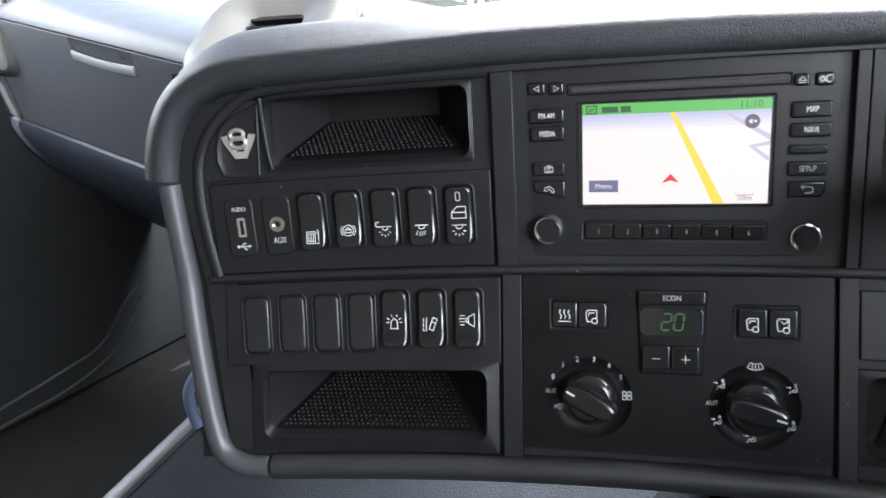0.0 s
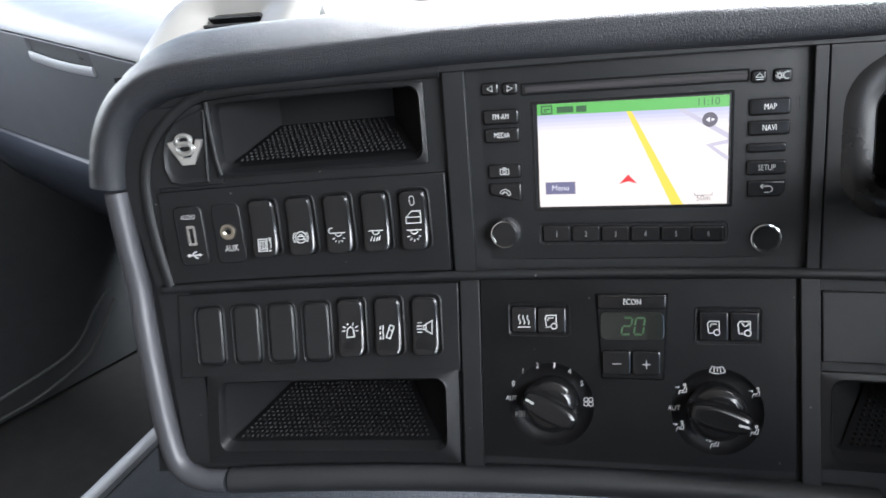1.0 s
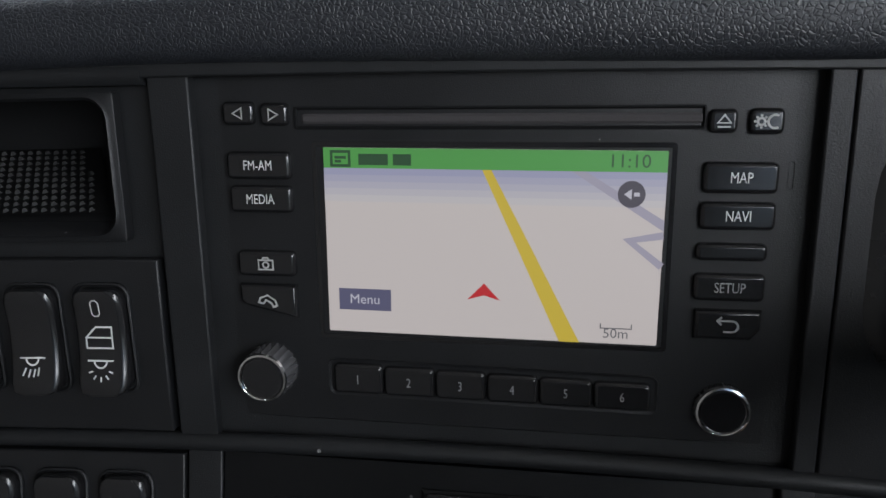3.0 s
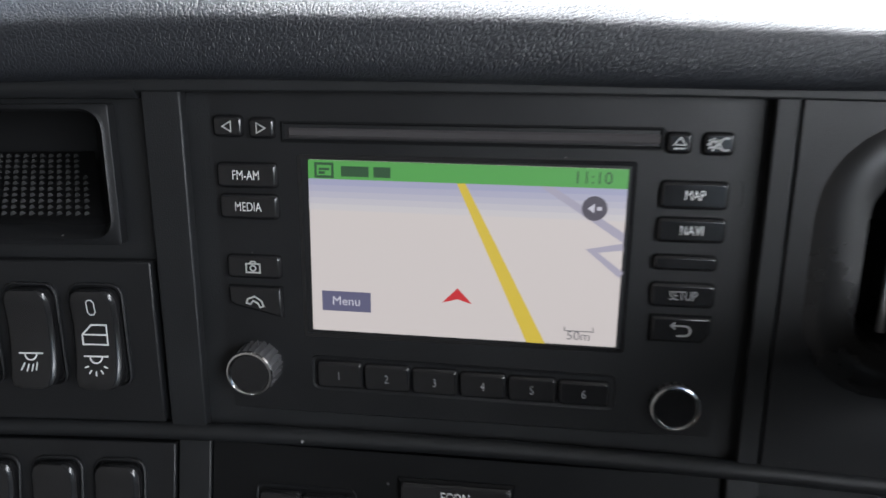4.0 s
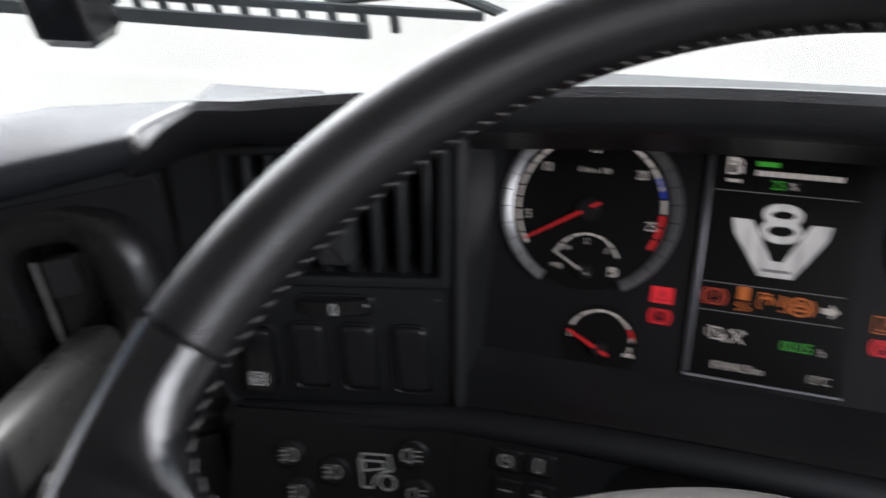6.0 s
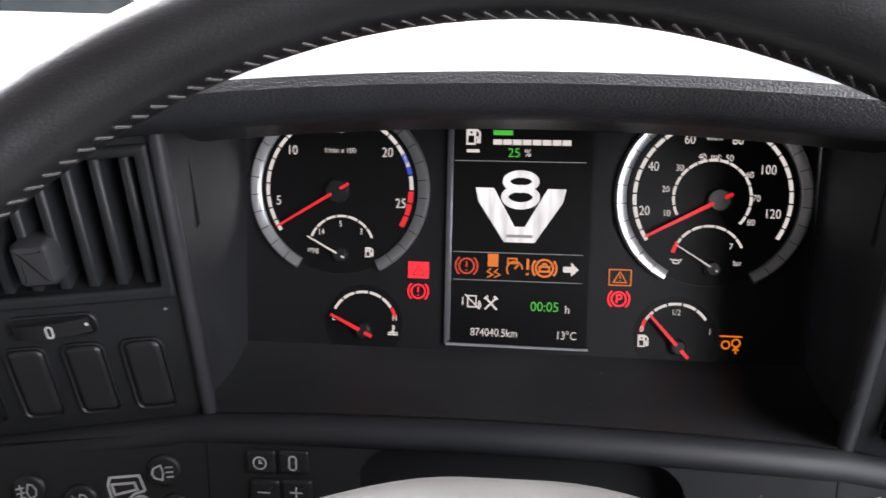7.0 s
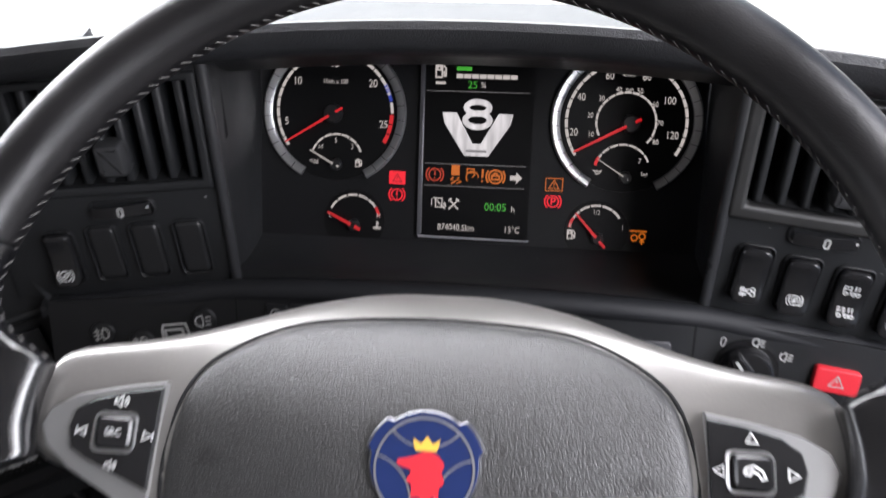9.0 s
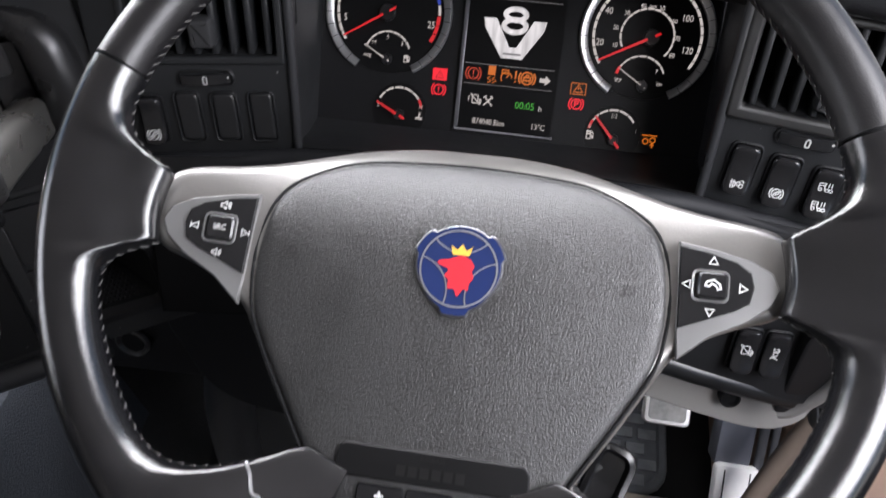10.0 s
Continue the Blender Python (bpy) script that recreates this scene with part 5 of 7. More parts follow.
    if text:
        write(text, size, WHITE_INK, key, at(0, 0, z + lift + 0.0004), stretch=0.8)
    return key


for u0, u1, z0, z1 in ((-0.0185, 0.0335, 0.9715, 0.9965), (0.1305, 0.1815, 0.9675, 0.9940)):
    part("key_well", slab(rounded(u1 - u0, (z1 - z0) * K2, 0.004, 4), [(0, 0.0014), (0.0006, 0.0030), (0.002, 0.0024), (0.0024, 0.0010)]), PANEL, climate, m=at(*kl((u0 + u1) / 2, (z0 + z1) / 2)))
pad_key(-0.0150, 0.0058, 0.9748, 0.9938, "heat", size=0.012)
pad_key(0.0066, 0.0303, 0.9746, 0.9934, "cab", size=0.0125)
pad_key(0.1340, 0.1560, 0.9706, 0.9912, "cab", size=0.012)
pad_key(0.1568, 0.1785, 0.9708, 0.9908, "recirc", size=0.0125)
part("centre_block", slab([(0.0285, 0.036), (-0.0285, 0.036), (-0.0245, -0.034), (0.0245, -0.034)], [(0, 0.0012), (0, 0.0030), (0.0012, 0.0042)]), DIAL_PLASTIC, climate, m=at(*kl(0.0825, 0.9718)))
pad_key(0.0560, 0.1095, 0.9925, 1.0025, text="ECON", size=0.0065, z=0.004, lift=0.003)
pad_key(0.0590, 0.0815, 0.9460, 0.9632, "minus", size=0.0085, z=0.004, lift=0.0045)
pad_key(0.0823, 0.1045, 0.9460, 0.9632, "plus", size=0.0085, z=0.004, lift=0.0045)
lcd = part("lcd_window", slab(rounded(0.0505, 0.0205 * K2, 0.005, 5), [(0, 0.0035), (0.0004, 0.0050), (0.0015, 0.0052)]), mat("lcd_glass", (0.018, 0.020, 0.018), 0.10, coat=0.4), climate, "dark glossy readout window", at(*kl(0.0826, 0.9803)))
SEG = emitter("segment_green", (0.09, 0.34, 0.10), 0.10)
SEGS = {"2": "abged", "0": "abcdef"}
for k, ch in enumerate("20"):
    w, h = 0.0070, 0.0135
    ends = {"a": ((0, h), (w, h)), "b": ((w, h), (w, h / 2)), "c": ((w, h / 2), (w, 0)), "d": ((0, 0), (w, 0)), "e": ((0, h / 2), (0, 0)), "f": ((0, h), (0, h / 2)), "g": ((0, h / 2), (w, h / 2))}
    lines = []
    for sgm in SEGS[ch]:
        (xa, ya), (xb, yb) = ends[sgm]
        lines.append([(xa + (xb - xa) * 0.1 + 0.14 * ya, ya + (yb - ya) * 0.1), (xb + (xa - xb) * 0.1 + 0.14 * yb, yb + (ya - yb) * 0.1)])
    part("digit", strokes([[(x - 0.0085 + 0.0098 * k, y - h / 2) for x, y in l] for l in lines], 0.0014, 0.0054), SEG, lcd, smooth=False)


def dial(u, z, turn, marks):
    """A rotary control: raised cone ring, grip knob with a bar, printed marks round it."""
    x, y = kl(u, z)
    bm = bmesh.new()
    ring = span(0, 2 * math.pi, 48)[:-1]
    loops = [[bm.verts.new((WELL * math.cos(a) / max(abs(math.cos(a)), abs(math.sin(a))), WELL * math.sin(a) / max(abs(math.cos(a)), abs(math.sin(a))), 0.0018)) for a in ring]]
    loops += [[bm.verts.new((r * math.cos(a), r * math.sin(a), h)) for a in ring] for r, h in ((0.0350, 0.0018), (0.0347, 0.0010), (0.0290, -0.0028), (0.0240, -0.0050), (0.0200, -0.0052))]
    for p, q in zip(loops[1:], loops[2:]):
        for i in range(48):
            bm.faces.new((p[i], p[(i + 1) % 48], q[(i + 1) % 48], q[i]))
    bm.faces.new(loops[-1])
    plate = bmesh.new()
    edge = [[plate.verts.new(v.co) for v in p] for p in loops[:2]]
    for i in range(48):
        plate.faces.new((edge[0][i], edge[0][(i + 1) % 48], edge[1][(i + 1) % 48], edge[1][i]))
    bmesh.ops.delete(bm, geom=loops[0], context="VERTS")
    part("well_plate", plate, DIAL_PLASTIC, climate, "", at(x, y), smooth=False)
    base = part("dial_well", bm, mat("dial_black", (0.0080, 0.0080, 0.0086), 0.34, grain=0.3, grain_scale=1600, vary=0.15, spec=0.4), climate, "dished black well round the knob", at(x, y))
    kn = part("knob", slab(circle(0.0232, 36), [(0, -0.005), (0.0008, 0.008), (0.0030, 0.0125), (0.0075, 0.0150)]), GLOSSY, climate, "", at(x, y))
    grip = mirror([(0, 0.0245), (0.0065, 0.0230), (0.0100, 0.014), (0.0112, 0.0), (0.0100, -0.014), (0.0065, -0.0230), (0.0, -0.0245)])
    part("grip", slab(smooth_outline(grip, 3), [(0, 0.008), (0.0012, 0.0215), (0.0030, 0.0252), (0.0052, 0.0262)]), GLOSSY, kn, "", at(0, 0, 0, turn))
    part("pointer", box(0.0016, 0.0075, 0.0006, at(0, 0.0170, 0.0262)), WHITE_INK, kn, "white pointer line", at(0, 0, 0, turn))
    for um, zm, kind, text, size in marks:
        mx, my = kl(um, zm)
        h = 0.0022 - 0.72 * max(0, 0.0335 - math.hypot(mx - x, my - y)) + 0.0016
        if text:
            write(text, size, WHITE_INK, base, at(mx - x, my - y, h), stretch=0.85)
        else:
            symbol(kind, size, WHITE_INK, base, at(mx - x, my - y, h), w=0.065)


dial(0.0165, 0.9215, 62, [(0.0056, 0.9502, "", "2", 0.0066), (-0.0065, 0.9456, "", "1", 0.0066), (-0.0148, 0.9363, "", "0", 0.0066), (0.0194, 0.9505, "", "3", 0.0066), (0.0321, 0.9462, "", "4", 0.0066), (0.0419, 0.9376, "", "5", 0.0066), (0.0469, 0.9242, "fan", "", 0.009), (-0.0168, 0.9255, "", "AUT", 0.0056), (-0.0130, 0.9130, "", "P", 0.0056), (-0.0088, 0.9130, "fan", "", 0.006)])
dial(0.1472, 0.9205, -105, [(0.1475, 0.9485, "screen_air", "", 0.012), (0.1199, 0.9358, "seat_air", "", 0.0095), (0.1748, 0.9347, "seat_air", "", 0.0085), (0.1143, 0.9224, "", "AUT", 0.0056), (0.1737, 0.9078, "seat_air", "", 0.009), (0.1178, 0.9094, "seat_air", "", 0.009), (0.1442, 0.8976, "seat_air", "", 0.010)])

# ---------------------------------------------------------------- instrument cluster
EC = 0.42
cluster = thing("instrument_cluster", "black instrument cluster with two round dials and a centre display", "instrument cluster", clu_m())
part("face", slab(rounded(0.41, 0.215, 0.01), [(0, -0.02), (0, -0.0022), (0.001, -0.0012)]), mat("cluster_face", (0.0075, 0.0075, 0.0083), 0.45, vary=0.1, spec=0.22), cluster, m=at(0, 0.030))
C_WHITE, C_RED, C_GREEN, C_ORANGE, C_BLUE = emitter("gauge_white", (0.78, 0.74, 0.70), EC), emitter("gauge_red", (0.75, 0.015, 0.02), EC * 1.1), emitter("gauge_green", (0.06, 0.55, 0.05), EC), emitter("gauge_orange", (0.80, 0.20, 0.015), EC), emitter("gauge_blue", (0.03, 0.07, 0.55), EC)
LAMP_RED = emitter("lamp_red", (0.85, 0.015, 0.03), EC * 1.6)
DISPLAY_GREY = emitter("display_grey", (0.55, 0.55, 0.55), EC * 0.5)


def pol(cx, cy, r, a):
    return cx + r * math.cos(radians(a)), cy + r * math.sin(radians(a))


def arc_bits(parent, cx, cy, r, a0, a1, n, w, material, gap=0.12, name="scale_mark"):
    """Scale of short curved bars along an arc, one mesh a colour."""
    st = (a1 - a0) / n
    lines = [arc(cx, cy, r, a0 + st * (i + gap / 2), a0 + st * (i + 1 - gap / 2), 4) for i in range(n)]
    for line in lines:
        part(name, strokes([line], w, 0.0), material, parent, smooth=False)


def needle(parent, cx, cy, tx, ty, w, material, tail=0.28, hub=0.006):
    d = Vector((tx - cx, ty - cy))
    n = Vector((-d.y, d.x)).normalized() * w / 2
    c = Vector((cx, cy))
    t = Vector((tx, ty))
    bm = bmesh.new()
    for a, b, ka, kb in ((c + d * 0.12, t, 1.0, 0.6), (c - d * tail, c - d * 0.02, 0.9, 0.9)):
        pts = [a + n * ka, a - n * ka, b - n * kb, b + n * kb]
        slab([(p.x, p.y) for p in pts], [(0, 0.0052), (0, 0.0062)], bm=bm)
    nd = part("needle", bm, material, parent, "red pointer" if material is C_RED else "white pointer", smooth=False)
    part("needle_hub", slab(circle(hub, 20, cx + d.x * 0.04, cy + d.y * 0.04), [(0, 0.0), (0.0002, 0.004), (0.0012, 0.0050)]), mat("needle_hub", (0.012, 0.012, 0.013), 0.3), parent)
    return nd


def big_dial(cx, cy):
    d = part("dial", slab(circle(0.0605, 56), [(0, -0.0012), (0.0002, -0.0004)]), mat("dial_face", (0.003, 0.003, 0.0033), 0.45, spec=0.2), cluster, "black dial face", at(cx, cy))
    ring = [Vector((0.0608 * math.cos(radians(a)), 0.0608 * math.sin(radians(a)), 0.0)) for a in span(242, -62, 76)]
    part("dial_ring", sweep(ring, [(-0.0040, -0.001), (-0.0036, 0.0030), (-0.0024, 0.0042), (-0.0005, 0.0040), (0.0040, 0.0018), (0.0044, -0.001)], ups=[(0, 0, 1)] * len(ring)), SILVER, d, "satin silver dial ring")
    ticks = [[pol(0, 0, 0.0568, a), pol(0, 0, 0.0640, a)] for a in span(232, -52, 24)]
    part("ring_ticks", strokes(ticks, 0.0005, 0.0044), DEEP, d, smooth=False)
    return d


tach = big_dial(-0.128, 0.0465)
arc_bits(tach, 0, 0, 0.0520, 216, 18, 20, 0.0026, C_WHITE)
arc_bits(tach, 0, 0, 0.0520, 30, 12, 2, 0.0030, C_BLUE)
arc_bits(tach, 0, 0, 0.0520, 12, 0, 1, 0.0026, C_WHITE)
arc_bits(tach, 0, 0, 0.0515, 0, -30, 3, 0.0036, C_RED)
for txt, x, y in (("5", -0.0440, -0.0092), ("10", -0.0340, 0.0266), ("15", 0.0, 0.0425), ("20", 0.0345, 0.0261), ("25", 0.0444, -0.0093)):
    write(txt, 0.0095, C_WHITE, tach, at(x, y, 0.0002), stretch=0.85)
write("1/min x 100", 0.0056, C_WHITE, tach, at(0.0005, 0.0271, 0.0002), stretch=0.85)
needle(tach, 0.0010, 0.0, -0.0437, -0.0271, 0.0022, C_RED, 0.16, 0.0085)
arc_bits(tach, 0.002, -0.0425, 0.0235, 160, 20, 7, 0.0017, C_WHITE)
for txt, x, y, sz in (("14", -0.0129, -0.0308, 0.006), ("5", 0.0012, -0.0247, 0.006), ("3", 0.0162, -0.0299, 0.006), ("mpg", -0.0188, -0.0435, 0.0056)):
    write(txt, sz, C_WHITE, tach, at(x, y, 0.0002), stretch=0.85)
symbol("pump", 0.007, C_WHITE, tach, at(0.0220, -0.0443, 0.0002), w=0.12)
needle(tach, 0.0025, -0.0467, -0.0215, -0.0335, 0.0012, C_WHITE, 0.1, 0.0055)

speedo = big_dial(0.128, 0.0465)
arc_bits(speedo, 0, 0, 0.0510, 216, -32, 26, 0.0026, C_WHITE)
for txt, x, y in (("20", -0.0441, -0.0099), ("40", -0.0394, 0.0201), ("60", -0.0165, 0.0385), ("80", 0.0145, 0.0385), ("100", 0.0349, 0.0192), ("120", 0.0395, -0.0100)):
    write(txt, 0.0090, C_WHITE, speedo, at(x, y, 0.0002), stretch=0.82)
write("km/h", 0.0056, C_WHITE, speedo, at(-0.0005, 0.0400, 0.0002), stretch=0.9)
arc_bits(speedo, 0, 0, 0.0253, 209, -43, 16, 0.0018, C_WHITE)
for txt, x, y in (("10", -0.0294, -0.0112), ("20", -0.0308, 0.0051), ("30", -0.0221, 0.0195), ("40", -0.0080, 0.0272), ("50", 0.0098, 0.0266), ("60", 0.0234, 0.0158), ("70", 0.0286, 0.0002), ("80", 0.0260, -0.0160)):
    write(txt, 0.0062, C_WHITE, speedo, at(x, y, 0.0002), stretch=0.85)
write("mph", 0.0048, C_WHITE, speedo, at(0.0009, 0.0277, 0.0002), stretch=0.8)
needle(speedo, 0.0060, 0.0, -0.0438, -0.0268, 0.0026, C_RED, 0.12, 0.0080)
arc_bits(speedo, -0.0005, -0.0425, 0.0235, 160, 22, 7, 0.0017, C_WHITE)
part("low_mark", strokes([arc(-0.0005, -0.0425, 0.0238, 168, 150, 4)], 0.0026, 0.0001), C_RED, speedo, smooth=False)
write("7", 0.006, C_WHITE, speedo, at(0.0140, -0.0326, 0.0002))
write("bar", 0.0052, C_WHITE, speedo, at(0.0189, -0.0437, 0.0002), stretch=0.85)
symbol("oil", 0.008, C_WHITE, speedo, at(-0.0215, -0.0434, 0.0002), w=0.1)
needle(speedo, 0.0035, -0.0480, -0.0225, -0.0320, 0.0010, C_WHITE, 0.05, 0.0055)


def small_dial(cx, cy, marks, syms, tip, pivot, red_end):
    d = part("small_gauge", slab(circle(0.0285, 36), [(0, -0.0016), (0.0002, -0.0008)]), MATS["dial_face"], cluster, "small black gauge face", at(cx, cy))
    arc_bits(d, 0, 0, 0.0235, 155, 32, 5, 0.0019, C_WHITE)
    part("end_mark", strokes([arc(0, 0, 0.0237, *red_end, 4)], 0.0024, 0.0001), C_RED, d, smooth=False)
    for txt, x, y, sz in marks:
        write(txt, sz, C_WHITE, d, at(x - cx, y - cy, 0.0002), stretch=0.85)
    for kind, x, y, sz in syms:
        symbol(kind, sz, C_WHITE, d, at(x - cx, y - cy, 0.0002), w=0.12)
    needle(d, pivot[0] - cx, pivot[1] - cy, tip[0] - cx, tip[1] - cy, 0.0026, C_RED, 0.25, 0.0055)


small_dial(-0.1095, -0.0500, (("L", -0.1315, -0.0462, 0.006), ("H", -0.0868, -0.0448, 0.006)), (("thermo", -0.0881, -0.0535, 0.008),), (-0.1325, -0.0425), (-0.1085, -0.0545), (32, 12))
small_dial(0.1090, -0.0500, (("0", 0.0862, -0.0450, 0.006), ("1/2", 0.1085, -0.0325, 0.0058), ("1", 0.1318, -0.0452, 0.006)), (("pump", 0.0872, -0.0532, 0.0085),), (0.0900, -0.0336), (0.1115, -0.0570), (172, 150))

# tell-tales beside the display
haz = part("telltale", flat([(-0.0776 + 0.0148 * a, -0.0152 + 0.0118 * b) for a, b in ((0, 0), (1, 0), (1, 1), (0, 1))], 0.0002), LAMP_RED, cluster, "lit red warning lamp", smooth=False)
symbol("warn", 0.0088, mat("lamp_print", (0.10, 0.01, 0.01), 0.5), haz, at(-0.0702, -0.0097, 0.0004), w=0.08)
symbol("brake", 0.0145, LAMP_RED, cluster, at(-0.0702, -0.0246, 0.0002), w=0.085, name="telltale")
wf = part("telltale", strokes([rect_l(0.0625, -0.0150, 0.0772, -0.0042)], 0.0008, 0.0002), C_ORANGE, cluster, "lit orange warning lamp", smooth=False)
symbol("warn", 0.0098, C_ORANGE, wf, at(0.0698, -0.0096, 0.0003), w=0.09)
symbol("park", 0.0145, LAMP_RED, cluster, at(0.0696, -0.0246, 0.0002), w=0.085, name="telltale")
symbol("trailer", 0.0150, C_ORANGE, cluster, at(0.1456, -0.0520, 0.0002), w=0.075, name="telltale")

# centre display
part("display", slab(rounded(0.0985, 0.166, 0.002), [(0, -0.0012), (0, 0.0012)]), mat("display_glass", (0.003, 0.003, 0.0034), 0.3, spec=0.25), cluster, "lit black centre display", at(-0.0008, 0.0215), smooth=False)
part("display_edge", slab([(-0.0512, -0.0612), (-0.0468, -0.0585), (-0.0468, 0.1020), (-0.0512, 0.1020)][::1], [(0, 0.0), (0.0003, 0.0030), (0.0012, 0.0034)]), mat("display_edge", (0.14, 0.14, 0.15), 0.3, 0.6), cluster, "grey metal display edge")
part("display_edge", slab([(-0.0500, -0.0622), (0.0500, -0.0622), (0.0500, -0.0606), (-0.0500, -0.0600)], [(0, 0.0), (0.0003, 0.0030)]), mat("display_edge_light", (0.42, 0.42, 0.44), 0.3, 0.6), cluster, "bright display edge")
for e in (0.0683, 0.0050, -0.0146):
    part("rule", strokes([[(-0.0455, e), (0.0440, e)]], 0.0005, 0.0016), DISPLAY_GREY, cluster, smooth=False)


Z0 = 0.0018
symbol("pump", 0.0115, C_WHITE, cluster, at(-0.0337, 0.0850, Z0), w=0.12, name="display_symbol")
part("display_bar", flat([(-0.0378 + 0.0088 * a, 0.0740 + 0.0022 * b) for a, b in ((0, 0), (1, 0), (1, 1), (0, 1))], Z0), C_WHITE, cluster, smooth=False)
part("level_bar", flat([(-0.0198, 0.0860), (-0.0065, 0.0860), (-0.0065, 0.0893), (-0.0198, 0.0893)], Z0), C_GREEN, cluster, smooth=False)
for k in range(8):
    bm = flat([(-0.0198 + 0.0067 * k, 0.0795), (-0.0198 + 0.0067 * k + 0.0060, 0.0795), (-0.0198 + 0.0067 * k + 0.0060, 0.0832), (-0.0198 + 0.0067 * k, 0.0832)], Z0)
    part("level_bar", bm, C_WHITE, cluster, smooth=False)
part("display_symbol", strokes([arc(-0.0154, 0.1000, 0.0058, 200, 340, 8), arc(-0.0154, 0.0975, 0.0026, 180, 360, 6), [(-0.0200, 0.0965), (-0.0215, 0.0940)], [(-0.0108, 0.0965), (-0.0093, 0.0940)]], 0.0016, Z0), C_GREEN, cluster, smooth=False)
for k in range(5):
    part("display_bar", flat([(0.0250 + 0.0036 * k + a, 0.0945 + b) for a, b in ((0, 0), (0.0012 if k < 4 else 0.0030, 0), (0.0012 if k < 4 else 0.0030, 0.0046), (0, 0.0046))], Z0), DISPLAY_GREY, cluster, smooth=False)
write("25", 0.0088, C_GREEN, cluster, at(-0.0053, 0.0739, Z0))
write("%", 0.0072, C_WHITE, cluster, at(0.0040, 0.0739, Z0))
EMB = emitter("emblem_light", (0.85, 0.85, 0.86), EC)
_nt = EMB.node_tree
_tc, _wv, _mr, _mu = _nt.nodes.new("ShaderNodeTexCoord"), _nt.nodes.new("ShaderNodeTexNoise"), _nt.nodes.new("ShaderNodeMapRange"), _nt.nodes.new("ShaderNodeMapping")
_mu.inputs["Scale"].default_value, _mu.inputs["Rotation"].default_value = (140, 26, 30), (0, 0, radians(35))
_wv.inputs["Scale"].default_value, _wv.inputs["Detail"].default_value = 1.0, 2
_mr.inputs["From Min"].default_value, _mr.inputs["From Max"].default_value, _mr.inputs["To Min"].default_value, _mr.inputs["To Max"].default_value = 0.3, 0.7, EC * 0.75, EC * 1.5
_nt.links.new(_tc.outputs["Object"], _mu.inputs["Vector"])
_nt.links.new(_mu.outputs[0], _wv.inputs["Vector"])
_nt.links.new(_wv.outputs["Fac"], _mr.inputs["Value"])
_nt.links.new(_mr.outputs[0], _nt.nodes["Principled BSDF"].inputs["Emission Strength"])
eb = [(-0.0310, 0.0500), (-0.0185, 0.0500), (-0.0035, 0.0235), (0.0035, 0.0235), (0.0185, 0.0500), (0.0310, 0.0500), (0.0290, 0.0405), (0.0105, 0.0125), (-0.0105, 0.0125), (-0.0290, 0.0405)]
part("emblem", slab(eb[::-1], [(0, 0.0014), (0.0003, Z0), (0.001, Z0 + 0.0002)]), EMB, cluster, "silver vee and figure-eight emblem", smooth=False)
part("emblem_loop", strokes([[(0.0100 * math.cos(a), 0.0547 + 0.0052 * math.sin(a)) for a in span(0, 2 * math.pi, 24)], [(0.0108 * math.cos(a), 0.0440 + 0.0060 * math.sin(a)) for a in span(0, 2 * math.pi, 24)]], 0.0050, Z0 + 0.0006), EMB, cluster, smooth=False)
part("emblem_bar", flat([(-0.009, 0.0160), (0.009, 0.0160), (0.009, 0.0180), (-0.009, 0.0180)], Z0 + 0.0004), emitter("emblem_dark", (0.28, 0.28, 0.29), EC), cluster, smooth=False)
symbol("brake", 0.0155, emitter("display_red", (0.62, 0.06, 0.02), EC), cluster, at(-0.0361, -0.0049, Z0), w=0.08, name="display_symbol")
part("display_symbol", flat([(-0.0213, -0.0048), (-0.0140, -0.0048), (-0.0140, 0.0042), (-0.0213, 0.0042)], Z0, strokes([[(-0.0215, -0.0125), (-0.0175, -0.0105), (-0.0215, -0.0085), (-0.0190, -0.0062)], [(-0.0165, -0.0125), (-0.0125, -0.0105), (-0.0165, -0.0085), (-0.0140, -0.0062)]], 0.0009, Z0)), C_ORANGE, cluster, smooth=False)
symbol("cruise", 0.0135, C_ORANGE, cluster, at(-0.0026, -0.0048, Z0), w=0.08, name="display_symbol")
part("display_symbol", strokes([[(0.0066, 0.0015), (0.0064, -0.0062)], [(0.0063, -0.0085), (0.0063, -0.0100)]], 0.0018, Z0), C_ORANGE, cluster, smooth=False)
symbol("brake_car", 0.0165, C_ORANGE, cluster, at(0.0180, -0.0048, Z0), w=0.09, name="display_symbol")
part("display_symbol", flat([(0.0308, -0.0072), (0.0362, -0.0072), (0.0362, -0.0102), (0.0415, -0.0052), (0.0362, -0.0002), (0.0362, -0.0032), (0.0308, -0.0032)], Z0), C_WHITE, cluster, smooth=False)
write("1", 0.0085, C_WHITE, cluster, at(-0.0382, -0.0302, Z0))
symbol("tag_off", 0.0105, C_WHITE, cluster, at(-0.0315, -0.0302, Z0), w=0.09, name="display_symbol")
symbol("tools", 0.0105, C_WHITE, cluster, at(-0.0184, -0.0306, Z0), w=0.13, name="display_symbol")
write("00:05", 0.0098, C_GREEN, cluster, at(0.0190, -0.0322, Z0), stretch=0.92)
write("h", 0.0078, C_WHITE, cluster, at(0.0347, -0.0335, Z0))
write("874040.5km", 0.0082, C_WHITE, cluster, at(-0.0158, -0.0520, Z0), stretch=0.82)
write("13\u00b0C", 0.0082, C_WHITE, cluster, at(0.0345, -0.0520, Z0), stretch=0.85)

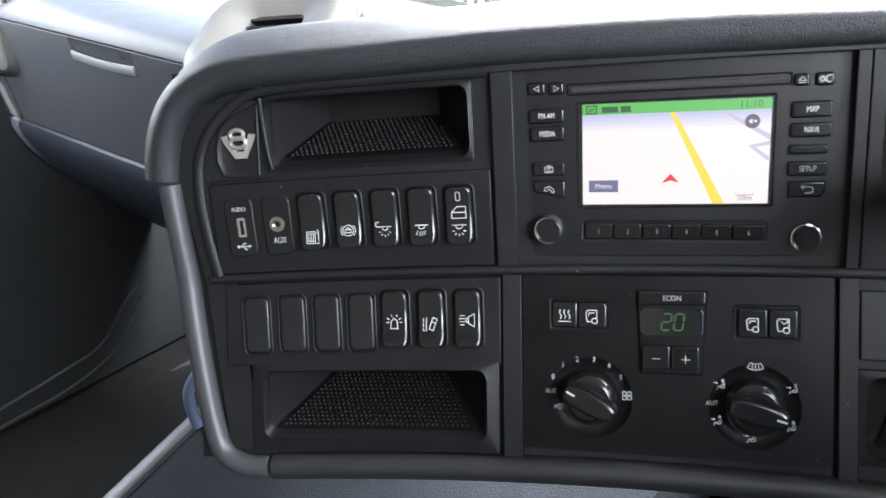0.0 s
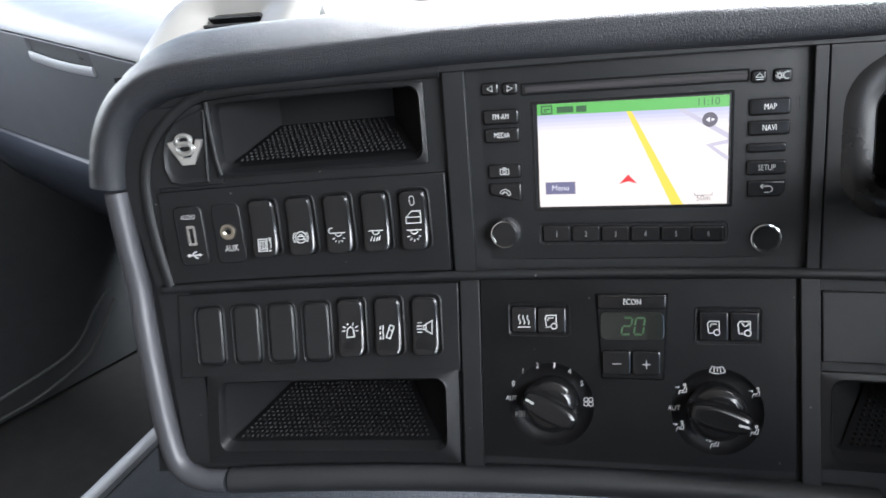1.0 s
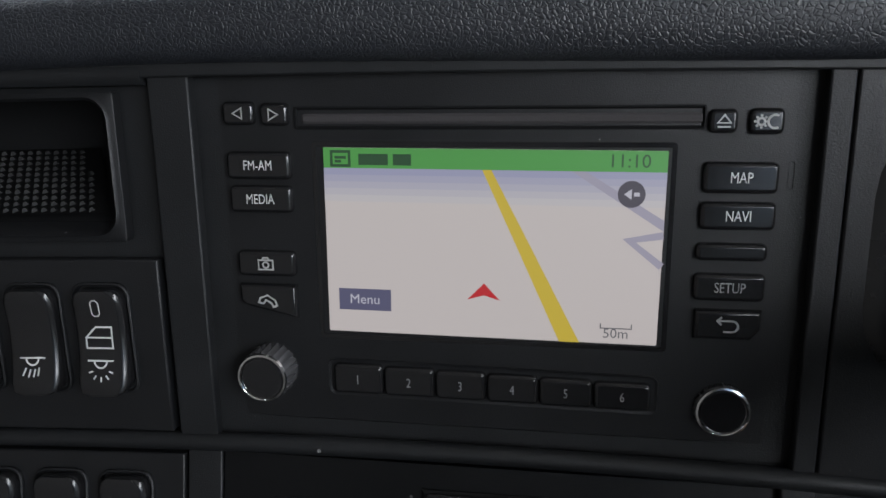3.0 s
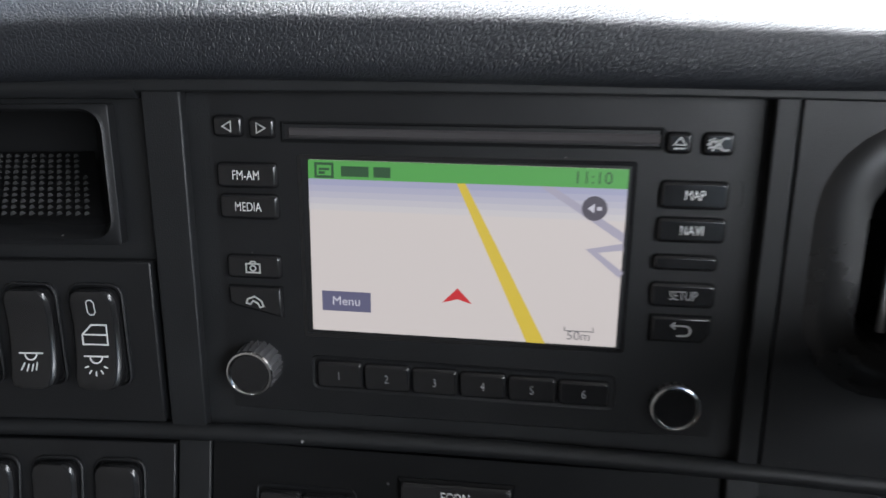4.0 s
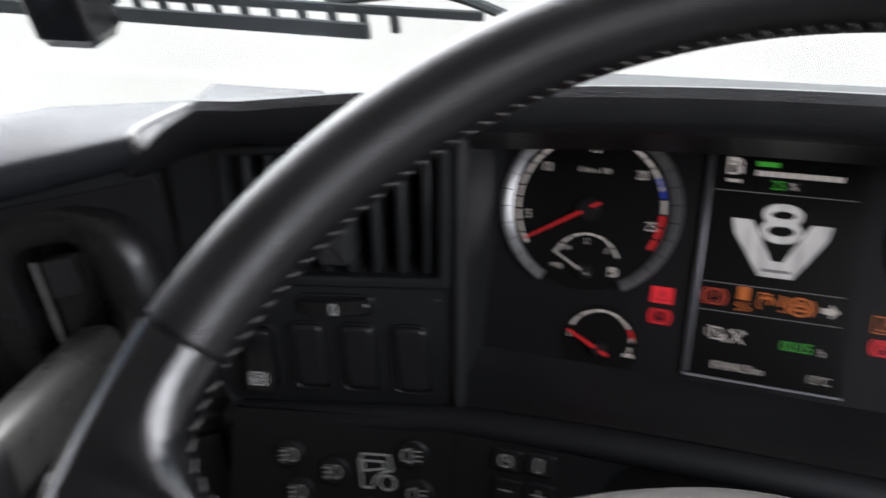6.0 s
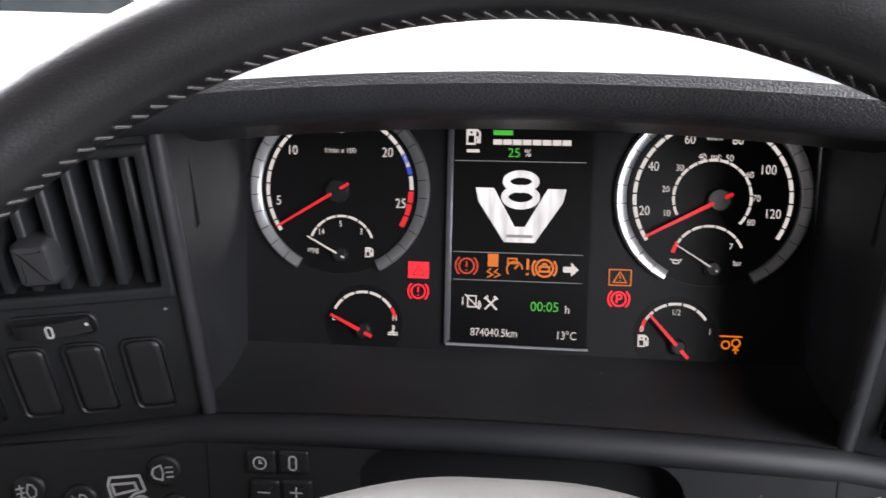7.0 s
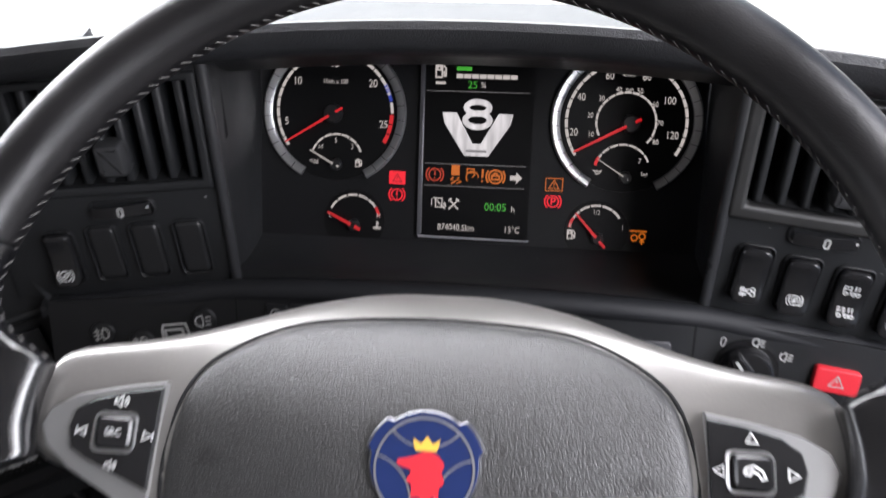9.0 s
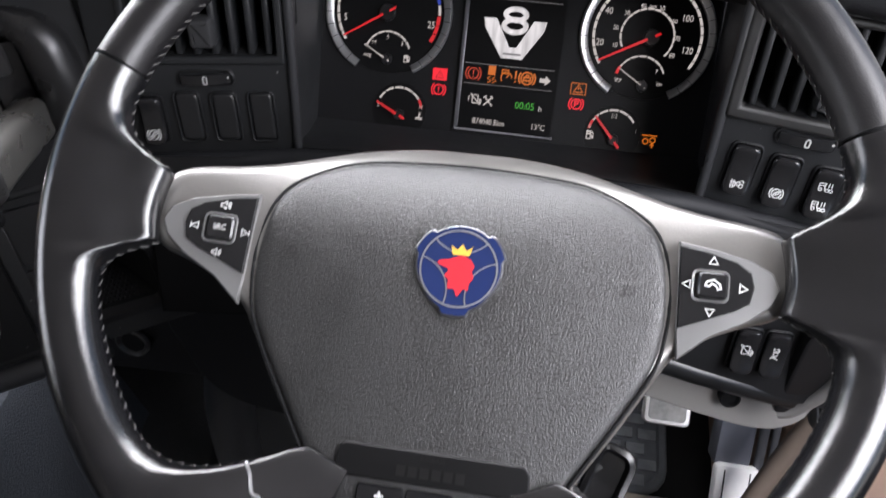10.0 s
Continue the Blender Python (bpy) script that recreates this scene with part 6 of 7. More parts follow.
# ---------------------------------------------------------------- air vents in the two pods
def vent(x0, x1, z0, z1, label, frame_mat, lean, border, proud):
    v = thing("air_vent", label, "air vent", group="air vents of the driver's dash")
    part("vent_frame", bent(pod, span(x0 - border, x1 + 0.007, 3), span(z0 - border, z1 + 0.006, 3), proud, 0.010, ((x0, x1, z0, z1),)), frame_mat, v)
    bevelled(v.children[0], proud * 0.75, 4)
    bm = bmesh.new()
    a = [pod(x, z, -0.004) for x, z in ((x0, z0), (x1, z0), (x1, z1), (x0, z1))]
    b = [p + Vector((0, 0.055, -0.004)) for p in a]
    va, vb = [bm.verts.new(p) for p in a], [bm.verts.new(p) for p in b]
    for i in range(4):
        bm.faces.new((va[i], va[(i + 1) % 4], vb[(i + 1) % 4], vb[i]))
    bm.faces.new(vb)
    part("duct", bm, DEEP, v)
    n = 8
    for k in range(n):
        x = x0 + (x1 - x0) * (k + 0.5) / n
        bot, top = pod(x, z0, -0.006), pod(x, z1, -0.006)
        m = Matrix((Vector((1, 0, 0)), (top - bot).normalized(), Vector((1, 0, 0)).cross((top - bot).normalized()))).transposed().to_4x4()
        m.translation = (bot + top) / 2
        ln = (top - bot).length
        sl = slab([(0.0030, -ln / 2), (0.0030, ln / 2), (-0.0030, ln / 2), (-0.0030, -ln / 2)], [(0, -0.026), (0, 0.001), (0.0012, 0.0028), (0.0024, 0.0033)])
        part("slat", sl, PLASTIC, v, "", m @ Matrix.Rotation(radians(lean), 4, "Y"))
    x = (x0 + x1) / 2
    part("tab", slab(rounded(0.021, 0.026, 0.004), [(0, -0.01), (0, 0.004), (0.002, 0.007), (0.005, 0.0075)]), mat("vent_tab", (0.020, 0.0205, 0.0215), 0.4), v, "grey slider tab", pod_m(x, z0 + 0.020, 0.0))
    return v


vent(*VL, "black air vent with upright slats and slider tab", PLASTIC, 8, 0.007, 0.0030)
vent(*VR, "black air vent with upright slats and a worn grey frame", mat("vent_frame", (0.017, 0.0168, 0.0165), 0.45, vary=0.35, vary_scale=70, spec=0.35), -8, 0.0105, 0.0055)


def thumbwheel(x, z, w, h):
    tw = thing("thumbwheel", "black ribbed vent thumbwheel marked with a zero", "thumbwheel", pod_m(x, z, 0.0), group="vent thumbwheels")
    part("slot", slab(rounded(w, h, h * 0.4, 5), [(0, 0.0), (0, 0.0018), (0.0008, 0.0024), (0.0018, 0.0014), (0.002, -0.002)]), PANEL, tw)
    wh = part("wheel", sweep([Vector((q, 0.05 * q, 0.002 + 0.0045 * math.cos(q / (w * 0.46) * 1.4))) for q in span(-w * 0.42, w * 0.44, 14)], [(-h * 0.34, 0), (-h * 0.3, 0.0014), (h * 0.3, 0.0014), (h * 0.34, 0)], ups=[(0, 0, 1)] * 15), GLOSSY, tw)
    symbol("zero", h * 0.52, POD_INK, wh, at(w * 0.02, 0, 0.0084), w=0.17)
    part("dot", flat([(w * 0.42 + a, b + 0.0022) for a, b in circle(0.0011, 10)], 0.0060), POD_INK, wh, smooth=False)


thumbwheel(0.1265, 1.1060, 0.050, 0.0145)
thumbwheel(0.6345, 1.1075, 0.047, 0.0140)

pods_l = thing("switch_panel", "dark dash panel with one rocker and three blanks", "switch panel", group="switch panels of the driver's dash")
pods_r = thing("switch_panel", "dark dash panel with a row of four rockers", "switch panel", group="switch panels of the driver's dash")
rocker(pods_l, pod_m(0.0745, 1.0690, 0.0004), 0.0205, 0.0430, symbols=[("air", -0.0125, 0.0125)])
for x in (0.1075, 0.1400, 0.1730):
    rocker(pods_l, pod_m(x, 1.0705, 0.0004), 0.0205, 0.0450, plain_cap=True)
for x, z, syms in ((0.5940, 1.0735, [("exhaust", -0.0115, 0.0110)]), (0.6258, 1.0705, [("air", -0.0095, 0.0110)]), (0.6598, 1.0685, [("tractor", 0.0075, 0.0112), ("tractor", -0.0095, 0.0112)]), (0.6935, 1.0660, [("tractor", -0.0095, 0.0125)])):
    rocker(pods_r, pod_m(x, z, 0.0004), 0.0215, 0.0425, symbols=syms)

# ---------------------------------------------------------------- lower driver panel
lamps_l = thing("lamp_switches", "dark panel with round lamp buttons and a truck outline", "switch panel")
for x, z, kind in ((0.1003, 1.0173, "fog"), (0.1298, 1.0092, "fog"), (0.1073, 0.9960, "fog"), (0.1794, 1.0217, "beam"), (0.1847, 0.9996, "beam")):
    b = part("button", slab(circle(0.0105, 24), [(0, 0), (0.0003, 0.0014), (0.0012, 0.0022), (0.003, 0.0026)]), PANEL, lamps_l, "", low_m(x, z, 0.0002))
    symbol(kind, 0.0125, POD_INK, b, at(0, 0, 0.0030), w=0.085)
symbol("truck_nose", 0.0225, POD_INK, lamps_l, low_m(0.1578, 1.0105, 0.0006), w=0.075, name="truck_outline")
clock = thing("clock_keys", "four black keys for setting the clock and distance", "key pad")
for x, z, kind in ((0.2392, 1.0295, "clock"), (0.2590, 1.0305, "zero"), (0.2410, 1.0135, "minus"), (0.2605, 1.0145, "plus")):
    b = part("key", slab(rounded(0.0182, 0.0150, 0.0022), [(0, 0), (0, 0.0010), (0.0006, 0.0018), (0.0020, 0.0022)]), PANEL, clock, "", low_m(x, z, 0.0002))
    symbol(kind, 0.0095, POD_INK, b, at(0, 0, 0.0026), w=0.1)
plate = thing("speed_plate", "small grey metal speed limit plate on the dash", "sign", low_m(0.5215, 1.0178, 0.0003))
part("plate", slab(rounded(0.0440, 0.0185, 0.003), [(0, 0), (0, 0.0006), (0.0005, 0.0009)]), mat("plate_grey", (0.07, 0.07, 0.075), 0.35, 0.3), plate)
write("LIMITED SPEED", 0.0052, WHITE_INK, plate, at(0, 0.0035, 0.0012), stretch=0.95)
write("km/h", 0.0064, WHITE_INK, plate, at(0.0070, -0.0045, 0.0012))
part("number_bar", flat([(-0.0130, -0.0068), (-0.0050, -0.0068), (-0.0050, -0.0022), (-0.0130, -0.0022)], 0.0012), POD_INK, plate, smooth=False)
lk = thing("light_switch", "black rotary light switch with printed marks", "rotary switch", low_m(0.5985, 1.0125, 0.0002))
part("ring", slab(circle(0.0235, 36), [(0, 0), (0.0006, 0.0022), (0.0022, 0.0020)]), GLOSSY, lk)
part("knob", slab(circle(0.0195, 36), [(0, 0.001), (0.0006, 0.010), (0.002, 0.0125), (0.004, 0.0130)]), GLOSSY, lk)
grip2 = mirror([(0, 0.0200), (0.0045, 0.0190), (0.0060, 0.010), (0.0060, -0.010), (0.0045, -0.0190), (0, -0.0200)])
part("grip", slab(smooth_outline(grip2, 3), [(0, 0.010), (0.0008, 0.0185), (0.0022, 0.0205)]), GLOSSY, lk, "", at(0, 0, 0, 42))
part("pointer", box(0.0022, 0.0075, 0.0006, at(0, 0.0125, 0.0206)), POD_INK, lk, "", at(0, 0, 0, 42))
for kind, x, y, s in (("zero", -0.0200, 0.0195, 0.0070), ("beam", 0.0040, 0.0235, 0.0085), ("beam", 0.0245, 0.0165, 0.0085), ("lamp", 0.0080, -0.0160, 0.0085)):
    symbol(kind, s, POD_INK, lk, at(x, y, 0.0035 if kind != "lamp" else 0.0212), w=0.11)
hz = thing("hazard_switch", "red hazard warning light switch", "switch", low_m(0.6590, 1.0175, 0.0004))
part("cap", slab(rounded(0.0310, 0.0190, 0.003), [(0, 0), (0, 0.004), (0.0008, 0.0052), (0.002, 0.0055)]), mat("hazard_red", (0.50, 0.02, 0.03), 0.35), hz)
symbol("warn", 0.011, POD_INK, hz, at(0, 0, 0.0059), w=0.08)
for x in (0.2065, 0.5600):
    part("seam", bent(low, [x - 0.0006, x + 0.0006], span(0.976, 1.038, 2), 0.0004, 0.001), DEEP, dash)

# ---------------------------------------------------------------- steering wheel details
for side in (-1, 1):
    rise = at(side * 0.124, 0) @ Matrix.Rotation(radians(-7.4 * side), 4, "Y") @ at(-side * 0.124, 0)
    pl = [(0.1240, 0.0115), (0.1430, 0.0085), (0.1640, 0.0035), (0.1760, -0.0030), (0.1800, -0.0120), (0.1760, -0.0215), (0.1640, -0.0315), (0.1440, -0.0425), (0.1270, -0.0575), (0.1255, -0.0400), (0.1250, -0.0100)]
    pts = [(side * x, y) for x, y in pl]
    pts = pts if side < 0 else pts[::-1]
    part("spoke_plate", slab(pts, [(0, -0.030), (0, -0.0245), (0.0008, -0.0232)]), mat("plate_silver", (0.25, 0.25, 0.25), 0.38, 0.7, grain=0.15, vary=0.12), wheel, "satin silver spoke plate", rise)
    kp = [(0.1245, 0.0085), (0.1400, 0.0060), (0.1560, 0.0015), (0.1640, -0.0040), (0.1660, -0.0120), (0.1640, -0.0215), (0.1560, -0.0265), (0.1260, -0.0395)]
    pts = [(side * x, y) for x, y in kp]
    pts = pts if side < 0 else pts[::-1]
    pad_l = part("key_pad", slab(pts, [(0, -0.026), (0, -0.0222), (0.0008, -0.0212)]), GLOSSY, wheel, "black steering wheel key pad", rise)
    cx, cy = side * 0.1433, -0.0135
    part("key_ring", slab(rounded(0.0208, 0.0190, 0.004), [(0, -0.0214), (0.0004, -0.0203), (0.0014, -0.0205), (0.0018, -0.0214)]), SILVER, pad_l, "silver key surround", at(cx - 0.001, cy))
    ck = part("centre_key", slab(rounded(0.0168, 0.0155, 0.003), [(0, -0.0214), (0.0004, -0.0178), (0.0016, -0.0168)]), GLOSSY, pad_l, "", at(cx, cy))
    if side < 0:
        write("SRC", 0.0050, WHITE_INK, ck, at(0, 0, -0.0164), stretch=0.9)
        marks = (("speaker", 0.0, 0.0145, 0.0075), ("speaker", -0.001, -0.0150, 0.0065), ("skip_left", -0.0165, 0.0, 0.0065), ("skip_right", 0.0148, -0.001, 0.0065))
    else:
        symbol("phone", 0.0085, WHITE_INK, ck, at(0, 0, -0.0164), w=0.12)
        marks = (("up", 0.0, 0.0145, 0.0070), ("down", -0.0005, -0.0150, 0.0070), ("left", -0.0142, 0.0, 0.0070), ("right", 0.0168, 0.0, 0.0070))
    for kind, x, y, s in marks:
        symbol(kind, s * 0.86, WHITE_INK, pad_l, at(cx + x, cy + y, -0.0208), w=0.11)
    symbol("horn_mark", 0.0085, mat("moulded_mark", (0.012, 0.012, 0.012), 0.4), wheel, at(side * 0.1010, -0.0215, -0.0212), w=0.09, name="moulded_mark")

part("cover_seam", rolled(sweep([(x, y, -0.0268) for x, y in inset(ab, -0.0007)], circle(0.0012, 8), closed=True)), DEEP, wheel, "dark joint line")

# stitching round the inside of the rim
bm = bmesh.new()


def stitch(p, along_edge, out):
    x = along_edge.normalized()
    z = (out - x * out.dot(x)).normalized()
    m = Matrix((x, z.cross(x), z)).transposed().to_4x4()
    m.translation = p
    bmesh.ops.create_cube(bm, size=1, matrix=m @ Matrix.Rotation(radians(-54), 4, "Z") @ Matrix.Diagonal((0.0064, 0.0010, 0.0008, 1)))


for k in range(203):
    a = 2 * math.pi * k / 203
    if 18.5 < math.degrees(a) < 161.5:
        c = Vector((math.cos(a), math.sin(a), 0))
        stitch(c * (RR - TR * 0.965) + Vector((0, 0, -0.0036)), Vector((-c.y, c.x, 0)), -c + Vector((0, 0, -0.2)))
for side in (-1, 1):
    for q0, q1 in ((-55.0, -8.6), (5.2, 18.4)):
        run, last = 0.0, None
        for q in span(q0, q1, 900):
            w = min(1, max(0, (RR - grip_edge(q) - 0.0170) / 0.020))
            p = grip_pt(side, q, 0.962 + 0.032 * w, -1)
            if last:
                run += (p - last).length
            if run > 0.0067:
                flank = p - grip_pt(side, q, 0.925 + 0.060 * w, -1)
                n = (p - last).cross(flank)
                hub_way = -Vector((p.x, p.y, 0))
                stitch(p, (p - last) * side, n if n.dot(hub_way) > 0 else -n)
                run = 0.0
            last = p
tagged(part("stitching", bm, mat("grey_thread", (0.055, 0.053, 0.051), 0.8), wheel, "grey thread stitching", smooth=False), kind="stuff")

# lower spoke with its dark strip and keys
ls = mirror([(0, -0.150), (0.072, -0.128), (0.080, -0.133), (0.0925, -0.1430), (0.0965, -0.160), (0.103, -0.190), (0.06, -0.205)])
part("lower_spoke", slab(ls, [(0, -0.06), (0, -0.036), (0.002, -0.031), (0.006, -0.0295)], base=True), RIM_LEATHER, wheel, "dark lower spoke cover")
for side in (-1, 1):
    seam = [grip_pt(side, q, u, 1) + Vector((0, 0, 0.0002)) for q, u in ((-55.0, 0.985), (-55.6, 0.93), (-57.2, 0.80), (-59.6, 0.62), (-61.5, 0.58), (-64.0, 0.50))]
    part("spoke_edge", sweep(smooth_line(seam, 5), circle(0.0010, 8)), SILVER, wheel, "thin silver edge line")
part("name_strip", slab(rounded(0.110, 0.0185, 0.006), [(0, -0.026), (0, -0.0206), (0.0008, -0.0198)]), mat("strip_black", (0.004, 0.004, 0.0042), 0.42, vary=0.2, spec=0.2), wheel, "dark strip with moulded lettering", at(0.001, -0.1365))
MOULD = mat("moulded_letters", (0.0055, 0.0055, 0.0055), 0.32)
write("AIRBAG", 0.0042, MOULD, wheel, at(0.001, -0.1312, -0.0195))
for k in range(6):
    part("moulded_bar", flat([(-0.0190 + 0.0068 * k + a, -0.1420 + b) for a, b in ((0, 0), (0.0052, 0), (0.0052, 0.0060), (0, 0.0060))], -0.0195), MOULD, wheel, smooth=False)
for k, kind in enumerate(("plus", "minus")):
    key = part("lower_key", slab(rounded(0.027, 0.012, 0.002), [(0, -0.030), (0, -0.0225), (0.0008, -0.0215)]), GLOSSY, wheel, "", at(-0.0270 + 0.0285 * k, -0.1550))
    symbol(kind, 0.0065, WHITE_INK, key, at(0, 0, -0.0211), w=0.22)

# enamel badge: plain shapes in its colours
BLUE, RED, GOLD = mat("enamel_blue", (0.008, 0.018, 0.075), 0.22, coat=0.5), mat("enamel_red", (0.50, 0.02, 0.03), 0.3, coat=0.5), mat("enamel_gold", (0.62, 0.36, 0.05), 0.35, coat=0.5)
emblem = part("emblem", slab(circle(0.001, 3), [(0, -0.022), (0, -0.0215)]), CHROME, wheel, "blue enamel badge with a silver edge", at(0.0015, -0.0210, 0.0))


def lobes(r, k):
    """The badge's outline: a round field with three broad lobes and flatter lower flanks."""
    pts = []
    for i in range(120):
        q = 3.0 * i
        near = lambda c: abs((q - c + 180) % 360 - 180)
        lobe = max(max(0, min(1, (20 - near(c)) / 4)) for c in (34, 146, 270))
        flank = max(max(0, 1 - near(c) / 40) for c in (212, 328))
        d = r + k * lobe - 0.0016 * flank * (1 - lobe)
        pts.append((d * math.cos(radians(q)), d * math.sin(radians(q))))
    return pts


part("edge", slab(lobes(0.0262, 0.0028), [(0, -0.0225), (0.0002, -0.0188), (0.0008, -0.0182)]), mat("badge_edge", (0.16, 0.16, 0.17), 0.3, 0.9, vary=0.1), emblem)
part("field", slab(lobes(0.0250, 0.0026), [(0, -0.0184), (0.0003, -0.0176)]), BLUE, emblem)
part("circle_line", strokes([arc(0, 0, 0.0226, 0, 360, 48)], 0.0011, -0.0172), SILVER, emblem, smooth=False)
part("arc_line", strokes([arc(0.030 * math.cos(radians(q)), 0.030 * math.sin(radians(q)), 0.0205, q + 180 - 50, q + 180 + 50, 14) for q in (90, 210, 330)], 0.0008, -0.0171), SILVER, emblem, smooth=False)
part("figure", flat(smooth_outline([(0.0010, 0.0078), (0.0062, 0.0060), (0.0092, 0.0020), (0.0080, -0.0010), (0.0094, -0.0050), (0.0072, -0.0080), (0.0070, -0.0125), (0.0040, -0.0118), (0.0010, -0.0165), (-0.0012, -0.0122), (-0.0052, -0.0120), (-0.0052, -0.0070), (-0.0078, -0.0050), (-0.0058, -0.0008), (-0.0115, 0.0012), (-0.0122, 0.0036), (-0.0058, 0.0052)], 3), -0.0170), RED, emblem, "plain red shape", smooth=False)
part("crown", flat([(-0.0045, 0.0080), (0.0055, 0.0080), (0.0070, 0.0135), (0.0035, 0.0110), (0.0008, 0.0145), (-0.0020, 0.0110), (-0.0058, 0.0135)], -0.0169), GOLD, emblem, "plain gold shape", smooth=False)

# ---------------------------------------------------------------- steering column
col = thing("steering_column", "black moulded steering column cowl behind the wheel", "steering column", WM)
part("shaft", slab(circle(0.045, 32), [(0, -0.36), (0, -0.062), (0.006, -0.056)], base=True), PLASTIC, col)
cw = [(0.090, 0.020), (0.06, 0.035), (0.0, 0.040), (-0.06, 0.035), (-0.090, 0.020), (-0.098, 0.0), (-0.085, -0.075), (0.0, -0.09), (0.085, -0.075), (0.098, 0.0)]
part("cowl", slab(smooth_outline(cw, 5), [(0, -0.26), (0, -0.138), (0.004, -0.126), (0.014, -0.117), (0.03, -0.112)], base=True), mat("cowl_plastic", (0.018, 0.0185, 0.02), 0.55, grain=0.4, grain_scale=1300, vary=0.15), col)
stalk = part("stalk", sweep(smooth_line([(0.060, -0.06, -0.10), (0.085, -0.11, -0.095), (0.100, -0.132, -0.09)], 6), lambda s: [((0.006 + 0.004 * s) * math.cos(a), (0.005 + 0.003 * s) * math.sin(a)) for a in span(0, 2 * math.pi, 12)[:-1]]), PANEL, col, "black control stalk")
part("stalk_end", slab(rounded(0.029, 0.060, (0.012, 0.010, 0.012, 0.014), 5), [(0.002, -0.014), (0, -0.004), (0.0012, 0.0), (0.0045, 0.001), (0.0070, -0.004)], base=True), GLOSSY, stalk, "hollow glossy black end", Matrix.Translation((0.104, -0.141, -0.080)) @ Matrix.Rotation(radians(-20), 4, "Z"))

# ---------------------------------------------------------------- parking brake lever
lev = thing("brake_lever", "grey parking brake lever in an oval black bezel", "hand lever")
bz = []
for grow, h, wide in ((0.021, 0.0, 1.30), (0.0190, 0.005, 1.30), (0.0145, 0.0100, 1.27), (0.0090, 0.0118, 1.18), (0.0035, 0.0105, 1.02), (-0.001, 0.006, 0.86), (-0.004, -0.006, 0.78), (-0.006, -0.04, 0.74)):
    ring = []
    for x, y in rounded(0.058 + 2 * grow, 0.082 + 2 * grow, (0.022 + grow, 0.022 + grow, 0.016 + grow, 0.016 + grow), 7):
        swell = 0.30 + 1.9 * min(1, max(0, x - 0.002) / 0.025) ** 2 * min(1, max(0, 1 - abs(y - 0.004) / 0.078)) ** 0.5
        ring.append(con(0.281 + x * (1.0 if x < 0 else wide), 1.1115 + y * 0.95 + 0.004, h * swell if h > 0 else h))
    bz.append(ring)
bm = bmesh.new()
loops = [[bm.verts.new(p) for p in r] for r in bz]
for a, b in zip(loops, loops[1:]):
    for i in range(len(a)):
        bm.faces.new((a[i], a[(i + 1) % len(a)], b[(i + 1) % len(a)], b[i]))
bm.faces.new(loops[-1])
part("bezel", bm, mat("bezel_plastic", (0.010, 0.010, 0.0105), 0.28, vary=0.1), lev)
part("gate", slab(rounded(0.030, 0.066, 0.004), [(0, -0.03), (0, -0.008), (0.001, -0.007)]), GLOSSY, lev, "", con_m(0.284, 1.112, 0))
part("gate_strip", box(0.0024, 0.060, 0.003), SILVER, lev, "bright metal strip", con_m(0.2665, 1.114, -0.004))
part("gate_catch", slab(rounded(0.019, 0.026, 0.003), [(0, -0.010), (0, 0.001), (0.001, 0.002)]), mat("catch_grey", (0.016, 0.016, 0.017), 0.4), lev, "", con_m(0.280, 1.130, -0.004))
tip, root = Vector((0.0330, 0.3900, 1.1380)), Vector((-0.0170, 0.5170, 1.0870))
ax = (tip - root).normalized()
sx = ax.cross(Vector((0, 0, 1))).normalized()
uy = sx.cross(ax)
LM = Matrix((sx, uy, ax)).transposed().to_4x4()
LM.translation = root
LN = (tip - root).length
bodysec = rounded(0.031, 0.038, (0.011, 0.011, 0.008, 0.008), 5)
part("lever", slab(bodysec, [(0, -0.01), (0.001, LN - 0.026)], base=True), mat("lever_grey", (0.11, 0.107, 0.10), 0.30, 0.6, vary=0.2, vary_scale=40), lev, "worn grey lever body", LM)
cap = part("lever_cap", slab(bodysec, [(0.0008, LN - 0.026), (-0.0005, LN - 0.024), (0.0, LN - 0.010), (0.003, LN - 0.003)]), mat("satin_chrome", (0.55, 0.55, 0.55), 0.30, 1.0, vary=0.1, vary_scale=80), lev, "polished metal lever end", LM)
part("end_face", slab(rounded(0.026, 0.046, 0.009), [(0, LN - 0.008), (0.001, LN - 0.001), (0.004, LN + 0.001)]), GLOSSY, lev, "", LM @ Matrix.Translation((0, -0.011, 0)))
part("end_mark", strokes([[(0.0095 * math.cos(a), -0.021 + 0.0055 * math.sin(a)) for a in span(0, 2 * math.pi, 20)], [(-0.004, -0.021), (0.004, -0.021)]], 0.0014, LN + 0.0013), WHITE_INK, lev, m=LM, smooth=False)

# ---------------------------------------------------------------- knee panels, pedals, mat
knee = thing("knee_panel", "dark plastic knee panel with an ignition lock", "dash panel")


def upright(name, pts, y, depth, material, parent, lean=0.25, label=""):
    """A moulded panel standing across the cab; pts are (x, z)."""
    m = Matrix(((1, 0, 0, 0), (0, math.sin(lean), -math.cos(lean), y), (0, math.cos(lean), math.sin(lean), 0), (0, 0, 0, 1)))
    z0 = sum(p[1] for p in pts) / len(pts)
    m.translation = (0, y, z0)
    return part(name, slab([(x, (z - z0) / math.cos(lean)) for x, z in pts], [(0, -depth), (0, -0.004), (0.0015, -0.001), (0.004, 0.0)]), material, parent, label, m)


KNEE = mat("knee_plastic", (0.007, 0.007, 0.0075), 0.42, grain=0.3, vary=0.15, spec=0.3)
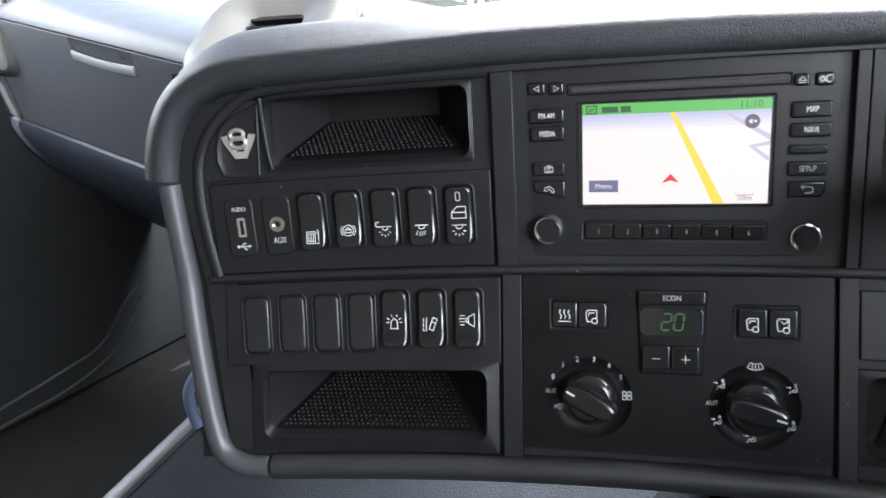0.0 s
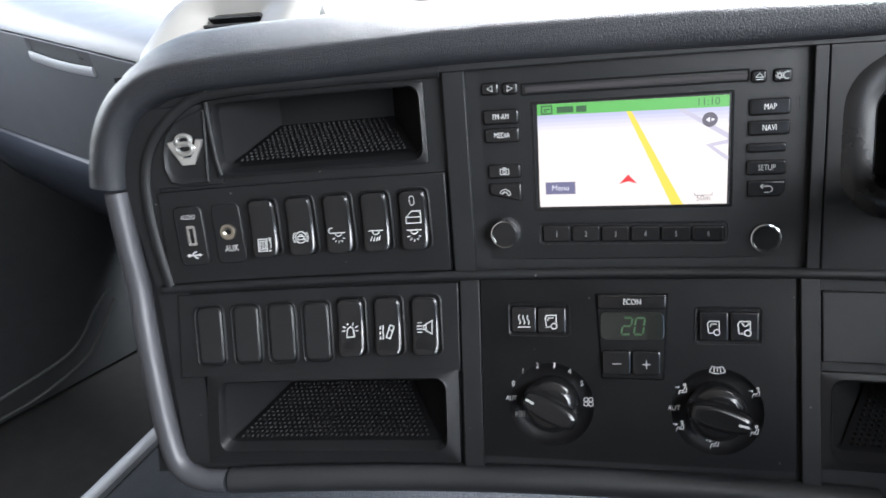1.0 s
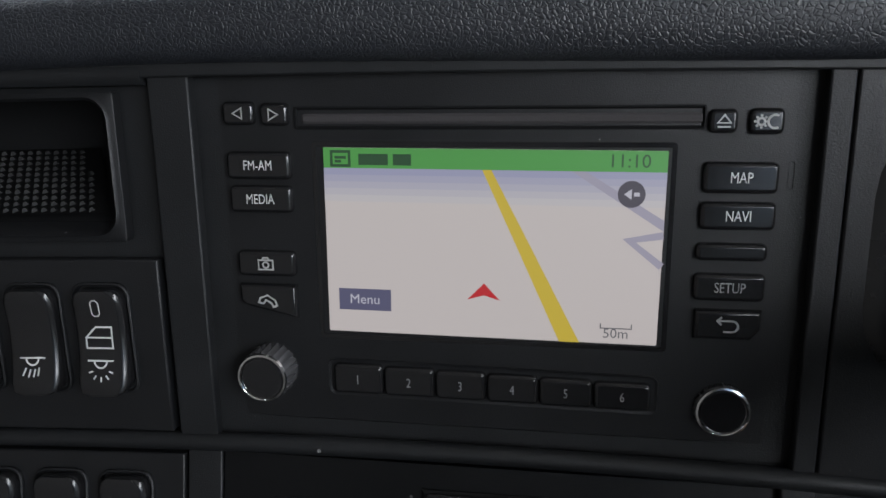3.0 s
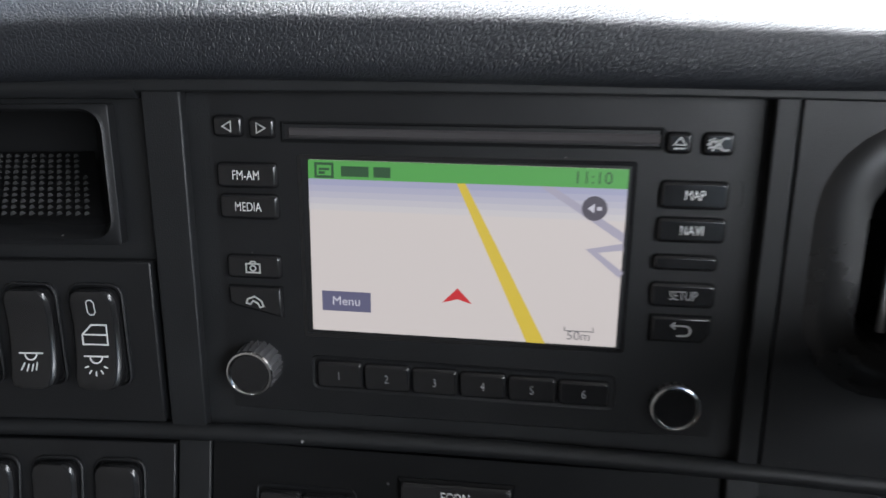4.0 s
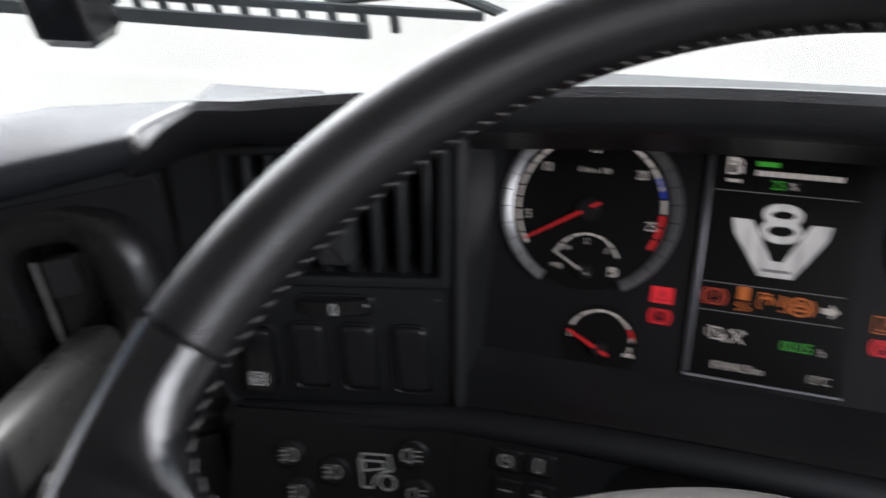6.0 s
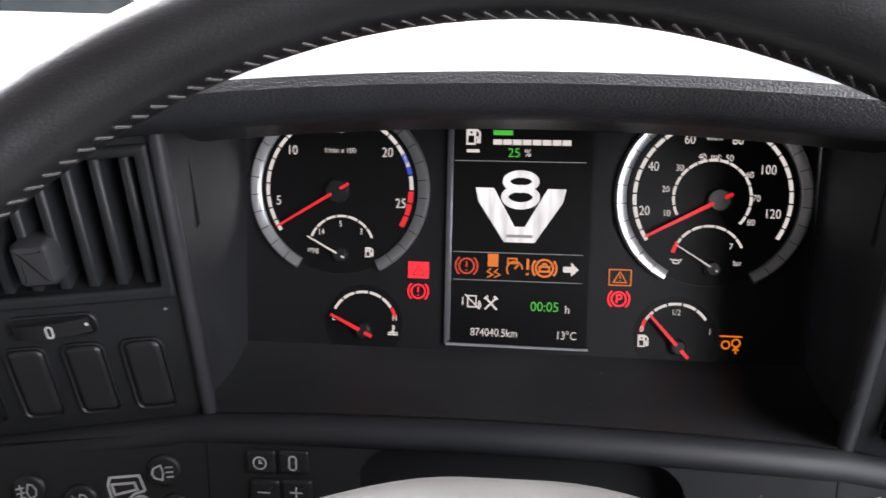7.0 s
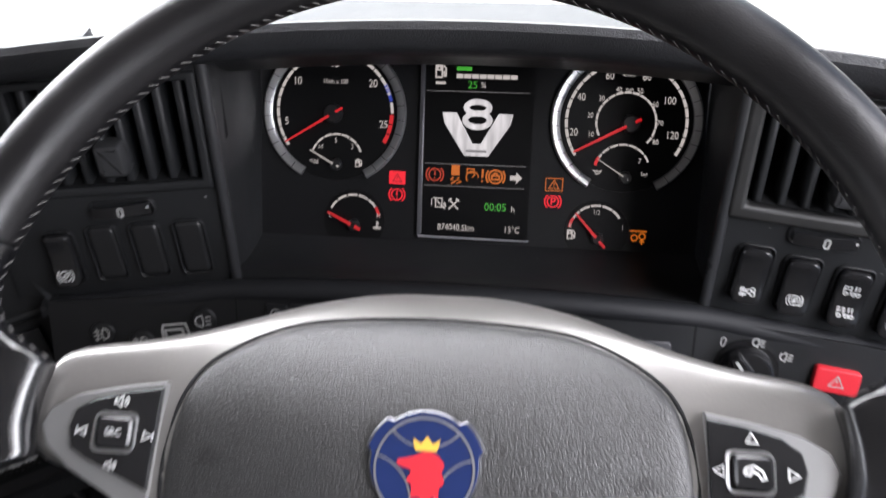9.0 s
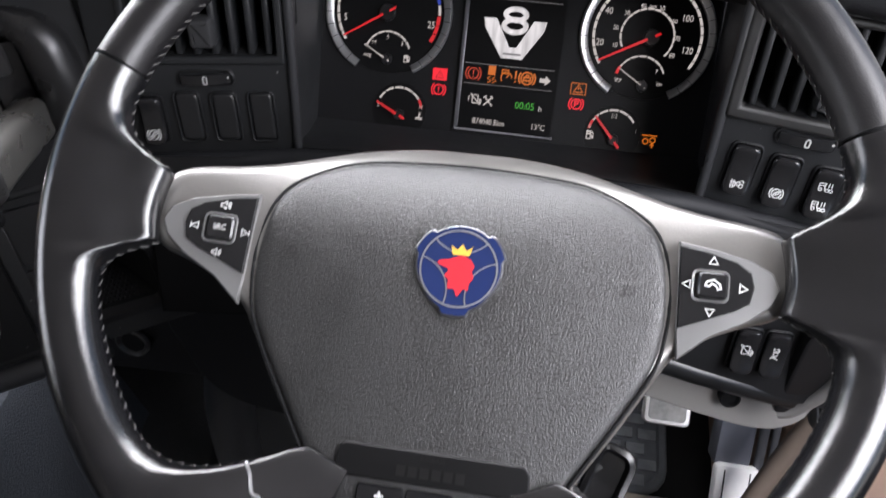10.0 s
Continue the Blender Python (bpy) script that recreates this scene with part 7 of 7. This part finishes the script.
upright("panel", [(-0.16, 0.70), (0.065, 0.715), (0.065, 0.86), (-0.16, 0.80)], 0.500, 0.05, KNEE, knee)
upright("column_cover", smooth_outline([(0.22, 0.70), (0.225, 0.80), (0.21, 0.90), (0.12, 0.885), (0.035, 0.835), (0.045, 0.775), (0.075, 0.715), (0.14, 0.69)][::1], 4), 0.490, 0.05, KNEE, knee)
# black sheet added where the console's lower end lies in shade
upright("upper_panel", [(0.062, 0.885), (0.250, 0.905), (0.250, 0.982), (0.062, 0.982)], 0.4905, 0.02, DEEP, knee, 0.42)
ig = Matrix.Translation((-0.024, 0.494, 0.764)) @ Matrix.Rotation(radians(75), 4, "X")
part("lock_ring", slab(circle(0.021, 28), [(0, 0), (0.0006, 0.006), (0.0018, 0.0066), (0.0036, 0.002)]), mat("lock_metal", (0.10, 0.10, 0.10), 0.35, 0.7, vary=0.2), knee, "metal ignition lock ring", ig)
part("lock", slab(circle(0.0145, 24), [(0, 0), (0.0006, 0.004)]), DEEP, knee, "", ig)
part("column_boot", sweep(smooth_line([(0.11, 0.540, 0.78), (0.062, 0.520, 0.66), (0.030, 0.510, 0.48), (0.010, 0.510, 0.27)], 6), circle(0.034, 14)), mat("boot_rubber", (0.012, 0.012, 0.013), 0.30, coat=0.5), knee, "smooth rubber column boot")
plain("bulkhead", slab_box(-1.68, 1.03, 0.90, 0.92, 0.25, 0.80), CARPET, "dark bulkhead lining behind the pedals")
kr = thing("knee_panel", "grey plastic knee panel with a fixing hole below the dash", "dash panel")
upright("panel", smooth_outline([(0.50, 0.815), (0.56, 0.804), (0.62, 0.793), (0.68, 0.785), (0.715, 0.790), (0.738, 0.812), (0.728, 0.852), (0.60, 0.876), (0.50, 0.895)], 4), 0.512, 0.04, mat("knee_grey", (0.22, 0.21, 0.20), 0.5, grain=0.3, vary=0.1), kr, 0.5)
part("hole", slab(circle(0.011, 20), [(0, -0.006), (0.0004, 0.0040), (0.002, 0.0044), (0.004, 0.0005)]), DEEP, kr, "", Matrix.Translation((0.651, 0.501, 0.826)) @ Matrix.Rotation(radians(62), 4, "X"))
part("roll_bar", sweep([(0.54, 0.497, 0.897), (0.60, 0.492, 0.884), (0.65, 0.490, 0.875), (0.698, 0.490, 0.866)], [(0.014 * math.cos(a), 0.014 * math.sin(a)) for a in span(0, 2 * math.pi, 14)[:-1]]), mat("roll_black", (0.010, 0.0103, 0.011), 0.32, vary=0.2), kr, "glossy black rolled edge")
upright("switch_face", [(0.53, 0.888), (0.74, 0.868), (0.745, 0.990), (0.53, 0.990)], 0.499, 0.02, PANEL, kr, 0.35)
for x, kind in ((0.6330, "tag_off"), (0.6590, "dash_links")):
    mm = Matrix.Translation((x, 0.4930, 0.931)) @ Matrix.Rotation(radians(70), 4, "X")
    rocker(kr, mm, 0.0205, 0.045, symbols=[(kind, 0.002, 0.0115)])
cap_pts = [(0.681, 0.979), (0.681, 0.890), (0.682, 0.856), (0.690, 0.848), (0.700, 0.856), (0.713, 0.890), (0.7245, 0.940), (0.719, 0.977)]
upright("end_cap", smooth_outline(cap_pts, 3), 0.4830, 0.045, PANEL, kr, 0.12, "black end cap")
# pale roll down the cap's right side paints its lit edge
part("worn_edge", sweep(smooth_line([(0.690, 0.482, 0.846), (0.701, 0.481, 0.854), (0.7155, 0.482, 0.889), (0.7275, 0.485, 0.940), (0.7220, 0.490, 0.978)], 6), circle(0.0075, 10)), mat("lit_edge_grey", (0.16, 0.155, 0.15), 0.45, vary=0.3, vary_scale=60), kr, "light grey edge, painted for the light along the cap")
bel = thing("cable_bellows", "ribbed rubber cable bellows beside the door", "bellows")
for k in range(6):
    part("rib", slab(circle(0.017, 18), [(0.004, 0), (0, 0.003), (0.004, 0.006)], base=True), RUBBER, bel, "", Matrix.Translation((0.742 + 0.008 * k, 0.512, 0.800 - 0.001 * k)) @ Matrix.Rotation(radians(80), 4, "Y"))
tubes = thing("door_tube", "brown metal tube rising beside the pedals", "tube")
part("tube", tube(smooth_line([(0.70, 0.42, 0.55), (0.76, 0.52, 0.66), (0.82, 0.60, 0.82)], 5), 0.012, 10), mat("brown_paint", (0.13, 0.10, 0.08), 0.5, vary=0.3), tubes)
plain("door_sill", slab_box(0.80, 1.03, 0.1, 0.9, 0.25, 0.62), mat("sill_brown", (0.16, 0.10, 0.07), 0.6, vary=0.25), "brown-lined door sill beside the pedals")


def pedal(name, label, c, w, h, tiltx, material, ribs):
    p = thing(name, label, "pedal", Matrix.Translation(c) @ Matrix.Rotation(radians(tiltx), 4, "X"), group="pedals")
    part("plate", slab(rounded(w, h, 0.008), [(0, -0.010), (0, 0.002), (0.002, 0.005), (0.006, 0.0055)], base=True), material, p)
    for k in range(ribs):
        part("rib", slab(rounded(w * 0.8, 0.004, 0.001), [(0, 0.0055), (0.0006, 0.0075)]), RUBBER, p, "", at(0, -h * 0.35 + h * 0.7 * k / max(1, ribs - 1)))
    return p


WORN = mat("worn_metal", (0.55, 0.54, 0.52), 0.35, 0.5, vary=0.35, vary_scale=60)
pb = pedal("brake_pedal", "worn metal brake pedal with a bright rim", (0.640, 0.600, 0.606), 0.062, 0.048, 35, WORN, 0)
part("stem", box(0.020, 0.012, 0.22, Matrix.Translation((0, 0.04, -0.10))), PLASTIC, pb)
part("tread", slab(rounded(0.050, 0.036, 0.006), [(0, 0.0052), (0.0006, 0.0064)]), mat("worn_tread", (0.22, 0.215, 0.205), 0.5, vary=0.7, vary_scale=90), pb, "worn grey rubber tread")
pa = pedal("accelerator_pedal", "pale worn accelerator pedal plate on a dark arm", (0.741, 0.509, 0.530), 0.058, 0.11, 40, mat("pale_plate", (0.78, 0.77, 0.75), 0.45, vary=0.12, vary_scale=50), 0)
for x in (-0.017, 0.016):
    part("groove", slab(rounded(0.0022, 0.096, 0.001), [(0, 0.0052), (0.0003, 0.0062)]), RUBBER, pa, "", at(x, 0.0))
part("arm", slab(rounded(0.050, 0.14, 0.006), [(0, -0.03), (0, -0.006), (0.003, 0.0)], base=True), mat("arm_plastic", (0.085, 0.090, 0.108), 0.4, vary=0.15), pa, "dark plastic pedal arm", Matrix.Translation((-0.006, 0.118, 0.006)) @ Matrix.Rotation(radians(12), 4, "X"))
for x, r in ((0.030, 0.0065), (0.045, 0.005)):
    part("rod", tube([(x, 0.02, -0.02), (x - 0.002, 0.10, 0.0), (x - 0.006, 0.19, 0.03)], r, 10), mat("rod_grey", (0.07, 0.072, 0.08), 0.35, 0.3), pa, "grey metal pedal rod")
fm = thing("floor_mat", "black ribbed rubber floor mat under the pedals", "floor mat")
# sheet and treads paler than black rubber, in place of light from the door
part("sheet", slab(rounded(0.46, 0.25, 0.05), [(0, 0), (0, 0.008), (0.004, 0.012), (0.014, 0.012), (0.018, 0.008)]), mat("mat_rubber_lit", (0.19, 0.205, 0.22), 0.5, grain=0.4, vary=0.3), fm, "", at(0.49, 0.742, 0.25))
bm = bmesh.new()
for j in range(8):
    for i in range(11):
        x, y = -0.205 + 0.042 * i - (0.021 if j % 2 else 0), -0.102 + 0.029 * j
        if abs(x) < 0.195:
            box(0.032, 0.019, 0.008, at(x, y, 0.011), bm)
tagged(part("treads", bm, mat("tread_rubber_lit", (0.32, 0.34, 0.36), 0.45, vary=0.4, vary_scale=50), fm, "raised rubber treads", at(0.49, 0.742, 0.25), smooth=False), kind="stuff")

fs = thing("floor_strip", "beige edging strip on the floor before the mat", "floor trim")
part("strip", slab(rounded(0.24, 0.030, 0.004), [(0, 0), (0, 0.012), (0.003, 0.015)]), mat("strip_beige", (0.55, 0.48, 0.42), 0.6, vary=0.15), fs, "", at(0.615, 0.600, 0.25))

# ---------------------------------------------------------------- passenger side
def glove_y(x):
    return 0.329 + 0.206 * (x + 1.133)


pax = thing("passenger_dash", "grey moulded passenger dashboard with a glovebox", "dashboard")
prof = [(0.34, 1.00), (0.26, 1.09), (0.19, 1.145), (0.12, 1.168), (0.07, 1.1715), (0.035, 1.169), (0.012, 1.162), (0.003, 1.154), (0.0, 1.145)]
low_prof = [(0.006, 0.906), (-0.004, 0.901), (-0.009, 0.890), (-0.008, 0.866), (0.004, 0.825), (0.035, 0.765), (0.10, 0.68), (0.20, 0.55)]


def sloped(x, z):
    """The passenger dash falls towards the console."""
    return z - 0.0985 * (x + 1.1154) - 0.007 - 0.019 * min(1, max(0, (z - 0.908) / 0.235))


def along(profile, x0, x1, n):
    bm = bmesh.new()
    rows = []
    for x in span(x0, x1, n):
        rows.append([bm.verts.new((x, glove_y(x) + a, sloped(x, z))) for a, z in profile])
    for a, b in zip(rows, rows[1:]):
        for i in range(len(profile) - 1):
            bm.faces.new((a[i], a[i + 1], b[i + 1], b[i]))
    return bm


part("top", along(prof, -1.68, -0.93, 24), GREYDASH, pax)
part("lower_edge", along(low_prof, -1.68, -0.55, 24), mat("pax_lower", (0.034, 0.041, 0.056), 0.45, vary=0.1), pax)
part("door_gap", along([(0.006, 1.146), (0.006, 0.90)], -1.68, -0.55, 12), DEEP, pax)


def glove(x, z, h=0.0):
    return Vector((x, glove_y(x) - h, sloped(x, z)))


GH = (-1.297, -1.117, 1.100, 1.1395)
gd = part("glovebox_door", bent(glove, span(-1.600, -0.60, 12), span(0.908, 1.141, 5), 0.0, 0.012, (GH,)), GREYDASH, pax, "grey glovebox lid")
bevelled(gd, 0.002)
part("side_cover", bent(glove, span(-1.68, -1.605, 3), span(0.908, 1.141, 4), 0.0, 0.012, ()), GREYDASH, pax)
# recess floor darker than the lid: its shade is put into the colour
part("handle_recess", bent(lambda x, z, h: glove(x, z, -0.0045), span(GH[0], GH[1], 3), span(GH[2], GH[3], 2), 0, 0), mat("recess_shade", (0.055, 0.058, 0.064), 0.5), gd)
part("handle_lip", sweep([glove(x, 1.1065 - 0.0045 * math.sin(math.pi * (x - GH[0]) / (GH[1] - GH[0])), 0.001) for x in span(GH[0] + 0.001, GH[1] - 0.001, 10)], [(0.0030 * math.cos(a), 0.0085 * math.sin(a)) for a in span(0, 2 * math.pi, 10)[:-1]]), mat("handle_grey", (0.32, 0.33, 0.35), 0.4), gd, "pale grey handle lip")
part("key_mark", strokes([[(0.0, 0.0), (0.018, 0.0)], arc(-0.006, 0, 0.006, 0, 360, 10), [(0.012, 0), (0.012, -0.004)]], 0.002), GLOSSY, gd, m=Matrix.Translation(glove(-1.155, 1.124, -0.0035)) @ Matrix.Rotation(radians(90), 4, "X"), smooth=False)


CREAM = mat("vent_shell", (0.13, 0.126, 0.118), 0.38, vary=0.1)


def pod_vent(label, c, w, h, yaw, pitch, r, n, k=1.0):
    v = thing("air_vent", label, "air vent", Matrix.Translation(c) @ Matrix.Rotation(radians(yaw), 4, "Z") @ Matrix.Rotation(radians(90 - pitch), 4, "X"), group="passenger air vents")
    part("shell", slab(rounded(w, h, r, 8), [(d * k, z) for d, z in ((-0.012, -0.07), (-0.010, -0.012), (-0.006, 0.000), (0.001, 0.006), (0.012, 0.0055), (0.030, 0.000), (0.044, -0.008), (0.046, -0.024))]), CREAM, v, "satin pale grey vent surround")
    part("lip", slab(rounded(w, h, r, 8), [(-0.0175, -0.07), (-0.0175, -0.016), (-0.015, -0.013), (-0.0125, -0.016)]), PLASTIC, v, "dark moulded lip")
    part("duct", slab(rounded(w - 0.088 * k, h - 0.088 * k, max(0.004, r - 0.044 * k), 8), [(0, -0.0215), (0.001, -0.0205)]), DEEP, v, "dark duct behind the slats")
    for j in range(n):
        part("slat", box(w - 0.09 * k, 0.003, 0.020, Matrix.Translation((0, -h / 2 + 0.050 * k + (h - 0.100 * k) * j / (n - 1), -0.013)) @ Matrix.Rotation(radians(25), 4, "X")), PLASTIC, v)
    return v


pod_vent("pale grey rounded air vent with black slats on the dash top", (-0.8023, 0.4127, 1.158), 0.200, 0.200, 30, 68, 0.070, 5, 1.35)
pod_vent("pale grey air vent at the end of the passenger dash", (-1.590, 0.232, 1.128), 0.125, 0.14, 14, 8, 0.025, 4)

# door trim strips, engine tunnel with woven cover
door_l = thing("passenger_door", "dark lower door lining with two bright trim strips", "door")
LINING = mat("door_lining", (0.038, 0.041, 0.043), 0.8, grain=0.4, grain_scale=700, vary=0.2, spec=0.08)
part("lining", slab_box(-1.678, -1.662, -0.60, 0.60, 0.26, 1.06), LINING, door_l, "dark moulded door lining")
for run in (((-0.30, 0.300), (-0.055, 0.315), (0.082, 0.328), (0.17, 0.340), (0.223, 0.365), (0.279, 0.420), (0.33, 0.458)), ((-0.30, 0.258), (-0.073, 0.270), (0.09, 0.277), (0.218, 0.313), (0.28, 0.370), (0.334, 0.425))):
    part("trim_strip", tube(smooth_line([(-1.661, y, z) for y, z in run], 6), 0.0045, 8), mat("strip_grey", (0.045, 0.045, 0.045), 0.5, 0.2), door_l)
tun = thing("engine_tunnel", "engine tunnel with a blue-grey woven cover and metal edge strip", "engine cover")
bm = bmesh.new()
rows = []
for y in span(-1.0, 0.62, 16):
    xl = -0.834 - 0.38 * max(-0.3, y)
    rows.append([bm.verts.new(p) for p in ((xl, y, 0.25), (xl, y, 0.555), (xl + 0.006, y, 0.575), (xl + 0.03, y, 0.585), (-0.30, y, 0.600), (-0.265, y, 0.590), (-0.25, y, 0.560), (-0.235, y, 0.25))])
for a, b in zip(rows, rows[1:]):
    for i in range(7):
        bm.faces.new((a[i], a[i + 1], b[i + 1], b[i]))
part("cover", bm, FABRIC, tun)
part("edge_strip", sweep([(-0.832 - 0.38 * max(-0.3, y), y, 0.582) for y in span(-0.6, 0.30, 12)], [(0.012, -0.05), (0.012, 0.006), (0.004, 0.010), (-0.012, 0.008), (-0.014, -0.004)]), mat("strip_metal", (0.13, 0.135, 0.142), 0.45, 0.6, vary=0.1), tun, "brushed metal edge strip")
gr = thing("grab_loop", "blue-grey plastic loop handle below the console", "handle")
part("loop", tube(smooth_line([(-0.880, 0.164, 0.585), (-0.880, 0.166, 0.634), (-0.880, 0.176, 0.660), (-0.868, 0.205, 0.688), (-0.850, 0.240, 0.690)], 6), 0.009, 10), mat("loop_blue", (0.14, 0.18, 0.27), 0.4), gr)

# ---------------------------------------------------------------- on and outside the windscreen
st = thing("windscreen_stickers", "four brown paper stickers on the windscreen", "sticker")
PAPER = mat("brown_paper", (0.26, 0.19, 0.13), 0.8, vary=0.1)
for x0, x1, z0, z1 in ((-0.421, -0.369, 1.074, 1.109), (-0.345, -0.292, 1.076, 1.112), (-0.421, -0.369, 1.114, 1.150), (-0.345, -0.292, 1.118, 1.154)):
    part("sticker", slab_box(x0, x1, 1.1665, 1.1675, z0, z1), PAPER, st)
sb = thing("sensor_box", "black plastic sensor housing hung inside the windscreen", "sensor")
part("housing", slab(rounded(0.105, 0.075, 0.012), [(0.012, 0.0), (0.004, 0.012), (0.0, 0.016), (0.0, 0.30), (0.004, 0.31)], base=True), GLOSSY, sb, "", Matrix.Translation((-0.555, 1.110, 1.022)))


part("sensor_window", slab(rounded(0.060, 0.040, 0.008), [(0, -0.001), (0.0008, 0.0012), (0.002, 0.0008)]), DEEP, sb, "dark sensor window", Matrix.Translation((-0.555, 1.110, 1.022)) @ Matrix.Rotation(radians(180), 4, "X"))
part("mount_plate", slab_box(-0.595, -0.515, 1.148, 1.166, 1.06, 1.34), PLASTIC, sb, "black glass mount")


def wiper(x0, x1, z0, z1, label):
    w = thing("windscreen_wiper", label, "wiper", group="windscreen wipers")
    d = Vector((x1 - x0, 0, z1 - z0))
    n = d.normalized()
    part("blade", sweep([Vector((x0, 1.225, z0)) + d * k for k in span(0, 1, 6)], [(-0.005, -0.012), (0.005, -0.012), (0.004, 0.010), (-0.004, 0.010)]), mat("wiper_rubber", (0.06, 0.062, 0.065), 0.5), w)
    for a, b in ((0.45, 1.05),):
        part("bridge", sweep([Vector((x0, 1.238, z0 + 0.026)) + d * k for k in span(a, b + 0.18, 8)], [(-0.004, -0.006), (0.004, -0.006), (0.004, 0.006), (-0.004, 0.006)]), MATS["wiper_rubber"], w)
        for k in span(a, b, 9):
            part("link", box(0.012, 0.008, 0.034, Matrix.Translation(Vector((x0, 1.236, z0 + 0.012)) + d * k)), MATS["wiper_rubber"], w)
    part("arm", tube(smooth_line([Vector((x0, 1.25, z0 + 0.030)) + d * 0.90, Vector((x0, 1.25, z0 + 0.050)) + d * 1.10, Vector((x0, 1.25, z0 + 0.046)) + d * 1.18, Vector((x0, 1.25, z0 + 0.024)) + d * 1.27], 5), 0.008, 8), MATS["wiper_rubber"], w)
    return w


wiper(-0.88, -0.14, 1.028, 1.004, "black windscreen wiper resting at the foot of the glass")
wiper(-1.70, -1.10, 0.985, 0.950, "black windscreen wiper resting at the foot of the glass")
